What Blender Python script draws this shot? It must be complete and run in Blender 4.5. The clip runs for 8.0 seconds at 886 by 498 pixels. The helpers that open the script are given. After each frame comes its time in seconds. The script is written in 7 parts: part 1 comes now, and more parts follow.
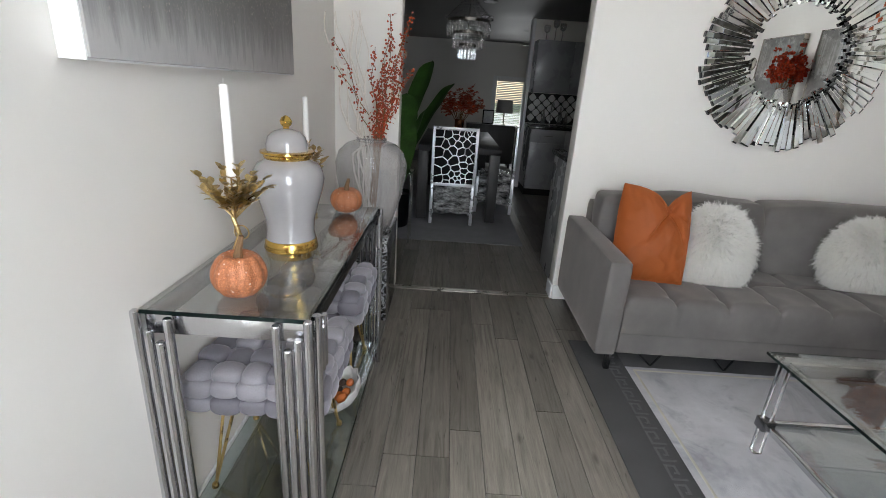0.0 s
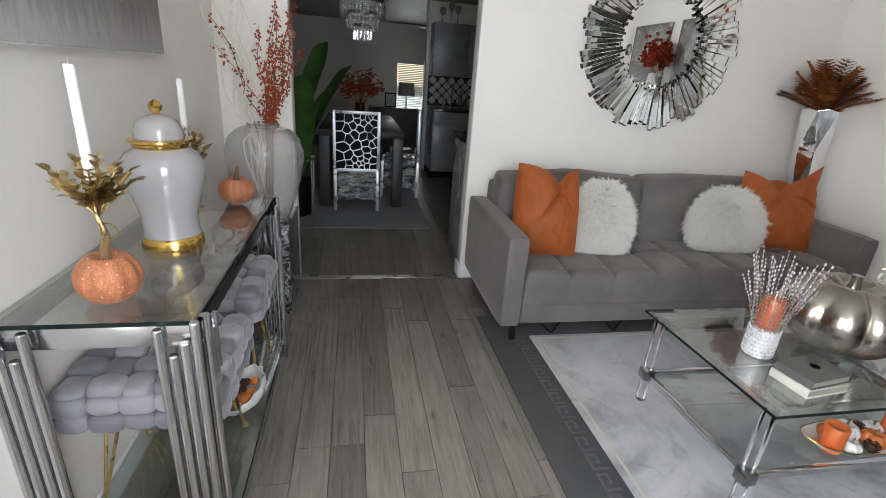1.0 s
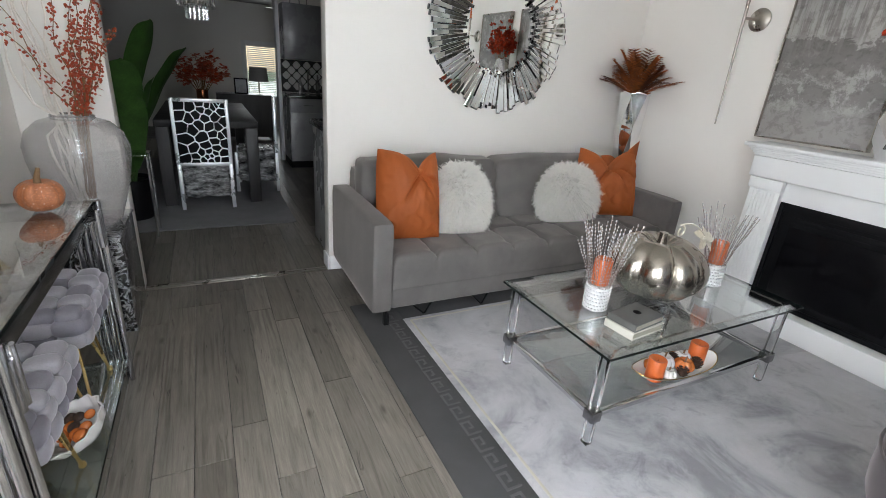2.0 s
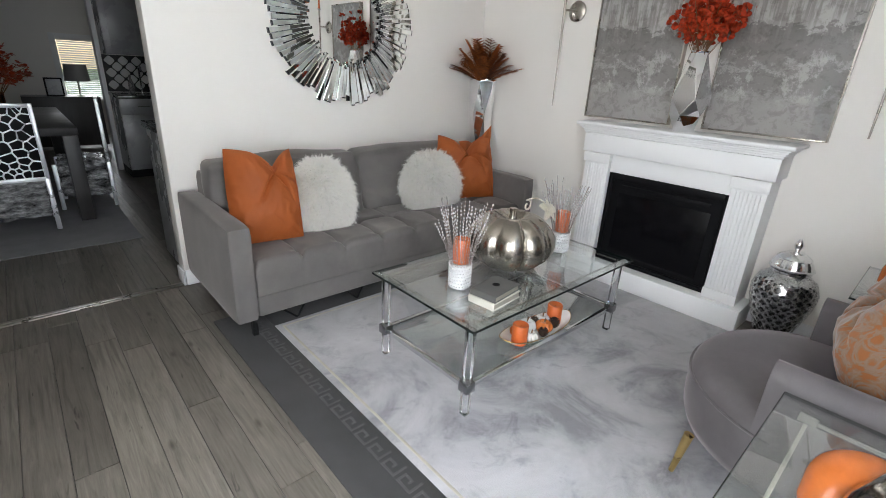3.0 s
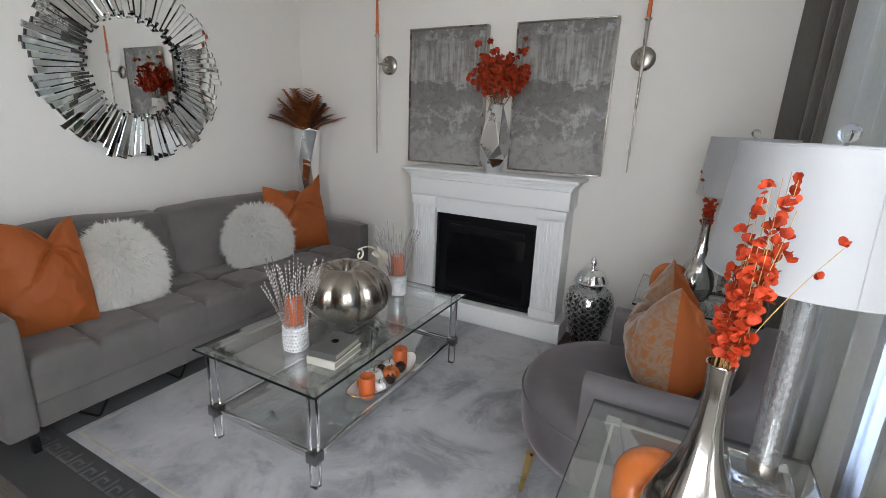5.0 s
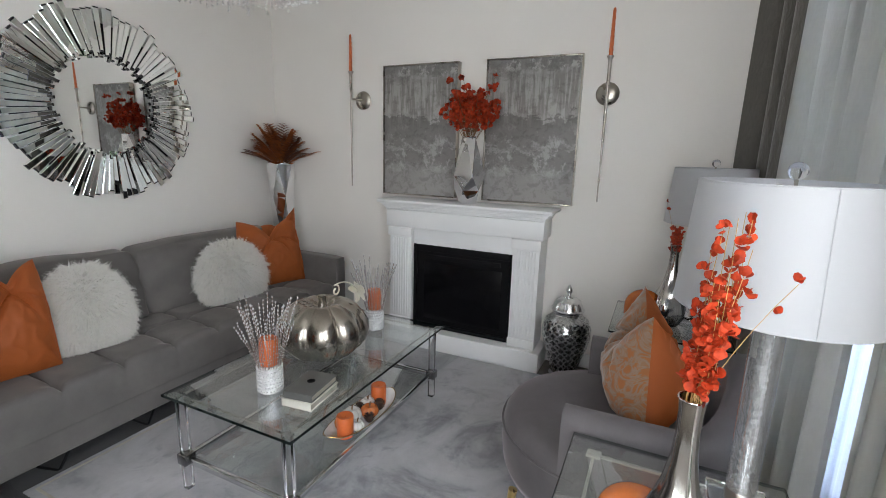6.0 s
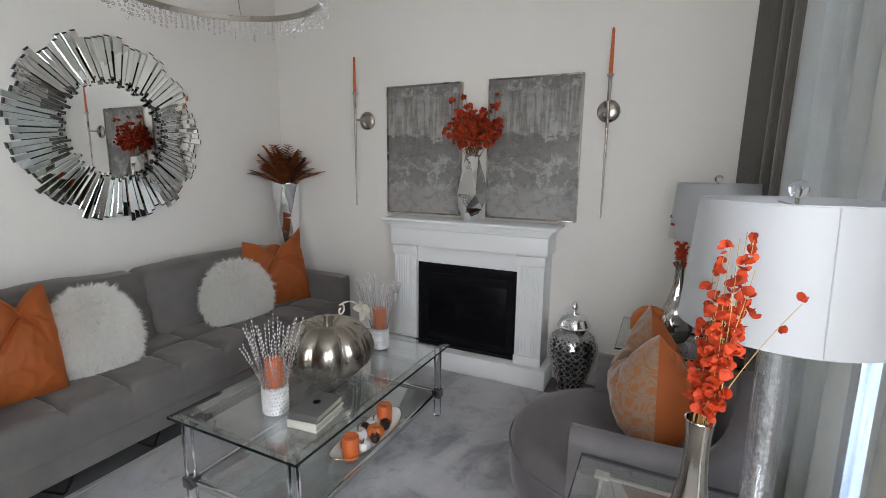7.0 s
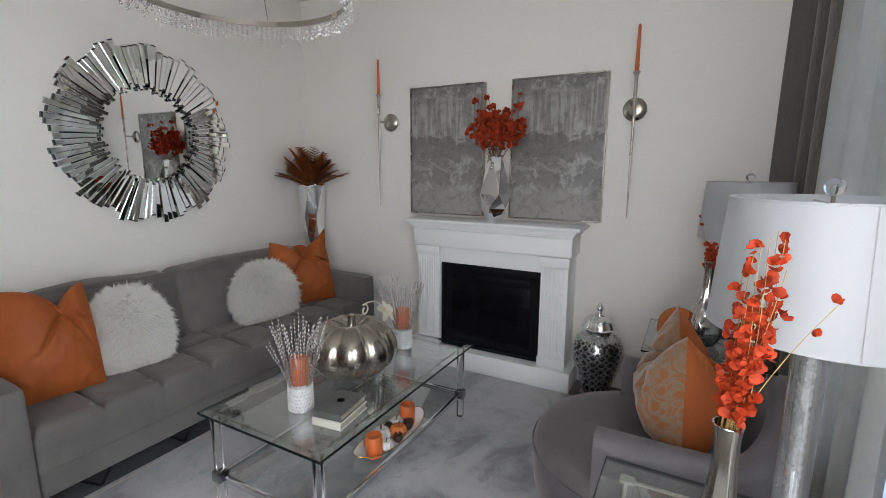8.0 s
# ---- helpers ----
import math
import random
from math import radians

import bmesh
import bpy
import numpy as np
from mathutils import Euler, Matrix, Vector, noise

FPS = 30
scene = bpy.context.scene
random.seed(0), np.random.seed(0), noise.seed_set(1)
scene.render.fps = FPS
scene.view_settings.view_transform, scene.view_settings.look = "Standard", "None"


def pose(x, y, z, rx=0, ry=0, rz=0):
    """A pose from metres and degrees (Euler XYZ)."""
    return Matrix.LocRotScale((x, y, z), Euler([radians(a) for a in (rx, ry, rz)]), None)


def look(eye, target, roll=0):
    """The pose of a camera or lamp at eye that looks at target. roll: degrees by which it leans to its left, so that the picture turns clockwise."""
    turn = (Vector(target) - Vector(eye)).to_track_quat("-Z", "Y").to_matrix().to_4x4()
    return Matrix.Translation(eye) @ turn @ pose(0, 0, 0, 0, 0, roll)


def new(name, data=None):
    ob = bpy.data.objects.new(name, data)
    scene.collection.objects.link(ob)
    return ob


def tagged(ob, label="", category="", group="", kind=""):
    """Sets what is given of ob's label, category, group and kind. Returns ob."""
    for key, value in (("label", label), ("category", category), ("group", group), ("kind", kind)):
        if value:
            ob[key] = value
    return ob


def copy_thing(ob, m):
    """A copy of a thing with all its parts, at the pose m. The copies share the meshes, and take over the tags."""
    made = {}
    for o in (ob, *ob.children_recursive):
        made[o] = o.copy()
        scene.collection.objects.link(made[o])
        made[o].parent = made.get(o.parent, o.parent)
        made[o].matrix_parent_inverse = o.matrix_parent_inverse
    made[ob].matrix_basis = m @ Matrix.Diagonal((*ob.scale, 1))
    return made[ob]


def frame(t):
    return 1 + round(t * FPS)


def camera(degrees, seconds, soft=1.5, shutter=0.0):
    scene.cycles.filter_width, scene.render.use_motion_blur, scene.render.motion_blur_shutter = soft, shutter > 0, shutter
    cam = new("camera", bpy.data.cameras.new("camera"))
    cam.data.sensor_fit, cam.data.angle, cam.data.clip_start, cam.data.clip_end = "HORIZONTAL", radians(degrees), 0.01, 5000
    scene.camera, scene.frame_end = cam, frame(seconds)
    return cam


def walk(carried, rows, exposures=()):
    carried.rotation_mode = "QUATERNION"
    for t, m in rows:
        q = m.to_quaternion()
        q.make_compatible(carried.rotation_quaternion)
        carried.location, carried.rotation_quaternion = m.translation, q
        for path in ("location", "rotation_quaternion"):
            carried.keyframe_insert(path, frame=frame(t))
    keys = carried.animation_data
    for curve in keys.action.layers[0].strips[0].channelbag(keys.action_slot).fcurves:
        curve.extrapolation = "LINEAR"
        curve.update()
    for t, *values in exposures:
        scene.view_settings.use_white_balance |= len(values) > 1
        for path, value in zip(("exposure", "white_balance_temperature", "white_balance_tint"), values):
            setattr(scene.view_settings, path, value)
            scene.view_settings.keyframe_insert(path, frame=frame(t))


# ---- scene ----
cam = camera(87.9, 8.0, 0.9)
PATH = [
    (0, (0.261, 0.44, 1.3), (0.267, 2.327, 0.637), 3.9),
    (0.5, (0.277, 0.437, 1.298), (0.436, 2.31, 0.615), 4.0),
    (1, (0.302, 0.432, 1.302), (0.682, 2.266, 0.601), 4.2),
    (1.5, (0.331, 0.427, 1.304), (0.966, 2.182, 0.585), 4.3),
    (1.7, (0.343, 0.423, 1.309), (1.074, 2.14, 0.59), 4.6),
    (2.8, (0.428, 0.353, 1.303), (1.628, 1.784, 0.586), 3.1),
    (3, (0.439, 0.345, 1.307), (1.71, 1.714, 0.592), 3.1),
    (3.5, (0.474, 0.341, 1.312), (1.887, 1.569, 0.609), 2.8),
    (4, (0.494, 0.33, 1.32), (2.039, 1.418, 0.662), 2.7),
    (4.5, (0.497, 0.318, 1.337), (2.139, 1.293, 0.743), 2.6),
    (6, (0.502, 0.304, 1.388), (2.274, 1.134, 0.976), 1.5),
    (6.5, (0.503, 0.299, 1.396), (2.286, 1.123, 1.02), 1.1),
    (7, (0.498, 0.299, 1.402), (2.272, 1.155, 1.057), 0.7),
    (7.5, (0.498, 0.302, 1.396), (2.253, 1.201, 1.06), 0.4),
    (8, (0.497, 0.294, 1.401), (2.224, 1.241, 1.059), 0.2),
]
walk(cam, [(t, look(eye, target, roll)) for t, eye, target, roll in PATH], [(0, 0.98), (1.5, 1.12), (3, 1.18), (3.5, 1.0), (4.5, 0.70), (6.5, 0.64), (8, 0.56)])

# ---- light ----
world = bpy.data.worlds.new("world")
scene.world = world
world.use_nodes = True
wn = world.node_tree
sky = wn.nodes.new("ShaderNodeTexSky")
sky.sky_type, sky.sun_disc, sky.sun_elevation, sky.sun_rotation = "NISHITA", False, radians(52), radians(20)
wn.links.new(sky.outputs[0], wn.nodes["Background"].inputs[0])
wn.nodes["Background"].inputs[1].default_value = 0.12

sun = new("sun", bpy.data.lights.new("sun", "SUN"))
sun.data.energy, sun.data.angle, sun.data.color = 3.0, radians(0.5), (1, 0.95, 0.88)
sun.matrix_world = look((2, 8, 12), (0, 0, 0))


def window_light(name, centre, wide, tall, watts, color, way):
    """Sky light in a window's opening."""
    lamp = new(name, bpy.data.lights.new(name, "AREA"))
    lamp.data.shape, lamp.data.size, lamp.data.size_y = "RECTANGLE", wide, tall
    lamp.data.energy, lamp.data.color = watts, color
    lamp.matrix_world = look(centre, tuple(c + w for c, w in zip(centre, way)))
    return lamp


window_light("window_daylight", (2.5, -0.46, 1.3), 1.5, 1.8, 420, (0.88, 0.955, 1.07), (0, 1, -0.1))
# added fill from the south, in an opening that stays out of view
window_light("added_south_light", (0.615, -0.42, 1.35), 0.73, 1.5, 24, (0.93, 0.985, 1.06), (0.15, 1, -0.15))
# added lamp from the west that brightens the fireplace wall and lamp shades
window_light("added_west_light", (-0.49, 0.26, 1.3), 0.80, 1.6, 24, (0.965, 0.985, 1.015), (1, 0.05, -0.1))
window_light("kitchen_daylight", (1.445, 10.44, 1.06), 0.55, 0.88, 6.5, (0.95, 0.98, 1.0), (0, -1, -0.15))


# ---- materials ----
def tree(name):
    m = bpy.data.materials.new(name)
    m.use_nodes = True
    nt = m.node_tree
    return m, nt, nt.nodes["Principled BSDF"]


def coords(nt, scale=(1, 1, 1), randomised=False):
    tc = nt.nodes.new("ShaderNodeTexCoord")
    mp = nt.nodes.new("ShaderNodeMapping")
    mp.inputs["Scale"].default_value = scale
    nt.links.new(tc.outputs["Object"], mp.inputs[0])
    if randomised:
        info = nt.nodes.new("ShaderNodeObjectInfo")
        mul = nt.nodes.new("ShaderNodeVectorMath")
        mul.operation = "SCALE"
        mul.inputs[0].default_value = (37, 53, 11)
        nt.links.new(info.outputs["Random"], mul.inputs["Scale"])
        nt.links.new(mul.outputs[0], mp.inputs["Location"])
    return mp.outputs[0]


def noise_of(nt, vec, scale, detail=4, rough=0.6, distort=0.0):
    n = nt.nodes.new("ShaderNodeTexNoise")
    n.inputs["Scale"].default_value, n.inputs["Detail"].default_value = scale, detail
    n.inputs["Roughness"].default_value, n.inputs["Distortion"].default_value = rough, distort
    nt.links.new(vec, n.inputs["Vector"])
    return n.outputs["Fac"]


def ramp(nt, fac, stops):
    r = nt.nodes.new("ShaderNodeValToRGB")
    el = r.color_ramp.elements
    while len(el) < len(stops):
        el.new(0.5)
    for e, (p, c) in zip(el, stops):
        e.position, e.color = p, (*c, 1)
    nt.links.new(fac, r.inputs[0])
    return r.outputs[0]


def mixed(nt, fac, a, b, blend="MIX"):
    m = nt.nodes.new("ShaderNodeMix")
    m.data_type, m.blend_type = "RGBA", blend
    for sock, v in ((m.inputs[0], fac), (m.inputs[6], a), (m.inputs[7], b)):
        if isinstance(v, (int, float)):
            sock.default_value = v
        elif isinstance(v, tuple):
            sock.default_value = (*v, 1)
        else:
            nt.links.new(v, sock)
    return m.outputs[2]


def bumped(nt, bsdf, height, strength, distance=0.01):
    b = nt.nodes.new("ShaderNodeBump")
    b.inputs["Strength"].default_value, b.inputs["Distance"].default_value = strength, distance
    nt.links.new(height, b.inputs["Height"])
    nt.links.new(b.outputs[0], bsdf.inputs["Normal"])


def surface(name, col, rough=0.5, metal=0.0, var=0.1, scale=6.0, fine=90.0, bump=0.15, dist=0.002, stretch=(1, 1, 1), sheen=0.0, coat=0.0, rvar=0.08, randomised=False, spec=0.5):
    """A plain material with broad and fine variation in colour, gloss and relief."""
    m, nt, b = tree(name)
    v = coords(nt, stretch, randomised)
    broad, grain = noise_of(nt, v, scale), noise_of(nt, v, fine, 3)
    lo, hi = tuple(c * (1 - var) for c in col), tuple(min(1, c * (1 + var)) for c in col)
    c1 = ramp(nt, broad, [(0.3, lo), (0.7, hi)])
    c2 = ramp(nt, grain, [(0.3, (1 - var,) * 3), (0.7, (1, 1, 1))])
    nt.links.new(mixed(nt, 0.6, c1, c2, "MULTIPLY"), b.inputs["Base Color"])
    rr = ramp(nt, broad, [(0.25, (max(0.01, rough - rvar),) * 3), (0.75, (min(1, rough + rvar),) * 3)])
    nt.links.new(rr, b.inputs["Roughness"])
    b.inputs["Metallic"].default_value = metal
    b.inputs["Specular IOR Level"].default_value = spec
    b.inputs["Sheen Weight"].default_value, b.inputs["Sheen Roughness"].default_value = sheen, 0.35
    b.inputs["Sheen Tint"].default_value = (*[min(1, c / max(col)) for c in col], 1)
    b.inputs["Coat Weight"].default_value, b.inputs["Coat Roughness"].default_value = coat, 0.05
    if bump:
        bumped(nt, b, grain, bump, dist)
    return m


def glass(name, tint=(1, 1, 1), rough=0.0, ior=1.45):
    m, nt, b = tree(name)
    b.inputs["Base Color"].default_value = (*tint, 1)
    b.inputs["Transmission Weight"].default_value, b.inputs["Roughness"].default_value, b.inputs["IOR"].default_value = 1, rough, ior
    return m


def sheet_glass(name, tint, ior=1.45, rough=0.01, haze=0.0):
    """Flat or thin-walled glass: clear straight through, with a Fresnel gloss."""
    m, nt, b = tree(name)
    tp, gl, lw, mx = (nt.nodes.new(k) for k in ("ShaderNodeBsdfTransparent", "ShaderNodeBsdfGlossy", "ShaderNodeLayerWeight", "ShaderNodeMixShader"))
    tp.inputs[0].default_value, gl.inputs["Roughness"].default_value = (*tint, 1), rough
    pw, ma = nt.nodes.new("ShaderNodeMath"), nt.nodes.new("ShaderNodeMath")
    pw.operation, pw.inputs[1].default_value = "POWER", 2.3
    base = 3.0 * ((ior - 1) / (ior + 1)) ** 2
    ma.operation, ma.inputs[1].default_value, ma.inputs[2].default_value = "MULTIPLY_ADD", 0.9 - base, base
    lw.inputs["Blend"].default_value = 0.5
    nt.links.new(lw.outputs["Facing"], pw.inputs[0])
    nt.links.new(pw.outputs[0], ma.inputs[0])
    nt.links.new(ma.outputs[0], mx.inputs[0])
    nt.links.new(tp.outputs[0], mx.inputs[1])
    nt.links.new(gl.outputs[0], mx.inputs[2])
    last = mx.outputs[0]
    if haze:
        b.inputs["Base Color"].default_value, b.inputs["Roughness"].default_value = (0.62, 0.6, 0.6, 1), 0.2
        m2 = nt.nodes.new("ShaderNodeMixShader")
        m2.inputs[0].default_value = haze
        nt.links.new(last, m2.inputs[1])
        nt.links.new(b.outputs[0], m2.inputs[2])
        last = m2.outputs[0]
    nt.links.new(last, nt.nodes["Material Output"].inputs[0])
    return m


WALL = surface("wall_paint", (0.825, 0.793, 0.752), 0.55, var=0.015, scale=1.5, fine=260, bump=0.08, dist=0.0008)
TRIM = surface("white_trim_paint", (0.83, 0.83, 0.83), 0.42, var=0.012, scale=3, fine=120, bump=0.02, dist=0.0004, rvar=0.02)
CEIL = surface("ceiling_paint", (0.81, 0.785, 0.74), 0.7, var=0.02, scale=2, fine=180, bump=0.2, dist=0.001)
CHROME = surface("chrome", (0.75, 0.75, 0.76), 0.09, 1.0, var=0.05, scale=12, bump=0.0, rvar=0.04)
STEEL = surface("brushed_steel", (0.60, 0.60, 0.615), 0.17, 1.0, var=0.1, scale=8, fine=300, bump=0.05, dist=0.0004, stretch=(1, 1, 0.05))
NICKEL = surface("brushed_nickel", (0.42, 0.385, 0.34), 0.3, 1.0, var=0.12, scale=9, fine=200, bump=0.05, dist=0.0005)
MIRROR = surface("mirror", (0.88, 0.9, 0.89), 0.012, 1.0, var=0.02, scale=3, bump=0.0, rvar=0.006)
BLACK = surface("black_edge", (0.012, 0.012, 0.012), 0.35, var=0.2)
GOLD = surface("polished_gold", (0.75, 0.48, 0.13), 0.16, 1.0, var=0.08, bump=0.0)
BRASS = surface("satin_brass", (0.62, 0.45, 0.19), 0.28, 1.0, var=0.1, bump=0.03)
GOLDLEAF = surface("antique_gold_leaf", (0.60, 0.46, 0.22), 0.32, 1.0, var=0.35, scale=40, fine=200, bump=0.3, dist=0.001)
GLASS = sheet_glass("clear_glass", (0.955, 0.98, 0.97))
GREENGLASS = sheet_glass("green_tinted_glass", (0.85, 0.915, 0.895))
SMOKE = sheet_glass("smoky_vase_glass", (0.86, 0.85, 0.84), 1.45, 0.03, 0.30)
ACRYLIC = glass("clear_acrylic", (0.98, 0.98, 0.99), 0.02, 1.3)
EDGE = surface("dark_glass_edge", (0.006, 0.012, 0.011), 0.25, var=0.2, bump=0.0, spec=0.2)
SOFA = surface("grey_velvet", (0.136, 0.125, 0.119), 0.8, var=0.2, scale=5, fine=420, bump=0.25, dist=0.0008, sheen=0.32)
CHAIRV = surface("taupe_velvet", (0.115, 0.104, 0.108), 0.75, var=0.2, scale=6, fine=420, bump=0.2, dist=0.0008, sheen=0.3)
# darker copy of the stool velvet: pads with nap turned from the light
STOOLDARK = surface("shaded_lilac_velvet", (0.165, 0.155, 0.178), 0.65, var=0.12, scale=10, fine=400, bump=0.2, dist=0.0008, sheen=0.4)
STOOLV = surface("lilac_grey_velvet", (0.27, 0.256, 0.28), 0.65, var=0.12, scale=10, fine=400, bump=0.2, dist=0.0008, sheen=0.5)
ORANGE = surface("burnt_orange_velvet", (0.32, 0.073, 0.010), 0.75, var=0.10, scale=4, fine=380, bump=0.2, dist=0.0008, sheen=0.55)
TAPER = surface("white_wax", (0.85, 0.83, 0.8), 0.4, var=0.03, bump=0.03)
ORANGEWAX = surface("orange_wax", (0.60, 0.13, 0.03), 0.45, var=0.1, bump=0.05)
REDLEAF = surface("orange_red_leaf", (0.46, 0.046, 0.013), 0.6, var=0.5, scale=30, fine=150, bump=0.2, randomised=True, spec=0.2)
BERRY = surface("russet_berry", (0.43, 0.060, 0.014), 0.4, var=0.4, scale=50, bump=0.1)
FERN = surface("rust_fern", (0.47, 0.135, 0.024), 0.7, var=0.6, scale=25, fine=120, bump=0.2)
FERNDARK = surface("dark_brown_fern", (0.22, 0.065, 0.02), 0.7, var=0.6, scale=25, fine=120, bump=0.2)
STALK = surface("dry_stalk", (0.20, 0.11, 0.05), 0.75, var=0.25, scale=40, bump=0.3)
WILLOW = surface("whitewashed_willow", (0.78, 0.72, 0.66), 0.7, var=0.1, scale=40, bump=0.3)
GREY_GLAZE = surface("grey_glaze", (0.36, 0.345, 0.35), 0.08, var=0.03, scale=8, bump=0.0, coat=0.7, rvar=0.03)
ORANGE_GLAZE = surface("orange_glaze", (0.56, 0.15, 0.035), 0.1, var=0.12, scale=10, bump=0.02, coat=0.8, rvar=0.04)
WHITE_GLAZE = surface("white_glaze", (0.75, 0.73, 0.71), 0.18, var=0.04, scale=10, bump=0.02, coat=0.4)
FIREBOX = surface("black_fire_glass", (0.004, 0.004, 0.005), 0.16, var=0.3, scale=3, bump=0.0, rvar=0.04, spec=0.2)
FIREFRAME = surface("matt_black_metal", (0.006, 0.006, 0.007), 0.5, var=0.2, bump=0.05, spec=0.12)
DARKWOOD = surface("charcoal_wood", (0.045, 0.042, 0.042), 0.45, var=0.3, scale=8, fine=80, bump=0.15, stretch=(1, 1, 0.1))
CABGREY = surface("grey_lacquer", (0.33, 0.33, 0.345), 0.28, var=0.06, scale=3, bump=0.02)
COUNTER = surface("black_granite", (0.015, 0.015, 0.016), 0.12, var=0.6, scale=80, fine=300, bump=0.0)
DINRUG = surface("dining_rug_weave", (0.23, 0.225, 0.23), 0.95, var=0.12, scale=5, fine=200, bump=0.5, dist=0.003)
# dark grey that carries the dimness of the back rooms in its colour
DIMGREY = surface("dim_room_grey", (0.26, 0.255, 0.25), 0.6, var=0.04, scale=2, bump=0.06, dist=0.0008)
LEAFGREEN = surface("banana_leaf", (0.05, 0.12, 0.025), 0.4, var=0.4, scale=6, fine=60, bump=0.2)
SOIL = surface("pot_soil", (0.04, 0.03, 0.02), 0.95, var=0.4, scale=30, bump=0.6, dist=0.01)
COPPER = surface("copper_vase_metal", (0.55, 0.2, 0.09), 0.25, 1.0, var=0.15, bump=0.05)
# strong colour variation paints the wrap's bright glints and dark creases
PLASTIC = surface("crinkled_plastic_wrap", (0.62, 0.63, 0.66), 0.10, 0.3, var=0.97, scale=9, fine=30, bump=1.0, dist=0.02, stretch=(1, 1, 2.5))
SILVERPAINT = surface("silver_frame_paint", (0.74, 0.75, 0.78), 0.3, 0.6, var=0.08, bump=0.05)
CONE = surface("pine_cone", (0.05, 0.025, 0.015), 0.85, var=0.5, scale=60, bump=0.6, dist=0.004)
GRASS = surface("lawn", (0.06, 0.10, 0.025), 0.95, var=0.4, scale=2, fine=40, bump=0.5, dist=0.02)
HEDGE = surface("hedge_leaf", (0.07, 0.13, 0.03), 0.6, var=0.5, scale=4, fine=30, bump=0.3)
PAGES = surface("book_pages", (0.32, 0.30, 0.25), 0.8, var=0.08, scale=4, fine=250, bump=0.3, stretch=(1, 1, 8))
COVER = surface("grey_book_cloth", (0.10, 0.10, 0.095), 0.5, var=0.1, bump=0.1)
CHAMPAGNE = surface("champagne_glitter", (0.74, 0.69, 0.58), 0.35, 0.3, var=0.2, scale=150, fine=400, bump=0.3)
BEADS = surface("silver_beads", (0.78, 0.78, 0.78), 0.2, 0.35, var=0.3, scale=200, fine=400, bump=0.3)
TWIG = surface("brown_wire_twig", (0.20, 0.15, 0.13), 0.5, 0.3, var=0.3, scale=60)
FACET = surface("silvered_facet_glass", (0.86, 0.86, 0.87), 0.03, 1.0, var=0.05, scale=4, bump=0.0, rvar=0.015)
PUMPKINMETAL = surface("brushed_pewter", (0.45, 0.41, 0.36), 0.26, 1.0, var=0.14, scale=7, fine=160, bump=0.05, dist=0.0006, stretch=(1, 1, 0.12))


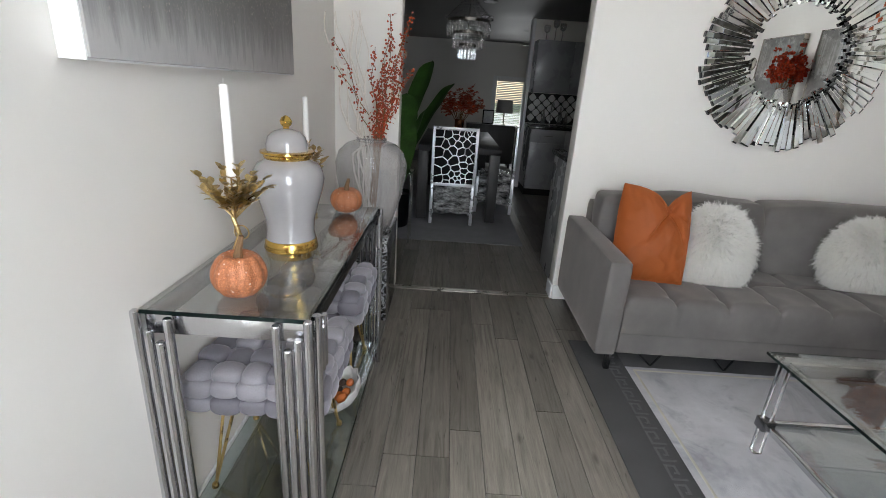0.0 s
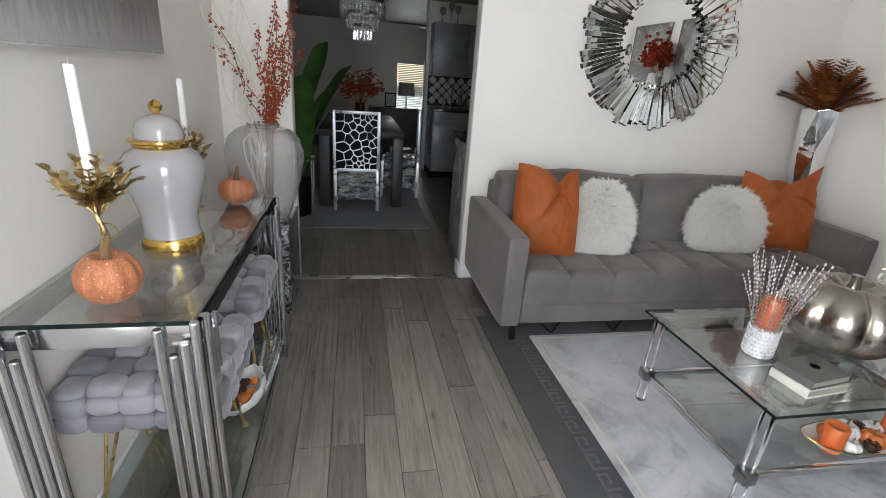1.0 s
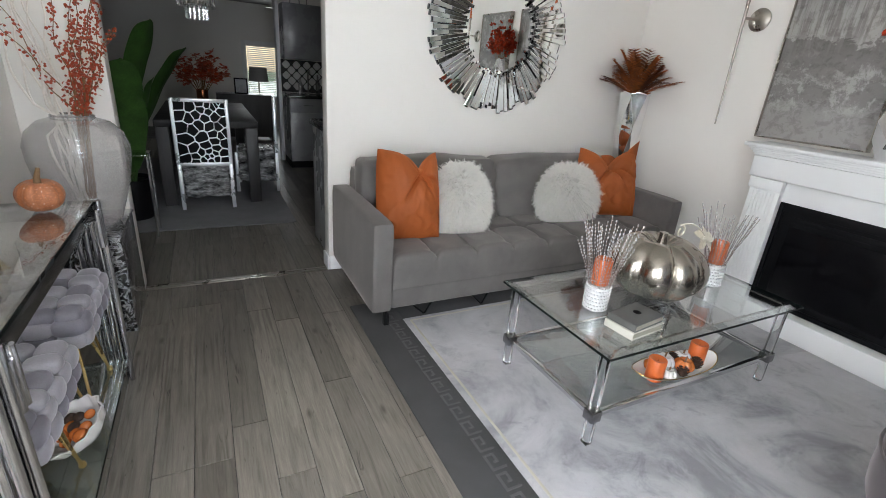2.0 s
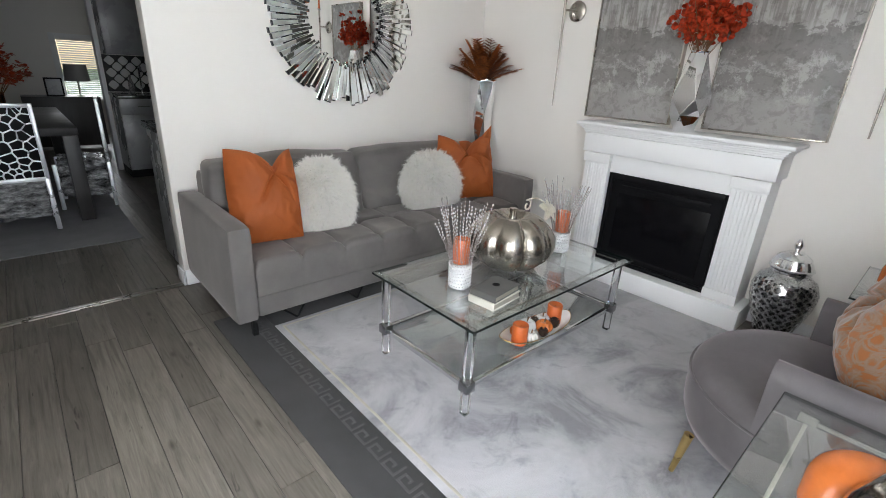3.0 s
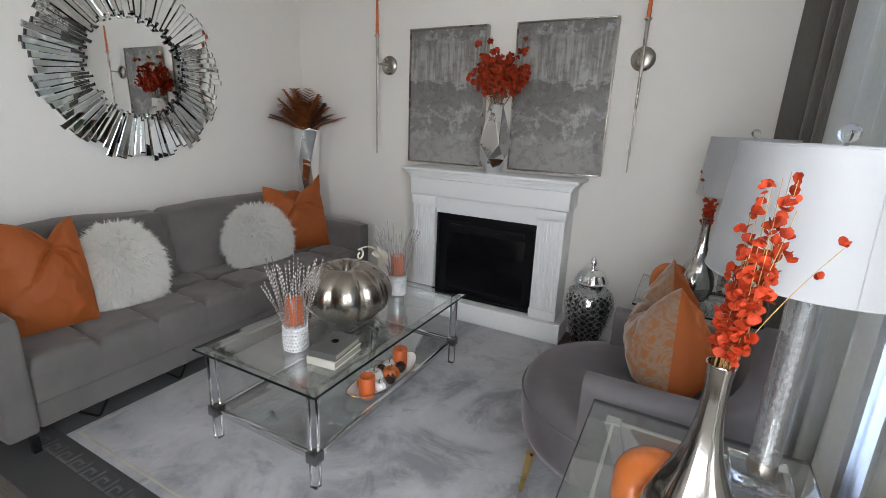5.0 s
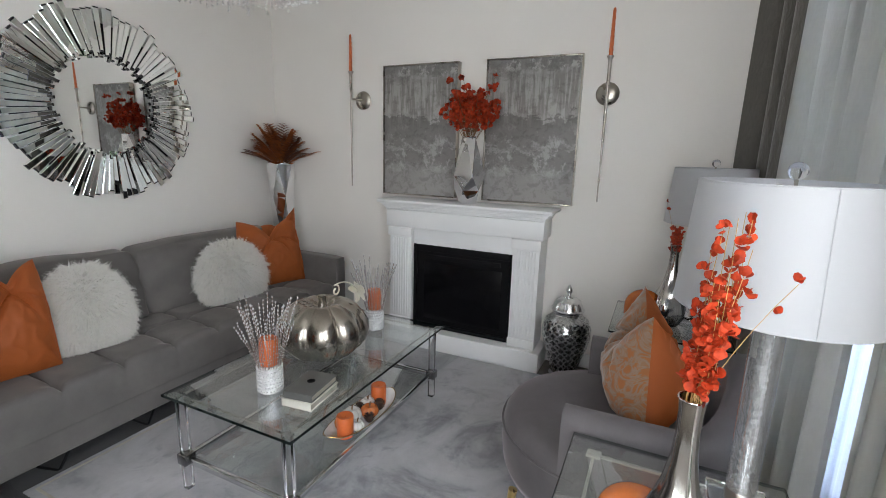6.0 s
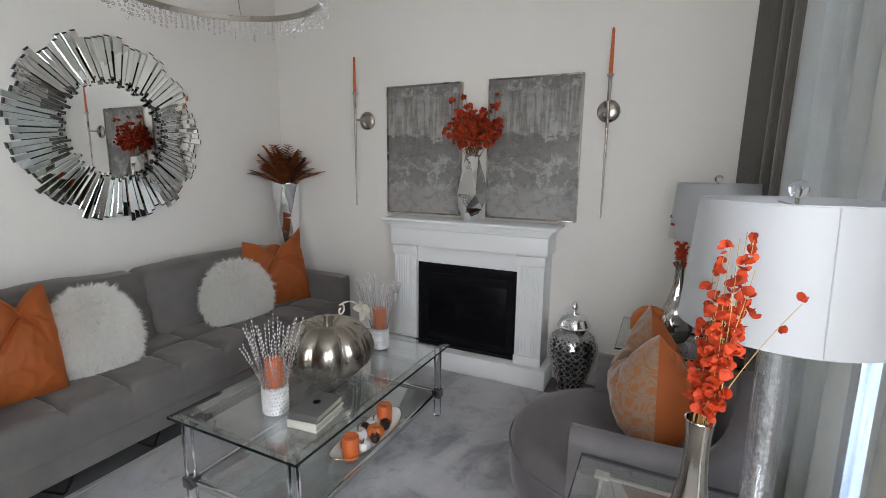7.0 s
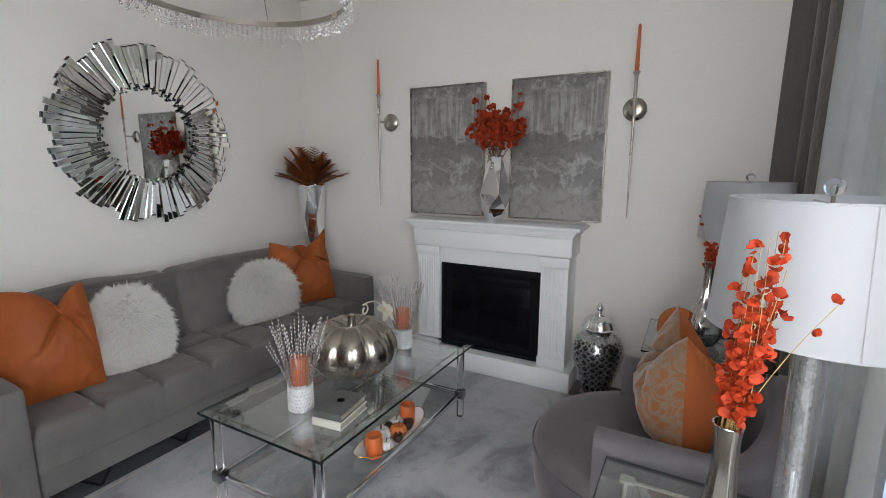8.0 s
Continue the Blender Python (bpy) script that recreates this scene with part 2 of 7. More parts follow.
def wood_floor():
    m, nt, b = tree("grey_oak_plank")
    v = coords(nt, (1, 1, 1), True)
    mp = nt.nodes.new("ShaderNodeMapping")
    mp.inputs["Scale"].default_value = (9, 0.55, 1)
    nt.links.new(v, mp.inputs[0])
    grain = noise_of(nt, mp.outputs[0], 5, 8, 0.65, 1.2)
    streak = noise_of(nt, mp.outputs[0], 26, 5, 0.7, 0.3)
    patch = noise_of(nt, v, 1.6, 3)
    c = ramp(nt, grain, [(0.22, (0.095, 0.083, 0.069)), (0.45, (0.205, 0.186, 0.160)), (0.75, (0.295, 0.27, 0.235))])
    c = mixed(nt, 0.5, c, ramp(nt, streak, [(0.3, (0.66, 0.64, 0.62)), (0.6, (1, 1, 1))]), "MULTIPLY")
    c = mixed(nt, 0.6, c, ramp(nt, patch, [(0.3, (0.72, 0.71, 0.7)), (0.7, (1.12, 1.1, 1.08))]), "MULTIPLY")
    info = nt.nodes.new("ShaderNodeObjectInfo")
    c = mixed(nt, 1.0, c, ramp(nt, info.outputs["Random"], [(0.0, (0.66, 0.655, 0.65)), (0.5, (0.87, 0.87, 0.87)), (1.0, (1.06, 1.06, 1.06))]), "MULTIPLY")
    # cathedral figure: long arched rings
    ring = nt.nodes.new("ShaderNodeTexWave")
    ring.wave_type, ring.rings_direction = "RINGS", "Z"
    ring.inputs["Scale"].default_value, ring.inputs["Distortion"].default_value = 1.1, 6.0
    ring.inputs["Detail"].default_value, ring.inputs["Detail Scale"].default_value = 3.0, 1.4
    nt.links.new(mp.outputs[0], ring.inputs["Vector"])
    where = ramp(nt, noise_of(nt, v, 2.3, 2), [(0.50, (0, 0, 0)), (0.64, (0.55,) * 3)])
    c = mixed(nt, where, c, mixed(nt, 1.0, c, ramp(nt, ring.outputs["Fac"], [(0.05, (0.42, 0.40, 0.38)), (0.40, (1, 1, 1))]), "MULTIPLY"))
    # dark checks and knots
    cm = nt.nodes.new("ShaderNodeMapping")
    cm.inputs["Scale"].default_value = (46, 5.5, 1)
    nt.links.new(v, cm.inputs[0])
    check = ramp(nt, noise_of(nt, cm.outputs[0], 1.0, 3, 0.6, 0.8), [(0.27, (0.25, 0.23, 0.21)), (0.34, (1, 1, 1))])
    vor = nt.nodes.new("ShaderNodeTexVoronoi")
    vm = nt.nodes.new("ShaderNodeMapping")
    vm.inputs["Scale"].default_value = (5, 1.7, 1)
    nt.links.new(v, vm.inputs[0])
    nt.links.new(vm.outputs[0], vor.inputs["Vector"])
    vor.inputs["Scale"].default_value = 1.6
    knot = ramp(nt, vor.outputs["Distance"], [(0.03, (0.32, 0.28, 0.25)), (0.11, (1, 1, 1))])
    c = mixed(nt, 0.85, c, check, "MULTIPLY")
    nt.links.new(mixed(nt, 0.8, c, knot, "MULTIPLY"), b.inputs["Base Color"])
    nt.links.new(ramp(nt, streak, [(0.2, (0.34,) * 3), (0.8, (0.5,) * 3)]), b.inputs["Roughness"])
    bumped(nt, b, streak, 0.25, 0.0015)
    return m


def rug_material():
    m, nt, b = tree("pale_grey_rug_pile")
    v = coords(nt)
    cloud, swirl, fine = noise_of(nt, v, 2.2, 6, 0.65, 0.8), noise_of(nt, v, 5.5, 9, 0.78, 0.7), noise_of(nt, v, 350, 2)
    c = ramp(nt, cloud, [(0.36, (0.25, 0.247, 0.265)), (0.48, (0.42, 0.413, 0.433)), (0.68, (0.54, 0.53, 0.55))])
    c = mixed(nt, 0.7, c, ramp(nt, swirl, [(0.36, (0.60, 0.60, 0.63)), (0.47, (1, 1, 1))]), "MULTIPLY")
    nt.links.new(mixed(nt, 0.5, c, ramp(nt, fine, [(0.3, (0.8,) * 3), (0.7, (1, 1, 1))]), "MULTIPLY"), b.inputs["Base Color"])
    b.inputs["Roughness"].default_value, b.inputs["Sheen Weight"].default_value = 0.85, 0.25
    bumped(nt, b, fine, 0.5, 0.004)
    return m


def marble_material():
    m, nt, b = tree("black_marble_mirror")
    v = coords(nt)
    w = noise_of(nt, v, 6, 8, 0.7, 3.0)
    nt.links.new(ramp(nt, w, [(0.46, (0.012, 0.012, 0.013)), (0.5, (0.35, 0.35, 0.36)), (0.54, (0.014, 0.014, 0.015))]), b.inputs["Base Color"])
    b.inputs["Roughness"].default_value, b.inputs["Coat Weight"].default_value = 0.08, 0.6
    return m


def painting_material(name, seed, drips):
    """Grey abstract paint: bands across, with drips running down them."""
    m, nt, b = tree(name)
    tc = nt.nodes.new("ShaderNodeTexCoord")

    def at(scale):
        mp = nt.nodes.new("ShaderNodeMapping")
        mp.inputs["Scale"].default_value, mp.inputs["Location"].default_value = scale, (seed, seed * 2, seed * 3)
        nt.links.new(tc.outputs["Object"], mp.inputs[0])
        return mp.outputs[0]

    sep = nt.nodes.new("ShaderNodeSeparateXYZ")
    nt.links.new(tc.outputs["Object"], sep.inputs[0])
    streak = noise_of(nt, at((12, 12, 1.3)), 2.6, 7, 0.65)
    blot = noise_of(nt, at((6, 6, 4.5)), 1.5, 9, 0.78, 0.15)
    add = nt.nodes.new("ShaderNodeMath")
    add.operation, add.inputs[1].default_value = "MULTIPLY_ADD", 0.42 if drips else 0.16
    nt.links.new(streak, add.inputs[0])
    nt.links.new(sep.outputs["Z"], add.inputs[2])
    if drips:
        base = ramp(nt, add.outputs[0], [(0.18, (0.52, 0.505, 0.50)), (0.255, (0.47, 0.457, 0.45)), (0.30, (0.33, 0.32, 0.315)), (0.36, (0.22, 0.213, 0.21)), (0.48, (0.155, 0.148, 0.144)), (0.85, (0.30, 0.29, 0.285))])
        c = mixed(nt, 0.8, base, ramp(nt, streak, [(0.35, (0.72,) * 3), (0.6, (1, 1, 1))]), "MULTIPLY")
        fleck = mixed(nt, 1.0, ramp(nt, noise_of(nt, at((1, 1, 0.6)), 170, 2), [(0.60, (0, 0, 0)), (0.66, (0.8,) * 3)]), ramp(nt, add.outputs[0], [(0.30, (0, 0, 0)), (0.44, (1, 1, 1))]), "MULTIPLY")
        c = mixed(nt, fleck, c, (0.52, 0.47, 0.40))
    else:
        # torn horizontal bands whose edges wander with the brush
        rag = noise_of(nt, at((5, 5, 7)), 1.6, 9, 0.72, 0.25)
        edge = nt.nodes.new("ShaderNodeMath")
        edge.operation, edge.inputs[1].default_value = "MULTIPLY_ADD", 0.42
        nt.links.new(rag, edge.inputs[0])
        nt.links.new(sep.outputs["Z"], edge.inputs[2])
        shift = nt.nodes.new("ShaderNodeMath")
        shift.operation, shift.inputs[1].default_value = "SUBTRACT", 0.21
        nt.links.new(edge.outputs[0], shift.inputs[0])
        c = ramp(nt, shift.outputs[0], [(0.10, (0.34, 0.325, 0.315)), (0.21, (0.30, 0.288, 0.28)), (0.235, (0.225, 0.214, 0.207)), (0.335, (0.215, 0.203, 0.196)), (0.345, (0.36, 0.345, 0.335)), (0.375, (0.22, 0.208, 0.2)), (0.50, (0.185, 0.174, 0.167)), (0.535, (0.19, 0.178, 0.17)), (0.55, (0.37, 0.355, 0.34)), (0.80, (0.30, 0.29, 0.28)), (0.84, (0.215, 0.206, 0.2)), (0.90, (0.20, 0.192, 0.187))])
        run = noise_of(nt, at((17, 17, 1.5)), 2.2, 5, 0.6)
        tall = ramp(nt, sep.outputs["Z"], [(0.45, (0, 0, 0)), (0.60, (1, 1, 1)), (0.78, (1, 1, 1)), (0.88, (0.2,) * 3)])
        c = mixed(nt, tall, c, mixed(nt, 0.85, c, ramp(nt, run, [(0.44, (0.60, 0.585, 0.57)), (0.56, (1.1, 1.1, 1.1))]), "MULTIPLY"))
        dab = mixed(nt, 1.0, ramp(nt, blot, [(0.53, (0, 0, 0)), (0.58, (0.8,) * 3)]), ramp(nt, sep.outputs["Z"], [(0.12, (0.1,) * 3), (0.22, (1, 1, 1)), (0.40, (0.7,) * 3), (0.5, (0.12,) * 3), (0.8, (0.1,) * 3), (0.84, (0.9,) * 3)]), "MULTIPLY")
        c = mixed(nt, dab, c, (0.45, 0.435, 0.42))
        dark = noise_of(nt, at((9, 9, 11)), 1.9, 6, 0.7, 0.4)
        c = mixed(nt, 0.75, c, ramp(nt, dark, [(0.40, (0.70, 0.69, 0.68)), (0.50, (1, 1, 1))]), "MULTIPLY")
    nt.links.new(c, b.inputs["Base Color"])
    b.inputs["Roughness"].default_value = 0.45
    bumped(nt, b, blot, 0.4, 0.004)
    return m


def cloth_sheet(name, col, through_light, clear, weave_scale=(60, 60, 1), crush=0.0):
    """Curtain cloth that lets some daylight through."""
    m, nt, b = tree(name)
    v = coords(nt, weave_scale)
    weave = noise_of(nt, v, 4, 4)
    nt.links.new(ramp(nt, weave, [(0.3, tuple(c * 0.8 for c in col)), (0.7, col)]), b.inputs["Base Color"])
    b.inputs["Roughness"].default_value, b.inputs["Sheen Weight"].default_value = 0.42, 0.3
    if crush:
        bumped(nt, b, noise_of(nt, coords(nt, (9, 9, 3.5)), 3, 5, 0.6, 0.8), crush, 0.02)
    tl = nt.nodes.new("ShaderNodeBsdfTranslucent")
    tl.inputs[0].default_value = (*col, 1)
    tp = nt.nodes.new("ShaderNodeBsdfTransparent")
    out = nt.nodes["Material Output"]
    m1, m2 = nt.nodes.new("ShaderNodeMixShader"), nt.nodes.new("ShaderNodeMixShader")
    m1.inputs[0].default_value, m2.inputs[0].default_value = through_light, clear
    nt.links.new(b.outputs[0], m1.inputs[1])
    nt.links.new(tl.outputs[0], m1.inputs[2])
    nt.links.new(m1.outputs[0], m2.inputs[1])
    nt.links.new(tp.outputs[0], m2.inputs[2])
    nt.links.new(m2.outputs[0], out.inputs[0])
    return m


def glitter(name, col):
    m, nt, b = tree(name)
    v = coords(nt)
    vor = nt.nodes.new("ShaderNodeTexVoronoi")
    vor.inputs["Scale"].default_value = 300
    nt.links.new(v, vor.inputs["Vector"])
    sp = ramp(nt, vor.outputs["Color"], [(0.5, tuple(c * 0.75 for c in col)), (0.90, tuple(min(1, c * 1.2) for c in col)), (0.95, (1, 0.92, 0.85))])
    nt.links.new(sp, b.inputs["Base Color"])
    b.inputs["Roughness"].default_value, b.inputs["Metallic"].default_value = 0.35, 0.15
    bumped(nt, b, vor.outputs["Distance"], 0.6, 0.002)
    return m


def damask():
    m, nt, b = tree("orange_damask")
    v = coords(nt)
    w = noise_of(nt, v, 11, 3, 0.5, 3.5)
    nt.links.new(ramp(nt, w, [(0.42, (0.31, 0.10, 0.018)), (0.47, (0.25, 0.13, 0.065)), (0.55, (0.25, 0.17, 0.125)), (0.60, (0.26, 0.155, 0.10)), (0.65, (0.31, 0.105, 0.02))]), b.inputs["Base Color"])
    b.inputs["Roughness"].default_value, b.inputs["Sheen Weight"].default_value = 0.6, 0.4
    bumped(nt, b, w, 0.5, 0.003)
    return m


CREAM = surface("cream_cloth", (0.55, 0.53, 0.47), 0.6, var=0.08, bump=0.1)
POLISHED = surface("polished_nickel", (0.50, 0.47, 0.44), 0.11, 1.0, var=0.08, scale=9, bump=0.0, rvar=0.04)
DARKSTEEL = surface("dark_steel", (0.24, 0.24, 0.245), 0.22, 1.0, var=0.15, scale=9, bump=0.03)
COLUMN = sheet_glass("mirrored_glass", (0.9, 0.91, 0.92), 1.7, 0.02, 0.07)
SILVER = surface("bright_silver", (0.86, 0.86, 0.86), 0.2, 1.0, var=0.05, scale=9, bump=0.0, rvar=0.04)
FLOOR = wood_floor()
RUG = rug_material()
RUGEDGE = surface("charcoal_rug_border", (0.062, 0.061, 0.062), 0.9, var=0.2, scale=5, fine=350, bump=0.5, dist=0.003, sheen=0.08)
RUGKEY = surface("grey_rug_key", (0.10, 0.098, 0.10), 0.9, var=0.15, scale=6, fine=350, bump=0.5, dist=0.003, sheen=0.2)
RUGLINE = surface("cream_rug_line", (0.52, 0.49, 0.41), 0.9, var=0.15, scale=8, fine=300, bump=0.4, dist=0.003)
MARBLE = marble_material()
PAINT_A = painting_material("grey_abstract_paint", 3.1, False)
PAINT_B = painting_material("grey_drip_paint", 7.7, True)
CURTAIN = cloth_sheet("silver_grey_satin", (0.64, 0.605, 0.53), 0.74, 0.0, (30, 30, 7), 0.5)
FUR = cloth_sheet("ivory_fur", (0.99, 0.98, 0.955), 0.62, 0.0, (14, 14, 14))
SHEER = cloth_sheet("white_sheer", (0.40, 0.43, 0.49), 0.32, 0.01)
# lined satin, darkened further so the backlit corner's shade is in the colour
LINEDSHADED = cloth_sheet("shaded_lined_satin", (0.135, 0.125, 0.108), 0.12, 0.0, (30, 30, 7), 0.4)
SHADE = cloth_sheet("white_lamp_shade", (0.64, 0.64, 0.66), 0.30, 0.0, (220, 220, 220))
GLITTER = glitter("orange_glitter", (0.54, 0.20, 0.09))
DAMASK = damask()


# ---- shapes ----
def add(bm, other):
    me = bpy.data.meshes.new("scrap")
    other.to_mesh(me)
    bm.from_mesh(me)
    other.free()
    bpy.data.meshes.remove(me)
    return bm


def box(bm, lo, hi, bev=0.0, seg=2, turn=0.0):
    t = bmesh.new()
    bmesh.ops.create_cube(t, size=1)
    size, mid = [b - a for a, b in zip(lo, hi)], [(a + b) / 2 for a, b in zip(lo, hi)]
    bmesh.ops.scale(t, vec=size, verts=t.verts)
    if bev:
        bmesh.ops.bevel(t, geom=t.edges[:], offset=min(bev, min(size) * 0.49), segments=seg, profile=0.5, affect="EDGES")
    if turn:
        bmesh.ops.rotate(t, cent=(0, 0, 0), matrix=Matrix.Rotation(radians(turn), 3, "Z"), verts=t.verts)
    bmesh.ops.translate(t, vec=mid, verts=t.verts)
    return add(bm, t)


def tube(bm, pts, r, seg=8, r1=None):
    """A round bar along points; r1 is its radius at the end."""
    pts = [Vector(p) for p in pts]
    r1 = r if r1 is None else r1
    rings, ref = [], None
    for i, p in enumerate(pts):
        d = (pts[min(i + 1, len(pts) - 1)] - pts[max(i - 1, 0)]).normalized()
        if ref is None:
            ref = d.orthogonal().normalized()
        ref = (ref - d * ref.dot(d)).normalized()
        side = d.cross(ref)
        rr = r + (r1 - r) * i / (len(pts) - 1)
        rings.append([bm.verts.new(p + rr * (math.cos(a) * ref + math.sin(a) * side)) for a in (2 * math.pi * k / seg for k in range(seg))])
    for a, b in zip(rings, rings[1:]):
        for k in range(seg):
            bm.faces.new((a[k], a[(k + 1) % seg], b[(k + 1) % seg], b[k]))
    bm.faces.new(rings[0][::-1])
    bm.faces.new(rings[-1])
    return bm


def lathe(bm, prof, seg=32, at=(0, 0, 0), shape=None, flat=False):
    """A body turned about z from (radius, height) pairs; shape(angle, height) scales its radius."""
    rings = []
    for r, z in prof:
        ring = []
        for k in range(seg):
            a = 2 * math.pi * k / seg
            q = max(r, 0.0004) * (shape(a, z) if shape else 1)
            ring.append(bm.verts.new((at[0] + q * math.cos(a), at[1] + q * math.sin(a), at[2] + z)))
        rings.append(ring)
    for a, b in zip(rings, rings[1:]):
        for k in range(seg):
            bm.faces.new((a[k], a[(k + 1) % seg], b[(k + 1) % seg], b[k]))
    bm.faces.new(rings[0][::-1])
    bm.faces.new(rings[-1])
    return bm


def ball(bm, c, r, sub=1, scale=(1, 1, 1)):
    bmesh.ops.create_icosphere(bm, subdivisions=sub, radius=r, matrix=Matrix.Translation(c) @ Matrix.Diagonal((*scale, 1)))
    return bm


def blade(bm, base, way, length, width, bend=0.3, n=4, face=None, tip=0.12):
    """A curved leaf as a strip of two folded halves."""
    base, way = Vector(base), Vector(way).normalized()
    side = way.cross(face or Vector((0, 0, 1)))
    side = side.normalized() if side.length > 1e-4 else Vector((1, 0, 0))
    up = side.cross(way)
    rows = []
    for i in range(n + 1):
        u = i / n
        p = base + way * length * u - Vector((0, 0, 1)) * bend * length * u * u
        w = width * (math.sin(math.pi * min(0.98, 0.06 + 0.9 * u)) ** 0.8) * 0.5 + width * tip * (1 - u) * 0.2
        rows.append([bm.verts.new(p - side * w + up * w * 0.25), bm.verts.new(p), bm.verts.new(p + side * w + up * w * 0.25)])
    for a, b in zip(rows, rows[1:]):
        bm.faces.new((a[0], a[1], b[1], b[0]))
        bm.faces.new((a[1], a[2], b[2], b[1]))
    return bm


def part(name, bm, material, parent=None, label="", sharp=38, at=None):
    """Links a bmesh as one mesh object, under a thing or a part where one is given."""
    me = bpy.data.meshes.new(name)
    bmesh.ops.recalc_face_normals(bm, faces=bm.faces)
    bm.to_mesh(me)
    bm.free()
    me.materials.append(material)
    me.polygons.foreach_set("use_smooth", [True] * len(me.polygons))
    me.set_sharp_from_angle(angle=radians(sharp))
    ob = new(name, me)
    ob.parent = parent
    if at:
        ob.location = at
    if label:
        tagged(ob, label)
    return ob


def thing(name, at, label, category, group="", kind="", turn=0.0):
    ob = new(name)
    ob.empty_display_size = 0.1
    ob.matrix_basis = pose(*at, 0, 0, turn)
    return tagged(ob, label, category, group, kind)


def B(lo, hi, bev=0.0, seg=2):
    return box(bmesh.new(), lo, hi, bev, seg)


def structure(name, bm, material, label, category):
    return tagged(part(name, bm, material), label, category, kind="structure")


# ---- the rooms ----
XL, XW, YS, YW, TOP = -0.43, 3.5, -0.30, 3.285, 2.75
OX0, OX1, OTOP = -0.045, 1.02, 2.18
FAR, DTOP, DX0, DX1 = 10.5, 2.22, -2.6, 4.2
T = 0.12

structure("ground", B((-60, -60, -0.35), (60, 60, -0.16)), GRASS, "green lawn round the house", "ground")
floor = structure("floor", B((DX0 - T, YS - T, -0.15), (DX1 + T, FAR + T, -0.012)), BLACK, "dark subfloor under grey oak planks", "floor")
bm = B((XL - T, YS - T, -0.012), (XL, -0.18, TOP))
box(bm, (XL - T, 0.70, -0.012), (XL, YW + T, TOP))
box(bm, (XL - T, -0.18, -0.012), (XL, 0.70, 0.40))
box(bm, (XL - T, -0.18, 2.15), (XL, 0.70, TOP))
structure("wall_west", bm, WALL, "plain white painted living room wall", "wall")
structure("wall_east", B((XW, YS - T, -0.012), (XW + T, YW + T, TOP)), WALL, "plain white painted wall behind the fireplace", "wall")
bm = B((OX1, YW, -0.012), (XW, YW + T, TOP), 0.006)
box(bm, (XL, YW, -0.012), (OX0, YW + T, TOP), 0.006)
box(bm, (OX0 - 0.001, YW + 0.001, OTOP), (OX1 + 0.001, YW + T - 0.001, TOP))
structure("wall_north", bm, WALL, "white wall with an opening to the dining room", "wall")
bm = B((XL, YS - T, -0.012), (-0.03, YS, TOP))
box(bm, (1.0, YS - T, -0.012), (1.70, YS, TOP))
box(bm, (3.30, YS - T, -0.012), (XW, YS, TOP))
for x0, x1, z0, z1 in ((-0.03, 1.0, 0.40, 2.15), (1.70, 3.30, 0.35, 2.25)):
    box(bm, (x0, YS - T, -0.012), (x1, YS, z0))
    box(bm, (x0, YS - T, z1), (x1, YS, TOP))
structure("wall_south", bm, WALL, "white wall with windows behind curtains", "wall")
structure("ceiling", B((XL - T, YS - T, TOP), (XW + T, YW + T, TOP + 0.1)), CEIL, "plain white living room ceiling", "ceiling")


def window(name, x0, x1, z0, z1, y, label, bars, turn=0.0, x=None):
    w = thing(name, ((x0 + x1) / 2 if x is None else x, y, z0), label, "window", kind="structure", turn=turn)
    hw, h = (x1 - x0) / 2, z1 - z0
    for lo, hi, n in (((-hw, -0.03, 0), (hw, 0.03, 0.05), "window_sill"), ((-hw, -0.03, h - 0.05), (hw, 0.03, h), "window_frame"),
                      ((-hw, -0.03, 0.05), (-hw + 0.05, 0.03, h - 0.05), "window_frame"), ((hw - 0.05, -0.03, 0.05), (hw, 0.03, h - 0.05), "window_frame")):
        part(n, B(lo, hi, 0.004), TRIM, w)
    for k in range(1, bars):
        xb = -hw + 2 * hw * k / bars
        part("window_frame", B((xb - 0.02, -0.025, 0.05), (xb + 0.02, 0.025, h - 0.05), 0.004), TRIM, w)
    for k in range(bars):
        a, c = -hw + 2 * hw * k / bars + 0.03, -hw + 2 * hw * (k + 1) / bars - 0.03
        pane = part("pane", B((a, -0.004, 0.05), (c, 0.004, h - 0.05)), GLASS, w)
        pane.visible_shadow = False
    return w


window("window_1", 1.70, 3.30, 0.35, 2.25, YS - 0.08, "white-framed living room window behind curtains", 2)
# unseen window, made up to hold the south fill lamp
window("window_2", -0.03, 1.0, 0.40, 2.15, YS - 0.08, "unseen white-framed window added in the south wall to let light in", 2)
# unseen west window, assumed from how brightly the fireplace side is lit
window("window_4", -0.44, 0.44, 0.40, 2.15, 0.26, "unseen white-framed window added in the west wall to let light in", 2, 90, XL - 0.08)

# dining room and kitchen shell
# side walls and ceiling are coloured dark so these rooms look dim
structure("wall_dining_west", B((DX0 - T, YW + T, -0.012), (DX0, FAR, DTOP)), DIMGREY, "dining room wall with the room's dimness put into its grey", "wall")
structure("wall_dining_east", B((DX1, YW + T, -0.012), (DX1 + T, FAR, DTOP)), DIMGREY, "kitchen wall with the room's dimness put into its grey", "wall")
bm = B((DX0, FAR, -0.012), (1.17, FAR + T, DTOP))
box(bm, (1.72, FAR, -0.012), (DX1, FAR + T, DTOP))
box(bm, (1.17, FAR, -0.012), (1.72, FAR + T, 0.62))
box(bm, (1.17, FAR, 1.51), (1.72, FAR + T, DTOP))
structure("wall_far", bm, WALL, "white far wall with a small window", "wall")
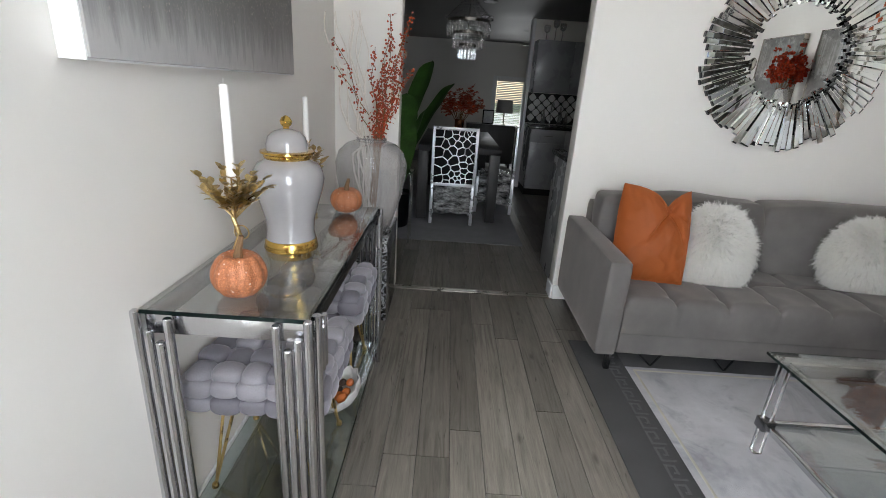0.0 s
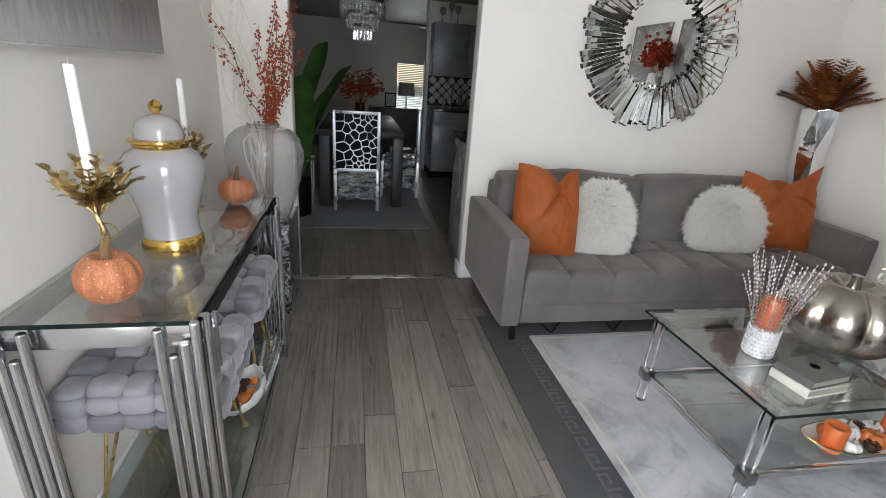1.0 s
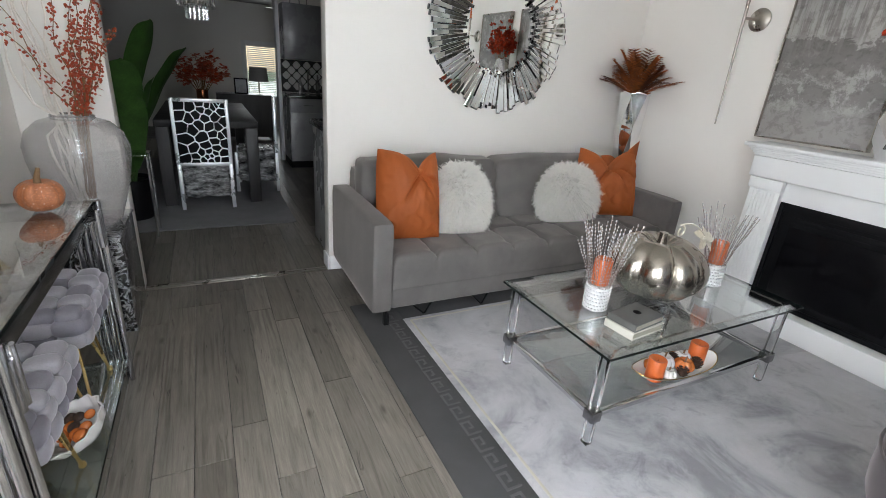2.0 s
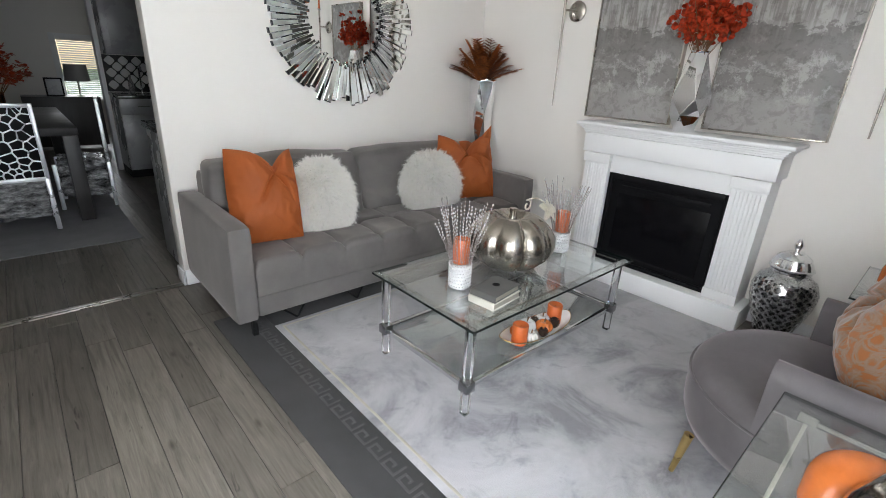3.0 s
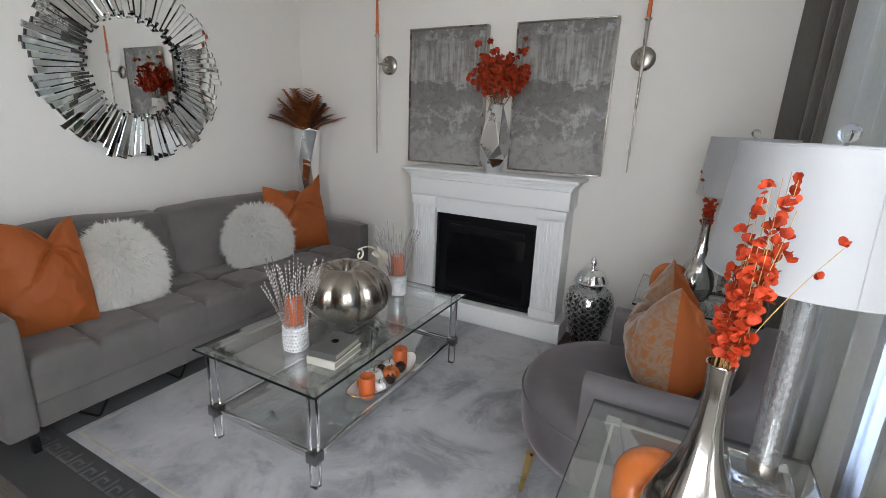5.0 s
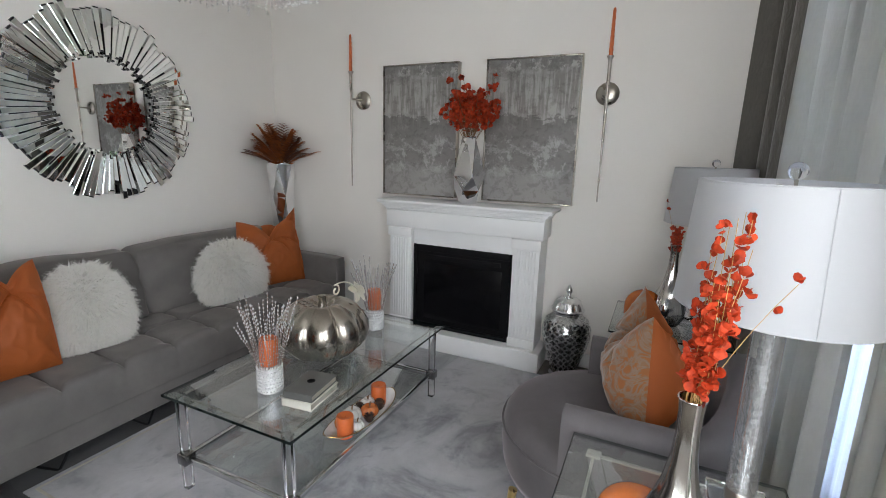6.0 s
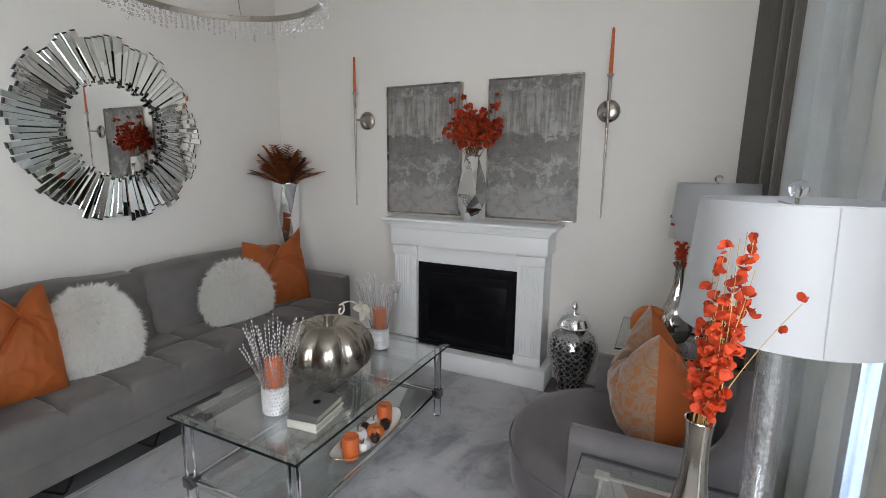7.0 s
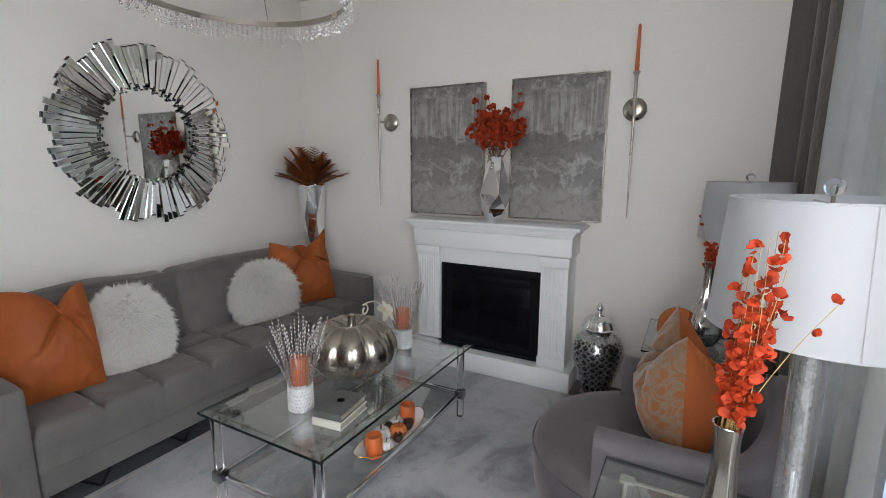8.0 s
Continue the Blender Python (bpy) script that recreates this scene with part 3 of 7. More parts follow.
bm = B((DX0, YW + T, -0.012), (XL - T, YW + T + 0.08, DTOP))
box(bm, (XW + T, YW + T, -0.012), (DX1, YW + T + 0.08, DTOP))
structure("wall_dining_south", bm, DIMGREY, "dining room wall beside the opening, dimmed in its colour", "wall")
structure("ceiling_dining", B((DX0 - T, YW + T, DTOP), (DX1 + T, FAR + T, DTOP + 0.1)), DIMGREY, "plain ceiling over dining room and kitchen, dimmed in its colour", "ceiling")
structure("wall_kitchen", B((1.30, 7.12, -0.012), (DX1, 7.24, DTOP), 0.004), WALL, "white wall behind the kitchen units", "wall")
structure("trim_kitchen_corner", B((1.26, 7.10, -0.012), (1.30, 7.26, DTOP), 0.004), TRIM, "white corner trim of the kitchen wall", "trim")


def baseboard(name, lo, hi):
    structure(name, B(lo, hi, 0.005), TRIM, "white painted baseboard", "baseboard")


baseboard("baseboard_north", (OX1 + 0.002, YW - 0.014, 0.001), (XW - 0.016, YW - 0.001, 0.10))
baseboard("baseboard_east_a", (XW - 0.014, YS + 0.002, 0.001), (XW - 0.001, 0.93, 0.10))
baseboard("baseboard_east_b", (XW - 0.014, 2.06, 0.001), (XW - 0.001, YW - 0.002, 0.10))
baseboard("baseboard_west", (XL + 0.001, YS + 0.002, 0.001), (XL + 0.014, YW - 0.002, 0.10))
baseboard("baseboard_pier", (XL + 0.016, YW - 0.014, 0.001), (OX0 - 0.002, YW - 0.001, 0.10))
baseboard("baseboard_jamb", (OX1 - 0.013, YW - 0.012, 0.001), (OX1 - 0.001, YW + T, 0.10))

thresh = thing("threshold_strip", (0, YW + 0.02, 0), "brushed metal threshold strip across the opening", "threshold")
for y in (-0.018, 0.012):
    part("rail", B((OX0 + 0.002, y - 0.011, 0), (OX1 - 0.014, y + 0.011, 0.009), 0.003), NICKEL, thresh)


# ---- fireplace wall ----
def fireplace():
    f = thing("fireplace", (XW, 1.49, 0), "white painted fireplace mantel with a black electric insert", "fireplace")
    part("plinth", B((-0.25, -0.59, 0), (-0.002, 0.59, 0.135), 0.006), TRIM, f)
    for s in (-1, 1):
        y0, y1 = sorted((s * 0.37, s * 0.545))
        p = part("pilaster", B((-0.205, y0, 0.136), (-0.002, y1, 0.865), 0.004), TRIM, f)
        part("cap", B((-0.222, y0 - 0.008, 0.80), (-0.206, y1 + 0.008, 0.864), 0.005), TRIM, p)
        part("foot", B((-0.216, y0 - 0.004, 0.137), (-0.206, y1 + 0.004, 0.20), 0.004), TRIM, p)
        for k in range(7):
            y = y0 + 0.028 + k * 0.0198
            part("flute", tube(bmesh.new(), [(-0.206, y, 0.215), (-0.206, y, 0.785)], 0.0035, 8), TRIM, p)
    part("lintel", B((-0.175, -0.369, 0.748), (-0.002, 0.369, 0.866), 0.003), TRIM, f)
    part("frieze", B((-0.225, -0.565, 0.867), (-0.002, 0.565, 0.985), 0.004), TRIM, f)
    crown = bmesh.new()
    for z0, z1, o in ((0.986, 1.0, 0.004), (1.0, 1.012, 0.012), (1.012, 1.024, 0.022), (1.024, 1.034, 0.032)):
        box(crown, (-0.225 - o, -0.565 - o, z0), (-0.002, 0.565 + o, z1 + 0.0005), 0.004)
    part("crown_moulding", crown, TRIM, f)
    part("shelf", B((-0.275, -0.618, 1.0345), (-0.002, 0.618, 1.057), 0.008, 3), TRIM, f)
    ins = part("firebox", B((-0.150, -0.368, 0.136), (-0.002, 0.368, 0.747)), FIREFRAME, f, "black electric fire insert")
    part("fire_glass", B((-0.156, -0.29, 0.20), (-0.1505, 0.29, 0.62), 0.002), FIREBOX, ins)
    for lo, hi in (((-0.172, -0.368, 0.137), (-0.1505, -0.345, 0.747)), ((-0.172, 0.345, 0.137), (-0.1505, 0.368, 0.747)), ((-0.172, -0.344, 0.70), (-0.1505, 0.344, 0.747)), ((-0.172, -0.344, 0.137), (-0.1505, 0.344, 0.165))):
        part("insert_frame", B(lo, hi, 0.003), FIREFRAME, ins)
    part("vent", B((-0.160, -0.28, 0.645), (-0.1505, 0.28, 0.675), 0.002), FIREFRAME, ins)


fireplace()


def canvas(y0, y1, seed):
    w, h = (y1 - y0) / 2, 0.905
    c = thing("abstract_painting", (XW - 0.002, (y0 + y1) / 2, 1.075), "grey and silver abstract painting in a thin pale frame", "painting", "paintings over the mantel")
    part("canvas", B((-0.036, -w + 0.008, 0.008), (-0.004, w - 0.008, h - 0.008), 0.002), PAINT_A, c)
    for lo, hi in (((-0.046, -w, 0), (0, -w + 0.007, h)), ((-0.046, w - 0.007, 0), (0, w, h)), ((-0.046, -w + 0.007, 0), (0, w - 0.007, 0.007)), ((-0.046, -w + 0.007, h - 0.007), (0, w - 0.007, h))):
        part("frame", B(lo, hi, 0.001), NICKEL, c)


canvas(1.605, 2.196, 1)
canvas(0.803, 1.408, 2)


def sconce(y, lean):
    s = thing("candle_sconce", (XW - 0.002, y, 1.75), "slim nickel wall sconce holding a twisted orange taper candle", "sconce", "wall sconces")
    part("wall_plate", lathe(bmesh.new(), [(0, 0), (0.066, 0.002), (0.067, 0.010), (0.058, 0.020), (0.03, 0.027), (0, 0.028)], 32), NICKEL, s).rotation_euler = (0, radians(-90), 0)
    part("arm", tube(bmesh.new(), [(-0.026, 0, 0), (-0.12, lean, 0)], 0.008, 10), NICKEL, s)
    part("rod", tube(bmesh.new(), [(-0.12, lean, -0.63), (-0.12, lean, 0.17)], 0.0045, 10, 0.011), NICKEL, s)
    part("cup", lathe(bmesh.new(), [(0.010, 0.16), (0.012, 0.175), (0.020, 0.186), (0.020, 0.191), (0.0, 0.190)], 16, (-0.12, lean, 0)), NICKEL, s)
    part("taper_candle", lathe(bmesh.new(), [(0.0115 - 0.004 * (i / 40) + 0.0008 * (i % 2), 0.19 + i * 0.25 / 40) for i in range(40)] + [(0.001, 0.443)], 16, (-0.12, lean, 0), lambda a, z: 1 + 0.10 * math.sin(2 * a + z * 190)), ORANGEWAX, s, "twisted orange taper")


sconce(2.395, 0.028)
sconce(0.655, -0.010)


def facet_vase(name, at, prof, seg, label, category="vase"):
    """A mirrored vase of flat facets, each ring turned against the one below."""
    v = thing(name, at, label, category)
    bm, rings = bmesh.new(), []
    for i, (r, z) in enumerate(prof):
        rings.append([bm.verts.new((r * math.cos(a), r * math.sin(a), z)) for a in (2 * math.pi * (k + 0.5 * (i % 2)) / seg for k in range(seg))])
    for i, (a, b) in enumerate(zip(rings, rings[1:])):
        for k in range(seg):
            j = (k + 1) % seg
            if i % 2:
                bm.faces.new((a[k], b[j], b[k]))
                bm.faces.new((a[k], a[j], b[j]))
            else:
                bm.faces.new((a[k], a[j], b[k]))
                bm.faces.new((a[j], b[j], b[k]))
    bm.faces.new(rings[0][::-1])
    bm.faces.new(rings[-1])
    bmesh.ops.bevel(bm, geom=bm.edges[:], offset=0.0015, segments=1, affect="EDGES")
    part("body", bm, FACET, v, sharp=4)
    return v


def petals(bm, rng, c, n, size):
    """A small loose flower of rounded petals."""
    for k in range(n):
        a, e = 2 * math.pi * k / n + rng.random(), rng.uniform(-0.2, 0.9)
        way = Vector((math.cos(a) * math.cos(e), math.sin(a) * math.cos(e), math.sin(e)))
        blade(bm, c, way, size * rng.uniform(0.8, 1.2), size * rng.uniform(0.8, 1.1), rng.uniform(-0.2, 0.5), 3)


def round_leaf(bm, base, way, size, rng, cup=0.25):
    """A broad rounded leaf, notched at its tip and slightly cupped."""
    way = Vector(way).normalized()
    side = way.cross(Vector([rng.uniform(-1, 1) for _ in range(3)])).normalized()
    up = side.cross(way)
    mid = bm.verts.new(Vector(base) + way * size * 0.55 - up * size * cup * 0.5)
    rim = []
    for k in range(9):
        a = -2.75 + 5.5 * k / 8
        r = 0.56 * (1 - 0.20 * math.exp(-(a / 0.35) ** 2)) * rng.uniform(0.92, 1.08)
        rim.append(bm.verts.new(Vector(base) + way * size * (0.52 + r * math.cos(a)) + side * size * r * 1.05 * math.sin(a) + up * size * cup * abs(math.sin(a)) * 0.6))
    root = bm.verts.new(Vector(base))
    ring = rim + [root]
    for k in range(len(ring)):
        bm.faces.new((mid, ring[k], ring[(k + 1) % len(ring)]))


def blossom(bm, rng, c, axis, size):
    """A small cupped flower of broad petals about an axis."""
    axis = Vector(axis).normalized()
    u = axis.orthogonal().normalized()
    w = axis.cross(u)
    turn = rng.uniform(0, 6.3)
    for k in range(4):
        a = turn + 2 * math.pi * k / 4
        round_leaf(bm, c, axis * rng.uniform(0.6, 1.1) + u * math.cos(a) + w * math.sin(a), size, rng, 0.35)


def bouquet(name, at, spread, height, stems, seed, label, flowers=9, size=0.022):
    rng = random.Random(seed)
    q = thing(name, at, label, "flowers")
    st, fl = bmesh.new(), bmesh.new()
    for n in range(stems):
        a, u = 2.4 * n + rng.uniform(-0.3, 0.3), math.sqrt((n + 0.5) / stems)
        long = 1.25 if n % 7 == 3 else rng.uniform(0.75, 1.0)
        tip = Vector((spread * u * math.cos(a), spread * u * math.sin(a), height * (1.0 - 0.5 * u * u))) * long
        base = Vector((rng.uniform(-0.012, 0.012), rng.uniform(-0.012, 0.012), -0.08))
        mid = base.lerp(tip, 0.5) + Vector((0, 0, 0.03))
        tube(st, [base, mid, tip], 0.0018, 5, 0.001)
        for k in range(flowers):
            s = 1.0 - 0.62 * (k / flowers) ** 1.2
            p = mid.lerp(tip, (s - 0.5) * 2) if s > 0.5 else base.lerp(mid, s * 2)
            off = Vector([rng.gauss(0, 1) for _ in range(3)]).normalized()
            if p.z > 0.0:
                blossom(fl, rng, p + off * size * rng.uniform(0.3, 0.9), off + Vector((0, 0, 0.4)), size * rng.uniform(0.75, 1.1))
    tagged(part("stem_bundle", st, STALK, q), kind="stuff")
    tagged(part("blossom_head", fl, REDLEAF, q), kind="stuff")
    return q


facet_vase("mantel_vase", (3.345, 1.465, 1.057), [(0.058, 0), (0.090, 0.09), (0.112, 0.185), (0.050, 0.425), (0.047, 0.436)], 5, "silver mirrored faceted vase on the mantel shelf")
bouquet("red_blossom_bouquet", (3.345, 1.465, 1.495), 0.22, 0.33, 38, 4, "bright orange-red artificial blossoms in a mirrored vase", 9, 0.025)

facet_vase("floor_vase", (3.365, 3.12, 0), [(0.085, 0), (0.095, 0.06), (0.06, 0.52), (0.075, 0.72), (0.10, 1.0), (0.118, 1.26), (0.116, 1.275)], 6, "tall mirrored faceted floor vase in the room corner")


def ferns(at, seed):
    rng = random.Random(seed)
    q = thing("dried_fern_bouquet", at, "dried rust-brown fern fronds standing in a mirrored vase", "dried plants")
    for k in range(52):
        a = 2 * math.pi * k / 52 * 2.62
        tilt = (rng.uniform(0.75, 1.08), rng.uniform(0.1, 0.4), rng.uniform(0.45, 0.85), rng.uniform(0.25, 0.65))[k % 4]
        if tilt > 0.6 and math.cos(a) + math.sin(a) > 0.5:
            a += math.pi
        n, length = 15, rng.uniform(0.26, 0.37)
        bm = bmesh.new()
        p, d = Vector((0, 0, -0.05)), Vector((math.sin(tilt) * math.cos(a), math.sin(tilt) * math.sin(a), math.cos(tilt)))
        pts = [p.copy()]
        for i in range(n):
            d = (d + Vector((0.35 * math.cos(a), 0.35 * math.sin(a), -0.5)) * 0.035 * (i / 6)).normalized()
            p = p + d * length / n
            p.x, p.y = min(p.x, 0.115), min(p.y, 0.145)
            pts.append(p.copy())
            if i > 2:
                side = d.cross(Vector((0, 0, 1))).normalized() if abs(d.z) < 0.98 else Vector((1, 0, 0))
                ln = 0.075 * math.sin(math.pi * (i - 1) / (n - 0.3)) + 0.012
                for s in (-1, 1):
                    blade(bm, p, side * s + d * 0.8, ln * 0.95, 0.025, 0.15, 2)
        tube(bm, pts, 0.002, 5, 0.0008)
        part("frond", bm, FERN if k % 5 < 3 else FERNDARK, q)


ferns((3.365, 3.12, 1.276), 8)


def urn():
    u = thing("silver_urn", (3.335, 0.752, 0.0), "polished silver fretwork ginger jar standing beside the fireplace", "urn")
    prof = [(0.09, 0.0), (0.093, 0.012), (0.08, 0.03), (0.097, 0.09), (0.132, 0.19), (0.151, 0.27), (0.152, 0.32), (0.133, 0.375), (0.09, 0.41), (0.083, 0.425)]
    fine = []
    for (r0, z0), (r1, z1) in zip(prof[2:-1], prof[3:]):
        n = max(2, round((z1 - z0) / 0.0075))
        fine += [(r0 + (r1 - r0) * i / n, z0 + (z1 - z0) * i / n) for i in range(n)]
    seg, bm, rings = 108, bmesh.new(), []
    for r, z in fine:
        rings.append([bm.verts.new((r * math.cos(2 * math.pi * k / seg), r * math.sin(2 * math.pi * k / seg), z)) for k in range(seg)])
    for i, (a, b) in enumerate(zip(rings, rings[1:])):
        for k in range(seg):
            gx, gz = abs((k % 6) - 2.5), abs((i % 6) - 2.5)
            hole = gx + gz < 1.2 or (gx > 2 and gz > 1.2) or (gz > 2 and gx > 1.2)
            if not (hole and 3 < i < len(rings) - 6):
                bm.faces.new((a[k], a[(k + 1) % seg], b[(k + 1) % seg], b[k]))
    bmesh.ops.solidify(bm, geom=bm.faces[:], thickness=0.004)
    part("fretwork", bm, SILVER, u, sharp=50)
    part("lining", lathe(bmesh.new(), [(0.0, 0.03)] + [(max(0.01, r - 0.012), z + 0.002) for r, z in prof[2:]], 40), DARKSTEEL, u)
    part("foot", lathe(bmesh.new(), prof[:3] + [(0.0, 0.031)], 40), CHROME, u)
    part("collar", lathe(bmesh.new(), [(0.079, 0.41), (0.094, 0.422), (0.094, 0.432), (0.08, 0.437)], 40), CHROME, u)
    part("lid", lathe(bmesh.new(), [(0.093, 0.437), (0.102, 0.440), (0.103, 0.447), (0.094, 0.451), (0.088, 0.470), (0.076, 0.492), (0.078, 0.496), (0.060, 0.512), (0.036, 0.525), (0.038, 0.529), (0.016, 0.534)], 48, shape=lambda a, z: 1 + 0.03 * math.cos(16 * a) * (0.45 < z < 0.52)), SILVER, u)
    part("finial", lathe(bmesh.new(), [(0.012, 0.532), (0.011, 0.54), (0.02, 0.556), (0.021, 0.568), (0.012, 0.588), (0.002, 0.602)], 20), CHROME, u)


urn()

# ---- sunburst mirror ----
mirror = thing("sunburst_mirror", (2.168, YW - 0.001, 1.60), "large round silver sunburst mirror hanging above the sofa", "mirror")
disc = bmesh.new()
bmesh.ops.create_cone(disc, cap_ends=True, segments=64, radius1=0.30, radius2=0.30, depth=0.012, matrix=Matrix.Translation((0, -0.012, 0)) @ Matrix.Rotation(radians(90), 4, "X"))
part("centre_mirror", disc, MIRROR, mirror, "flat round mirror")
board = bmesh.new()
bmesh.ops.create_cone(board, cap_ends=True, segments=64, radius1=0.455, radius2=0.455, depth=0.004, matrix=Matrix.Translation((0, -0.0025, 0)) @ Matrix.Rotation(radians(90), 4, "X"))
part("backing_board", board, BLACK, mirror, "black backing board")
rng = random.Random(11)
SLATS = 92
steps = (0.0, 0.030, 0.012, 0.045, 0.006, 0.036, 0.020)
for k in range(SLATS):
    a = 2 * math.pi * k / SLATS + rng.uniform(-0.008, 0.008)
    r0 = 0.252 + (0.045 * ((k * 3) % 5) / 4) * 0.8 + rng.uniform(0, 0.008)
    r1 = 0.545 - steps[(k * 2) % 7] - rng.uniform(0, 0.012)
    proud = (0.034, 0.045, 0.038)[k % 3]
    bm = bmesh.new()
    w0, w1 = 0.0080 + 0.0012 * rng.random(), 0.0146 + 0.0016 * rng.random()
    lo = [(r0, -w0), (r1, -w1), (r1, w1), (r0, w0)]
    back = [bm.verts.new((x, -proud + 0.016, z)) for x, z in lo]
    edge = [bm.verts.new((x, -proud - 0.004, z)) for x, z in lo]
    b = 0.0026
    top = [bm.verts.new((x, -proud - 0.0050, z)) for x, z in ((r0 + 3 * b, -w0 + b), (r1 - 3 * b, -w1 + b), (r1 - 3 * b, w1 - b), (r0 + 3 * b, w0 - b))]
    for u, v in ((back, edge), (edge, top)):
        for i in range(4):
            bm.faces.new((u[i], u[(i + 1) % 4], v[(i + 1) % 4], v[i]))
    bm.faces.new(top)
    bm.faces.new(back[::-1])
    ob = part("slat", bm, MIRROR, mirror, sharp=3)
    ob.data.materials.append(BLACK)
    for p in ob.data.polygons:
        if abs(p.center.x - r0) < 0.008 or (abs(p.center.x - r1) < 0.008 and k % 5 != 2):
            p.material_index = 1
    # each slat leans back a little towards its outer end
    lean = Matrix.Translation((0.4, 0, 0)) @ Euler((radians(rng.uniform(-0.9, 0.9)), 0, radians(3.4 + rng.uniform(-0.7, 0.7)))).to_matrix().to_4x4() @ Matrix.Translation((-0.4, 0, 0))
    ob.matrix_basis = Matrix.Rotation(-a, 4, "Y") @ lean


# ---- sofa ----
def soft_block(lo, hi, r, puff=0.0, n=10, fn=None):
    """A cushion: a box with round edges whose faces swell by puff."""
    bm = bmesh.new()
    bmesh.ops.create_cube(bm, size=2)
    bmesh.ops.subdivide_edges(bm, edges=bm.edges[:], cuts=n, use_grid_fill=True)
    size, mid = [(b - a) / 2 for a, b in zip(lo, hi)], [(a + b) / 2 for a, b in zip(lo, hi)]
    for v in bm.verts:
        c = v.co.copy()
        p = Vector([c[i] * size[i] for i in range(3)])
        inner = Vector([max(-size[i] + r, min(size[i] - r, p[i])) for i in range(3)])
        d = p - inner
        p = inner + (d.normalized() * r if d.length > 1e-6 else d)
        for i in range(3):
            if abs(c[i]) > 0.999:
                j, k = (i + 1) % 3, (i + 2) % 3
                p[i] += math.copysign(puff * (1 - c[j] ** 2) * (1 - c[k] ** 2), c[i])
        if fn:
            p = fn(p, c)
        v.co = p + Vector(mid)
    return bm


def sofa():
    s = thing("sofa", (1.03, 2.40, 0.0), "grey velvet tufted sofa with square arms on metal hairpin legs", "sofa")
    W, D = 2.22, 0.86
    for x0 in (0, W - 0.115):
        part("arm", soft_block((x0, 0, 0.115), (x0 + 0.115, D - 0.02, 0.605), 0.022, 0.004), SOFA, s)
    part("base", B((0.117, 0.03, 0.115), (W - 0.117, D - 0.03, 0.235), 0.015, 3), SOFA, s)
    part("back_frame", soft_block((0.117, D - 0.16, 0.236), (W - 0.117, D, 0.72), 0.03, 0.0), SOFA, s)
    # tufted seat
    bm, nx, ny = bmesh.new(), 216, 84
    x0, x1, y0, y1 = 0.119, W - 0.119, 0.015, 0.66
    grid = []
    for j in range(ny + 1):
        row = []
        for i in range(nx + 1):
            u, v = i / nx, j / ny
            x, y = x0 + (x1 - x0) * u, y0 + (y1 - y0) * v
            cx, cy = u * 8, (y - 0.08) / 0.235
            dx, dy = abs(cx - round(cx)) * (x1 - x0) / 8, abs(cy - round(cy)) * 0.235
            z = 0.424 - 0.024 * math.exp(-(dx / 0.0125) ** 2) - (0.024 * math.exp(-(dy / 0.0125) ** 2) if 0.5 < cy else 0) - 0.018 * math.exp(-(dx * dx + dy * dy) / 0.0015) - 0.10 * (dx * dx) - 0.10 * (dy * dy)
            e = min(y - y0, 0.045)
            z -= 0.04 * (1 - math.sqrt(max(0, 1 - (1 - e / 0.045) ** 2)))
            z -= 0.012 * max(0, 1 - min(x - x0, x1 - x) / 0.03) ** 2
            row.append(bm.verts.new((x, y, z)))
        grid.append(row)
    for j in range(ny):
        for i in range(nx):
            bm.faces.new((grid[j][i], grid[j][i + 1], grid[j + 1][i + 1], grid[j + 1][i]))
    rim = grid[0] + [r[-1] for r in grid[1:]] + grid[-1][-2::-1] + [r[0] for r in grid[-2:0:-1]]
    low = [bm.verts.new((v.co.x, v.co.y, 0.237)) for v in rim]
    for k in range(len(rim)):
        j = (k + 1) % len(rim)
        bm.faces.new((rim[k], low[k], low[j], rim[j]))
    part("seat_cushion", bm, SOFA, s, sharp=60)
    rng = random.Random(5)

    def slump(seed):
        def fn(p, c):
            n = noise.noise(Vector((c.x * 1.4 + seed, c.y, c.z * 1.6))) * 0.014 + noise.noise(Vector((c.x * 4 + seed, c.y, c.z * 2.5 + c.x * 2))) * 0.007
            crease = 0.0 if c.y > 0 else 0.007 * math.sin(7 * c.z - 5 * c.x + seed) * math.exp(-((c.x + 0.85) / 0.5) ** 2) + 0.006 * math.sin(9 * c.z + 6 * c.x + seed) * math.exp(-((c.x - 0.9) / 0.4) ** 2)
            p.y += 0.05 * c.z + n + crease - 0.018 * max(0, c.z) * (1 - c.x * c.x)
            p.z += 0.004 * (1 - c.x * c.x) * max(0, c.z) + n * 0.5
            return p
        return fn

    mid = 1.045
    for a, b, sd in ((0.122, mid - 0.007, 1), (mid + 0.007, W - 0.122, 5)):
        part("back_cushion", soft_block((a, 0.53, 0.405), (b, 0.715, 0.79), 0.034, 0.026, 30, slump(sd)), SOFA, s)
    for x in (0.10, W - 0.10):
        for y in (0.06, D - 0.10):
            part("corner_leg", B((x - 0.014, y - 0.014, 0.012), (x + 0.014, y + 0.014, 0.1145), 0.003), DARKSTEEL, s)
    for x in (0.34, 0.72, W - 0.72, W - 0.34):
        for y in (0.10, 0.74):
            bm = bmesh.new()
            tube(bm, [(x - 0.10, y - 0.03, 0.116), (x, y, 0.018), (x + 0.010, y, 0.018), (x + 0.11, y + 0.05, 0.116)], 0.0055, 8)
            part("hairpin_leg", bm, FIREFRAME, s)


sofa()


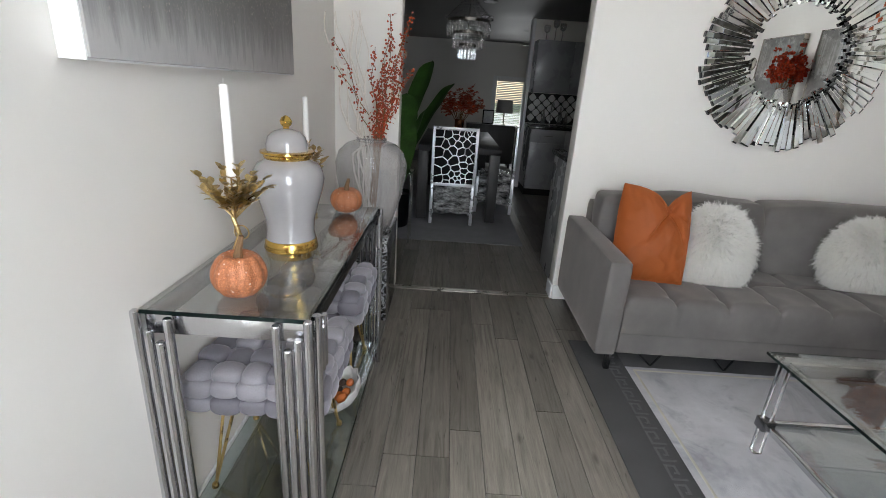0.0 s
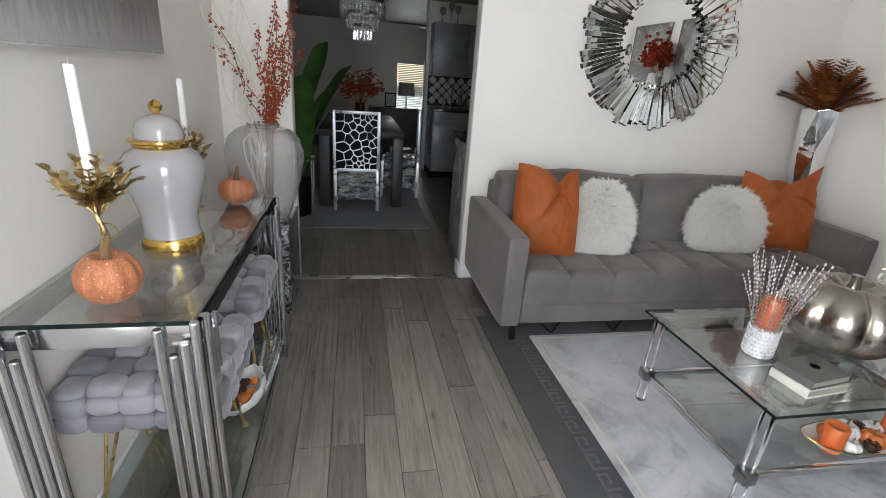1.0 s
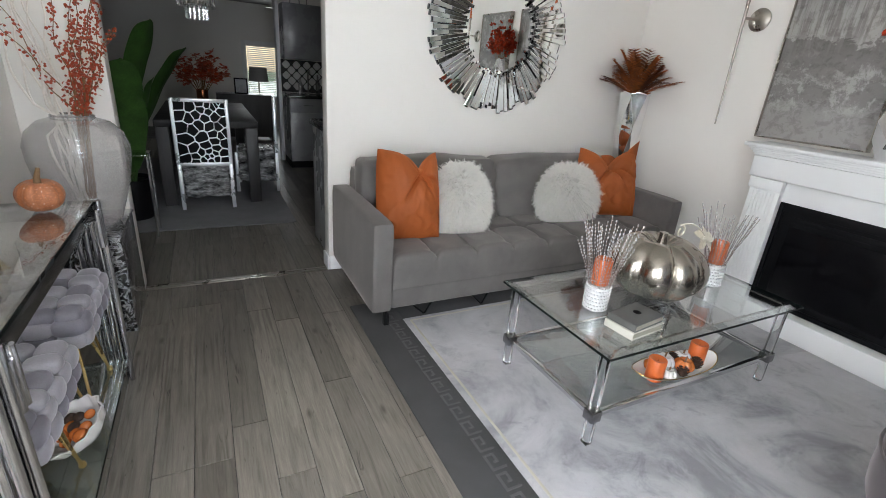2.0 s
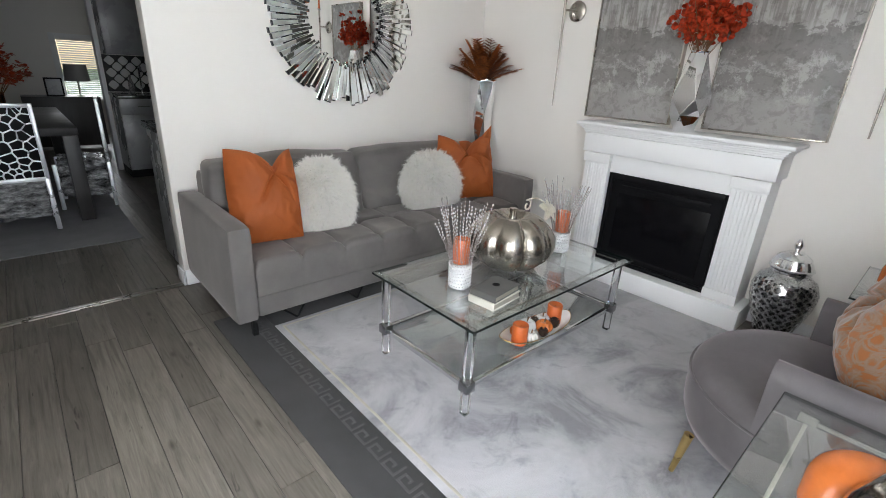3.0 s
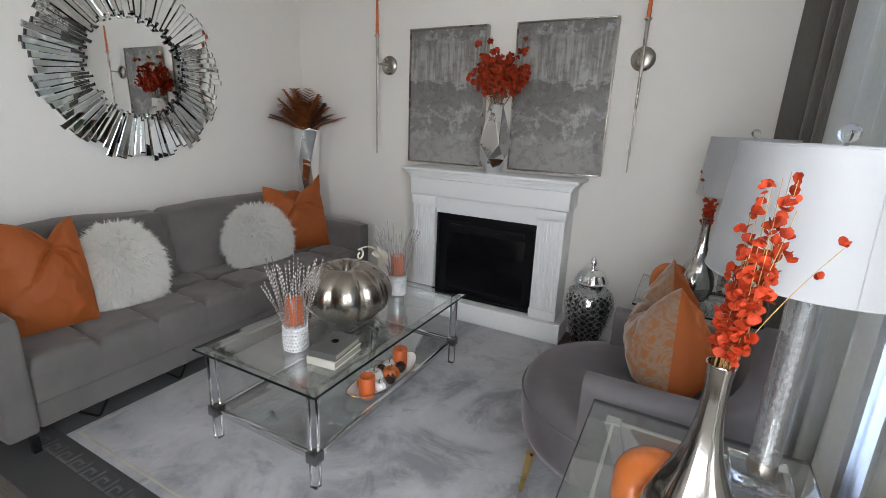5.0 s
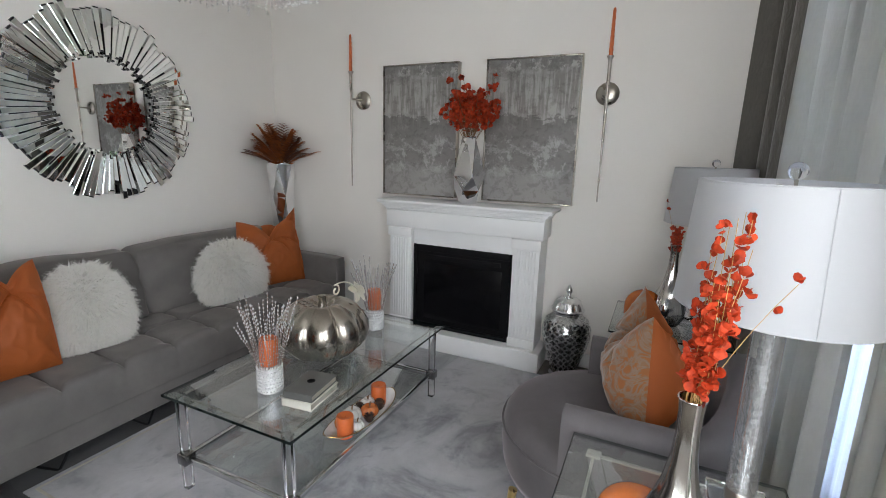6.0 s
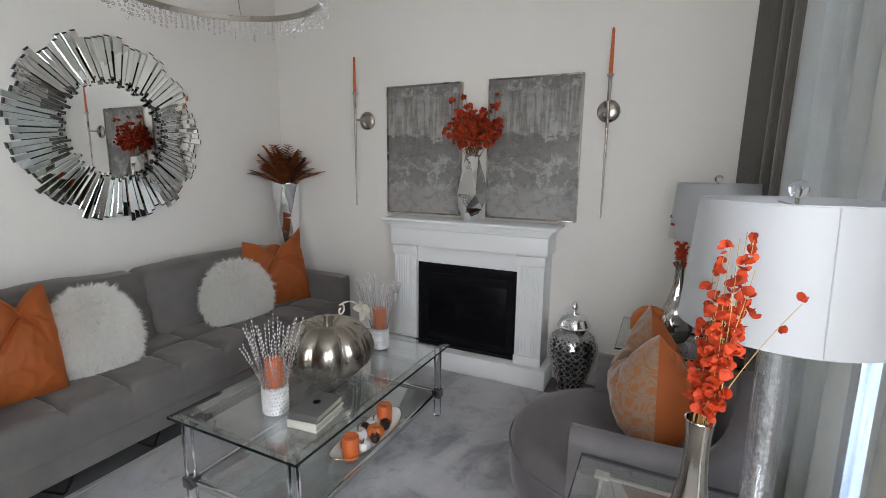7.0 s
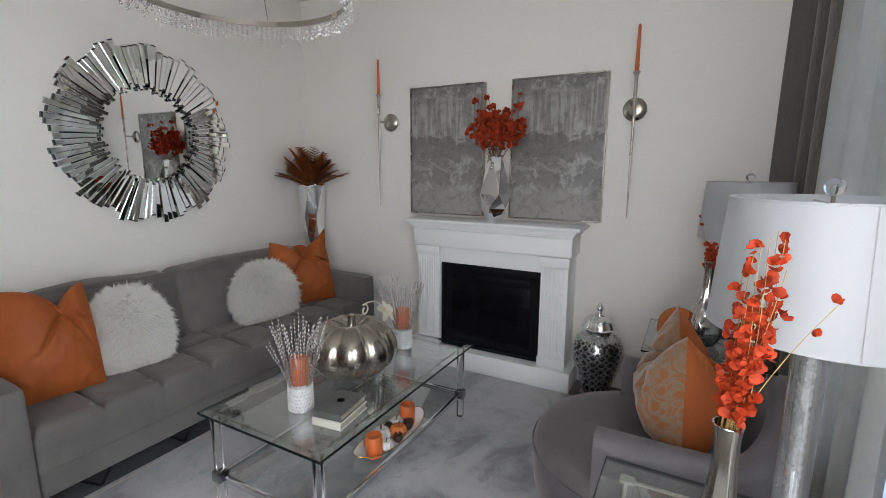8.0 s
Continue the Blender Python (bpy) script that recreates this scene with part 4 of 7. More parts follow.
def velvet_pillow(at, w, h, turn, lean, seed, material=ORANGE, name="velvet_pillow", label="burnt orange velvet throw pillow with a chopped top", depth=0.19, dent=0.22, back=None, du=0.1, slant=0.0, full=(4, 0.58), slump=0.0, pinch=0.085):
    """A square pillow on its edge with a dented top and pointed corners."""
    p = thing(name, at, label, "pillow", "throw pillows")
    n = 64
    for side in (-1, 1):
        bm, g = bmesh.new(), []
        for j in range(n + 1):
            row = []
            for i in range(n + 1):
                u, v = 2 * i / n - 1, 2 * j / n - 1
                x = u * w / 2 * (1 - pinch * (1 - v * v))
                z = h / 2 + v * h / 2 * (1 - pinch * (1 - u * u))
                z -= dent * h * max(0, v) ** 1.6 * math.exp(-(math.hypot(u - du, 0.05) - 0.05) / 0.30)
                z *= 1 + slant * u
                x += 0.05 * w * max(0, v) ** 2 * (1 if u < du else -1) * abs(u) ** 2
                t = depth / 2 * (max(0, 1 - abs(u) ** full[0]) * max(0, 1 - abs(v) ** full[0])) ** full[1]
                t *= 1 - slump * max(0, v + 0.15) / 1.15
                t *= 1 - 0.55 * max(0, v) * math.exp(-((u - du) / 0.2) ** 2)
                for slope, cut in ((-0.75, 0.34), (0.55, 0.42), (1.5, 0.22)):
                    off = (u - du) - slope * (0.62 - v)
                    t *= 1 - cut * math.exp(-(off / 0.055) ** 2) * max(0, min(1, (v + 0.25) * 2)) * max(0, min(1, (0.95 - v) * 4))
                fold = 0.007 * math.sin(9 * u + 5 * v + seed) * noise.noise(Vector((u * 2.5 + seed, v * 2.5, side)))
                for cu in (-1, 1):
                    far = math.hypot(u - cu, v + 1)
                    fold += 0.008 * math.sin(13 * math.atan2(v + 1, abs(u - cu)) + seed + cu) * math.exp(-far / 0.45) * min(1, far * 4)
                fold += 0.010 * (0.4 - abs(noise.noise(Vector((u * 2.2 + v + seed, v * 3.1 - u, side * 3 + seed))))) ** 2 * 4
                fold += 0.004 * noise.noise(Vector((u * 5 + seed, v * 1.6 - u, side * 2)))
                row.append(bm.verts.new((x, side * (t + fold * min(1, t * 40)), max(0.0, z))))
            g.append(row)
        for j in range(n):
            for i in range(n):
                bm.faces.new((g[j][i], g[j][i + 1], g[j + 1][i + 1], g[j + 1][i]))
        part("front_panel" if side < 0 else "back_panel", bm, (back or material) if side > 0 else material, p, sharp=80)
    p.matrix_basis = pose(*at, -lean, 0, turn)
    return p


def fur_pillow(at, w, h, d, turn, lean, seed):
    """A woolly pillow: a stuffed core covered with curved tufts of hair."""
    p = thing("fur_pillow", at, "fluffy ivory faux fur throw pillow", "pillow", "throw pillows")
    rng, core, hair = random.Random(seed), bmesh.new(), bmesh.new()

    def skin(a, e):
        ce, se = math.cos(e), math.sin(e)
        f = lambda v, q: math.copysign(abs(v) ** q, v)
        taper = 1 - 0.32 * max(0, se)
        return Vector((w / 2 * f(ce, 0.75) * f(math.cos(a), 0.8) * taper, d / 2 * ce * math.sin(a), h / 2 + h / 2 * f(se, 0.8)))

    rings = [[core.verts.new(skin(2 * math.pi * k / 28, -math.pi / 2 + math.pi * j / 16) * 0.94) for k in range(28)] for j in range(1, 16)]
    for r0, r1 in zip(rings, rings[1:]):
        for k in range(28):
            core.faces.new((r0[k], r0[(k + 1) % 28], r1[(k + 1) % 28], r1[k]))
    core.faces.new(rings[0][::-1])
    core.faces.new(rings[-1])
    mid = Vector((0, 0, h / 2))
    for _ in range(3900):
        # locks of hair that share a direction
        a, e = rng.uniform(0, 2 * math.pi), math.asin(rng.uniform(-0.98, 1))
        b = skin(a, e) * 0.95
        out = (b - mid).normalized()
        out = (out * 0.9 + Vector([rng.uniform(-0.34, 0.34) for _ in range(3)]) + Vector((0, 0, -0.5))).normalized()
        long, side = rng.uniform(0.034, 0.066), out.orthogonal().normalized()
        curl = side * rng.uniform(-0.012, 0.012) + out.cross(side) * rng.uniform(-0.012, 0.012) - Vector((0, 0, 0.006))
        for _ in range(8):
            root = b + Vector([rng.uniform(-0.008, 0.008) for _ in range(3)])
            wide = (side * rng.uniform(-1, 1) + out.cross(side) * rng.uniform(-1, 1)).normalized() * rng.uniform(0.0008, 0.0015)
            ln = long * rng.uniform(0.75, 1.15)
            m = b.lerp(root, 0.75) + out * ln * 0.55 + curl * 0.35
            tip = b.lerp(root, 0.45) + out * ln + curl
            vs = [hair.verts.new(q) for q in (root - wide, root + wide, m + wide, m - wide, tip)]
            for v in vs:
                v.co.z = max(v.co.z, 0.002)
            hair.faces.new(vs[:4])
            hair.faces.new((vs[3], vs[2], vs[4]))
    part("core", core, FUR, p)
    tagged(part("hair", hair, FUR, p, sharp=180), kind="stuff")
    p.matrix_basis = pose(*at, -lean, 0, turn)


velvet_pillow((1.325, 2.66, 0.413), 0.365, 0.50, -8, 14, 1.0, dent=0.20, du=0.34, depth=0.25, full=(2.6, 0.6), pinch=0.02)
fur_pillow((1.675, 2.70, 0.410), 0.35, 0.41, 0.19, -8, 12, 2)
fur_pillow((2.535, 2.73, 0.410), 0.46, 0.385, 0.20, -4, 12, 3)
velvet_pillow((2.91, 2.76, 0.413), 0.47, 0.49, -16, 16, 4.2, dent=0.32, du=0.02, depth=0.24, full=(2.6, 0.6), pinch=0.03)
velvet_pillow((3.065, 2.90, 0.413), 0.28, 0.47, -60, 6, 6.1, slant=0.16)


# ---- rug ----
def rug():
    r = thing("area_rug", (0, 0, 0), "pale grey abstract rug with a charcoal key-pattern border", "rug")
    X0, X1, Y0, Y1, B0 = 1.005, 3.235, -0.10, 2.72, 0.235
    part("field", B((X0 + B0, Y0 + B0, 0.0005), (X1, Y1 - B0, 0.012), 0.003), RUG, r)
    for lo, hi in (((X0, Y0, 0.0005), (X0 + B0, Y1, 0.0115)), ((X0 + B0, Y0, 0.0005), (X1, Y0 + B0, 0.0115)), ((X0 + B0, Y1 - B0, 0.0005), (X1, Y1, 0.0115))):
        part("border", B(lo, hi, 0.003), RUGEDGE, r)
    line = X0 + B0 + 0.030
    part("cream_line", B((line, Y0 + 0.3, 0.0121), (line + 0.012, Y1 - 0.26, 0.0132), 0.0005), RUGLINE, r)
    part("cream_line", B((line, Y1 - 0.272, 0.0121), (X1 - 0.3, Y1 - 0.26, 0.0132), 0.0005), RUGLINE, r)
    # key pattern: raised hooks along the border
    hook = bmesh.new()
    for lo, hi in (((0, 0), (0.062, 0.010)), ((0, 0.010), (0.010, 0.075)), ((0.010, 0.065), (0.045, 0.075)), ((0.035, 0.030), (0.045, 0.065)), ((0.024, 0.030), (0.035, 0.040))):
        box(hook, (lo[0], lo[1], 0.0116), (hi[0], hi[1], 0.0138), 0.001, 1)
    first = part("key", hook, RUGKEY, r)
    first.location = (X0 + 0.145, Y0 + 0.05, 0)
    y = Y0 + 0.14
    while y < Y1 - 0.12:
        o = new("key", first.data)
        o.parent, o.location = r, (X0 + 0.145, y, 0)
        y += 0.09


rug()


# ---- coffee table ----
def coffee_table():
    x0, x1, y0, y1 = 1.519, 2.714, 1.32, 1.977
    t = thing("coffee_table", ((x0 + x1) / 2, (y0 + y1) / 2, 0.0132), "two-tier glass coffee table with clear acrylic legs", "coffee table")
    hx, hy, top = (x1 - x0) / 2, (y1 - y0) / 2, 0.426
    bm = bmesh.new()
    lo, hi = [(-hx, -hy), (hx, -hy), (hx, hy), (-hx, hy)], [(-hx + 0.035, -hy + 0.035), (hx - 0.035, -hy + 0.035), (hx - 0.035, hy - 0.035), (-hx + 0.035, hy - 0.035)]
    a = [bm.verts.new((x, y, top - 0.012)) for x, y in lo]
    m = [bm.verts.new((x, y, top - 0.004)) for x, y in lo]
    b = [bm.verts.new((x, y, top)) for x, y in hi]
    for u, v in ((a, m), (m, b)):
        for i in range(4):
            bm.faces.new((u[i], u[(i + 1) % 4], v[(i + 1) % 4], v[i]))
    bm.faces.new(b)
    bm.faces.new(a[::-1])
    g = part("glass_top", bm, GLASS, t, "bevelled glass top", sharp=2)
    g.visible_shadow = False
    for lo, hi in (((-hx, -hy - 0.0018, top - 0.0125), (hx, -hy + 0.001, top - 0.0035)), ((-hx, hy - 0.001, top - 0.0125), (hx, hy + 0.0018, top - 0.0035)), ((-hx - 0.0018, -hy, top - 0.0125), (-hx + 0.001, hy, top - 0.0035)), ((hx - 0.001, -hy, top - 0.0125), (hx + 0.0018, hy, top - 0.0035))):
        part("glass_edge", B(lo, hi), EDGE, g)
    lx, ly = hx - 0.042, hy - 0.052
    for sx in (-1, 1):
        for sy in (-1, 1):
            x, y = sx * lx, sy * ly
            leg = part("leg", B((x - 0.016, y - 0.016, 0), (x + 0.016, y + 0.016, top - 0.013), 0.003), ACRYLIC, t, "clear square acrylic leg")
            leg.visible_shadow = False
            part("joint", B((x - 0.024, y - 0.024, 0.114), (x + 0.024, y + 0.024, 0.158), 0.002), DARKSTEEL, leg)
            part("disc", lathe(bmesh.new(), [(0.018, top - 0.0128), (0.018, top - 0.0122)], 20, (x, y, 0)), CHROME, leg)
    for lo, hi in (((-lx + 0.021, -ly - 0.012, 0.124), (lx - 0.021, -ly + 0.008, 0.147)), ((-lx + 0.021, ly - 0.008, 0.124), (lx - 0.021, ly + 0.012, 0.147)), ((-lx - 0.012, -ly + 0.021, 0.124), (-lx + 0.008, ly - 0.021, 0.147)), ((lx - 0.008, -ly + 0.021, 0.124), (lx + 0.012, ly - 0.021, 0.147))):
        part("rail", B(lo, hi, 0.002), CHROME, t)
    for k in (-1, 1):
        part("upper_rail", B((-lx + 0.018, k * ly - 0.003, top - 0.020), (lx - 0.018, k * ly + 0.003, top - 0.0125), 0.001), NICKEL, t)
        part("upper_rail", B((k * lx - 0.003, -ly + 0.018, top - 0.020), (k * lx + 0.003, ly - 0.018, top - 0.0125), 0.001), NICKEL, t)
    sh = part("glass_shelf", B((-lx + 0.022, -ly + 0.009, 0.132), (lx - 0.022, ly - 0.009, 0.140), 0.001), GLASS, t, "lower glass shelf")
    sh.visible_shadow = False


coffee_table()


# ---- on the coffee table ----
TABLE, SHELF = 0.4395, 0.1535


def ribbed(n, depth, power=0.7):
    return lambda a, z: 1 - depth + depth * abs(math.sin(n * a / 2)) ** power


def pumpkin_profile(r, h, n=18, squat=0.86):
    pts = []
    for i in range(n + 1):
        e = -math.pi / 2 + math.pi * i / n
        q = r * abs(math.cos(e)) ** squat + (0.06 * r if 0 < i < n else 0)
        z = h / 2 + h / 2 * math.sin(e)
        if i > n - 3:
            z -= 0.06 * h * (i - n + 3)
        pts.append((q, z))
    return pts


def metal_pumpkin():
    p = thing("metal_pumpkin", (2.097, 1.658, TABLE), "large brushed pewter pumpkin with curled stem on the glass table", "pumpkin")
    part("body", lathe(bmesh.new(), pumpkin_profile(0.20, 0.275, 26), 96, shape=ribbed(9, 0.13, 0.6)), PUMPKINMETAL, p, sharp=60)
    part("stem", lathe(bmesh.new(), [(0.030, 0.225), (0.022, 0.24), (0.017, 0.27), (0.020, 0.292), (0.0, 0.294)], 16, shape=ribbed(6, 0.2)), PUMPKINMETAL, p)
    curl = []
    for i in range(16):
        a, r = radians(-250 + 24 * i), 0.010 + 0.0013 * i
        curl.append((0.062 + r * math.cos(a), -0.03, 0.302 + r * math.sin(a)))
    start = Vector(curl[-1])
    for i in range(1, 15):
        u = i / 14
        curl.append(start.lerp(Vector((0.175, -0.072, 0.285)), u) + Vector((0, 0, 0.026 * math.sin(math.pi * u))))
    part("tendril", tube(bmesh.new(), curl, 0.0048, 8, 0.003), CHAMPAGNE, p)
    leaf = bmesh.new()
    for k in range(5):
        a = radians(-70 + 72 * k)
        blade(leaf, (0.175, -0.07, 0.275), (math.cos(a) * 0.9, math.sin(a) * 0.5, math.sin(a) * 0.75), 0.060, 0.048, 0.1, 4, Vector((0.3, -0.8, 0.5)))
    ball(leaf, (0.175, -0.072, 0.277), 0.007, 1)
    part("leaf", leaf, CHAMPAGNE, p, "glittering champagne leaf")
    for a in (-100, -62):
        part("gem", ball(bmesh.new(), (0.165 * math.cos(radians(a)), 0.165 * math.sin(radians(a)), 0.10), 0.011, 2), CHROME, p)


metal_pumpkin()


def twig_holder(at, seed):
    rng = random.Random(seed)
    h = thing("twig_candle_holder", at, "silver beaded twig hurricane with an orange pillar candle", "candle holder", "twig candle holders")
    base = lathe(bmesh.new(), [(0.040, 0), (0.047, 0.004), (0.047, 0.105), (0.04, 0.112), (0.0, 0.112)], 28)
    for j in range(7):
        for k in range(24):
            a = 2 * math.pi * (k + 0.5 * (j % 2)) / 24
            ball(base, (0.047 * math.cos(a), 0.047 * math.sin(a), 0.012 + j * 0.0155), 0.0058, 1)
    part("beaded_base", base, WHITE_GLAZE if seed < 0 else BEADS, h)
    part("pillar_candle", lathe(bmesh.new(), [(0.034, 0.113), (0.036, 0.118), (0.036, 0.215), (0.032, 0.222), (0.012, 0.218), (0.0, 0.216)], 28), ORANGEWAX, h, "orange pillar candle")
    for k in range(38):
        a = 2 * math.pi * k / 38 + rng.uniform(-0.06, 0.06)
        r0, r1, top = 0.042, rng.uniform(0.082, 0.128), rng.uniform(0.28, 0.385)
        pts = []
        for i in range(9):
            u = i / 8
            r = r0 + (r1 - r0) * u ** 1.2 + rng.uniform(-0.002, 0.002)
            pts.append((r * math.cos(a + 0.03 * math.sin(5 * u)), r * math.sin(a + 0.03 * math.sin(5 * u)), 0.10 + (top - 0.10) * u))
        bm = tube(bmesh.new(), pts, 0.0011, 5, 0.0014)
        wood = len(bm.faces)
        for i in range(1, 9):
            for s in (0, 0.5):
                if i < 8 or s == 0:
                    q = Vector(pts[i]).lerp(Vector(pts[min(8, i + 1)]), s)
                    fat = rng.uniform(0.0022, 0.0038) if i > 4 else rng.uniform(0.0018, 0.0031)
                    ball(bm, q + Vector([rng.uniform(-0.0015, 0.0015) for _ in range(3)]), fat, 1, (1, 1, 1.7 if i > 4 else 1))
        ob = part("twig", bm, BEADS, h)
        ob.data.materials.append(TWIG)
        ob.data.polygons.foreach_set("material_index", [1 if n < wood else 0 for n in range(len(ob.data.polygons))])


twig_holder((1.739, 1.629, TABLE), 21)
twig_holder((2.489, 1.634, TABLE), 22)


def book(at, sx, sy, h, turn, cover, label):
    b = thing("book", at, label, "book", "stacked books", turn=turn)
    part("page_block", B((-sx / 2 + 0.003, -sy / 2 + 0.004, 0.004), (sx / 2 - 0.004, sy / 2 - 0.004, h - 0.004)), PAGES, b)
    part("cover", B((-sx / 2, -sy / 2, h - 0.0038), (sx / 2, sy / 2, h), 0.001), cover, b)
    part("cover", B((-sx / 2, -sy / 2, 0), (sx / 2, sy / 2, 0.0038), 0.001), cover, b)
    part("spine", B((-sx / 2 - 0.0025, -sy / 2, 0), (-sx / 2, sy / 2, h), 0.001), cover, b)
    return b


book((1.774, 1.452, TABLE), 0.185, 0.13, 0.030, 6, CREAM, "cream decor book lying on the glass table")
top_book = book((1.777, 1.454, TABLE + 0.0305), 0.178, 0.124, 0.028, 8, COVER, "dark grey decor book with a small emblem")
part("emblem", lathe(bmesh.new(), [(0.016, 0.0282), (0.016, 0.0290), (0.011, 0.0290), (0.011, 0.0282)], 20, (0.01, 0.005, 0)), FIREFRAME, top_book)


def tray_set():
    c = (2.105, 1.448)
    t = thing("boat_tray", (*c, SHELF), "long boat-shaped white tray with a gold rim", "tray", turn=-3)
    bm, rings = bmesh.new(), []
    for r, z in ((0.55, 0.0), (0.75, 0.004), (1.0, 0.032), (0.985, 0.034), (0.72, 0.008), (0.02, 0.006)):
        ring = []
        for k in range(40):
            a = 2 * math.pi * k / 40
            x = 0.24 * r * math.copysign(abs(math.cos(a)) ** 0.9, math.cos(a))
            ring.append(bm.verts.new((x, 0.085 * r * math.sin(a), z * (1 + 0.6 * abs(math.cos(a)) ** 4))))
        rings.append(ring)
    for p, q in zip(rings, rings[1:]):
        for k in range(40):
            bm.faces.new((p[k], p[(k + 1) % 40], q[(k + 1) % 40], q[k]))
    bm.faces.new(rings[0][::-1])
    bm.faces.new(rings[-1])
    part("dish", bm, WHITE_GLAZE, t)
    part("rim", tube(bmesh.new(), [(0.24 * math.copysign(abs(math.cos(a)) ** 0.9, math.cos(a)), 0.085 * math.sin(a), 0.0335 * (1 + 0.6 * abs(math.cos(a)) ** 4)) for a in [2 * math.pi * k / 40 for k in range(41)]], 0.002, 6), GOLD, t)
    z = SHELF + 0.0095
    for x, y in ((-0.145, -0.012), (0.15, 0.008)):
        d = thing("pillar_candle", (c[0] + x, c[1] + y, z), "short burnt orange pillar candle in a tray", "candle", "tray candles")
        part("wax", lathe(bmesh.new(), [(0.034, 0), (0.036, 0.004), (0.037, 0.094), (0.034, 0.098), (0.029, 0.096), (0.0, 0.085)], 28), ORANGEWAX, d)
        part("wick", tube(bmesh.new(), [(0, 0, 0.08), (0.002, 0, 0.092)], 0.001, 5), FIREFRAME, d)
    for x, y, r, m, w in ((-0.085, -0.034, 0.031, WHITE_GLAZE, "white"), (-0.038, 0.030, 0.043, WHITE_GLAZE, "white"), (0.028, -0.022, 0.041, ORANGE_GLAZE, "orange"), (0.088, 0.030, 0.034, WHITE_GLAZE, "white"), (-0.105, 0.036, 0.033, ORANGE_GLAZE, "orange")):
        d = thing("mini_pumpkin", (c[0] + x, c[1] + y, z), f"small {w} decorative pumpkin in a tray", "pumpkin", "tray pumpkins")
        part("body", lathe(bmesh.new(), pumpkin_profile(r, r * 1.5), 40, shape=ribbed(8, 0.14)), m, d)
        part("stem", tube(bmesh.new(), [(0, 0, r * 1.3), (0.002, 0, r * 1.6), (0.006, 0, r * 1.8)], 0.004, 6, 0.003), STALK, d)
    for x, y, r in ((-0.012, -0.048, 0.024), (0.098, -0.030, 0.027), (0.035, 0.04, 0.024)):
        d = thing("pine_cone", (c[0] + x, c[1] + y, z), "dark brown pine cone in a tray", "pine cone", "tray pine cones")
        bm = lathe(bmesh.new(), pumpkin_profile(r * 0.7, r * 1.8, 10), 16)
        for j in range(7):
            for k in range(9):
                a, e = 2 * math.pi * (k + 0.5 * (j % 2)) / 9, -1.1 + 2.3 * j / 6
                q = Vector((r * 0.72 * math.cos(e) * math.cos(a), r * 0.72 * math.cos(e) * math.sin(a), r * 0.9 + r * 0.85 * math.sin(e)))
                blade(bm, q, (math.cos(a), math.sin(a), 0.5), r * 0.45, r * 0.42, -0.2, 2)
        part("scales", bm, CONE, d)


tray_set()

# ---- console table and what stands on it ----
CX0, CX1, CY0, CY1, CTOP, CSH = -0.424, -0.03, 1.372, 2.42, 0.778, 0.115


def console():
    t = thing("console_table", (CX0, CY0, 0.0), "chrome tube and glass console table against the wall", "console table")
    W, L = CX1 - CX0, CY1 - CY0
    g = part("glass_top", B((0, 0, CTOP - 0.010), (W, L, CTOP), 0.0015), GLASS, t)
    g.visible_shadow = False
    for lo, hi in (((0, -0.0012, CTOP - 0.0105), (W, 0.0008, CTOP - 0.0005)), ((0, L - 0.0008, CTOP - 0.0105), (W, L + 0.0012, CTOP - 0.0005)), ((W - 0.0008, 0, CTOP - 0.0105), (W + 0.0012, L, CTOP - 0.0005))):
        part("glass_edge", B(lo, hi), EDGE, g)
    s = part("glass_shelf", B((0.02, 0.03, CSH - 0.008), (W + 0.012, L - 0.03, CSH), 0.0015), GREENGLASS, t)
    s.visible_shadow = False
    part("glass_edge", B((W + 0.0122, 0.03, CSH - 0.0078), (W + 0.0142, L - 0.03, CSH - 0.0005)), EDGE, s)
    for x0, x1, y0, y1, n in ((0, W, 0.004, 0.016, "apron"), (0, W, L - 0.016, L - 0.004, "apron"), (0.004, 0.016, 0.017, L - 0.017, "rail"), (W - 0.016, W - 0.004, 0.017, L - 0.017, "rail")):
        part(n, B((x0 + 0.012 if n == "apron" else x0, y0, CTOP - 0.062), (x1 - 0.012 if n == "apron" else x1, y1, CTOP - 0.0105), 0.001), DARKSTEEL if n == "rail" else STEEL, t)
    for y0, y1 in ((0.03, 0.042), (L - 0.042, L - 0.03)):
        part("shelf_rail", B((0.02, y0, CSH - 0.03), (W - 0.02, y1, CSH - 0.0085), 0.001), STEEL, t)
    r, gap = 0.0105, 0.0245
    heights = (CTOP + 0.004, CTOP - 0.045, CTOP - 0.075, CTOP - 0.012)
    for sx in (0, 1):
        for sy in (0, 1):
            for k in range(4):
                x = k * gap if sx == 0 else W - k * gap
                y = -0.012 if sy == 0 else L + 0.012
                bm = tube(bmesh.new(), [(x, y, 0), (x, y, heights[k] - 0.003)], r, 16)
                lathe(bm, [(r, heights[k] - 0.003), (r - 0.002, heights[k]), (0, heights[k])], 16, (x, y, 0))
                part("leg_tube", bm, STEEL, t)
            for k in range(3):
                y = (0.02 + k * gap) if sy == 0 else L - 0.02 - k * gap
                x = -0.0 if sx == 0 else W + 0.012
                if sx == 0:
                    continue
                hh = (CTOP + 0.004, CTOP - 0.04, CTOP - 0.018)[k]
                part("leg_tube", tube(bmesh.new(), [(x, y, 0 if k == 0 else CTOP - 0.16), (x, y, hh)], r, 16), STEEL, t)
            if sx == 1:
                part("post", B((W - 0.004, 0.0 if sy == 0 else L - 0.05, 0), (W + 0.001, 0.05 if sy == 0 else L, CTOP - 0.063), 0.001), CHROME, t)


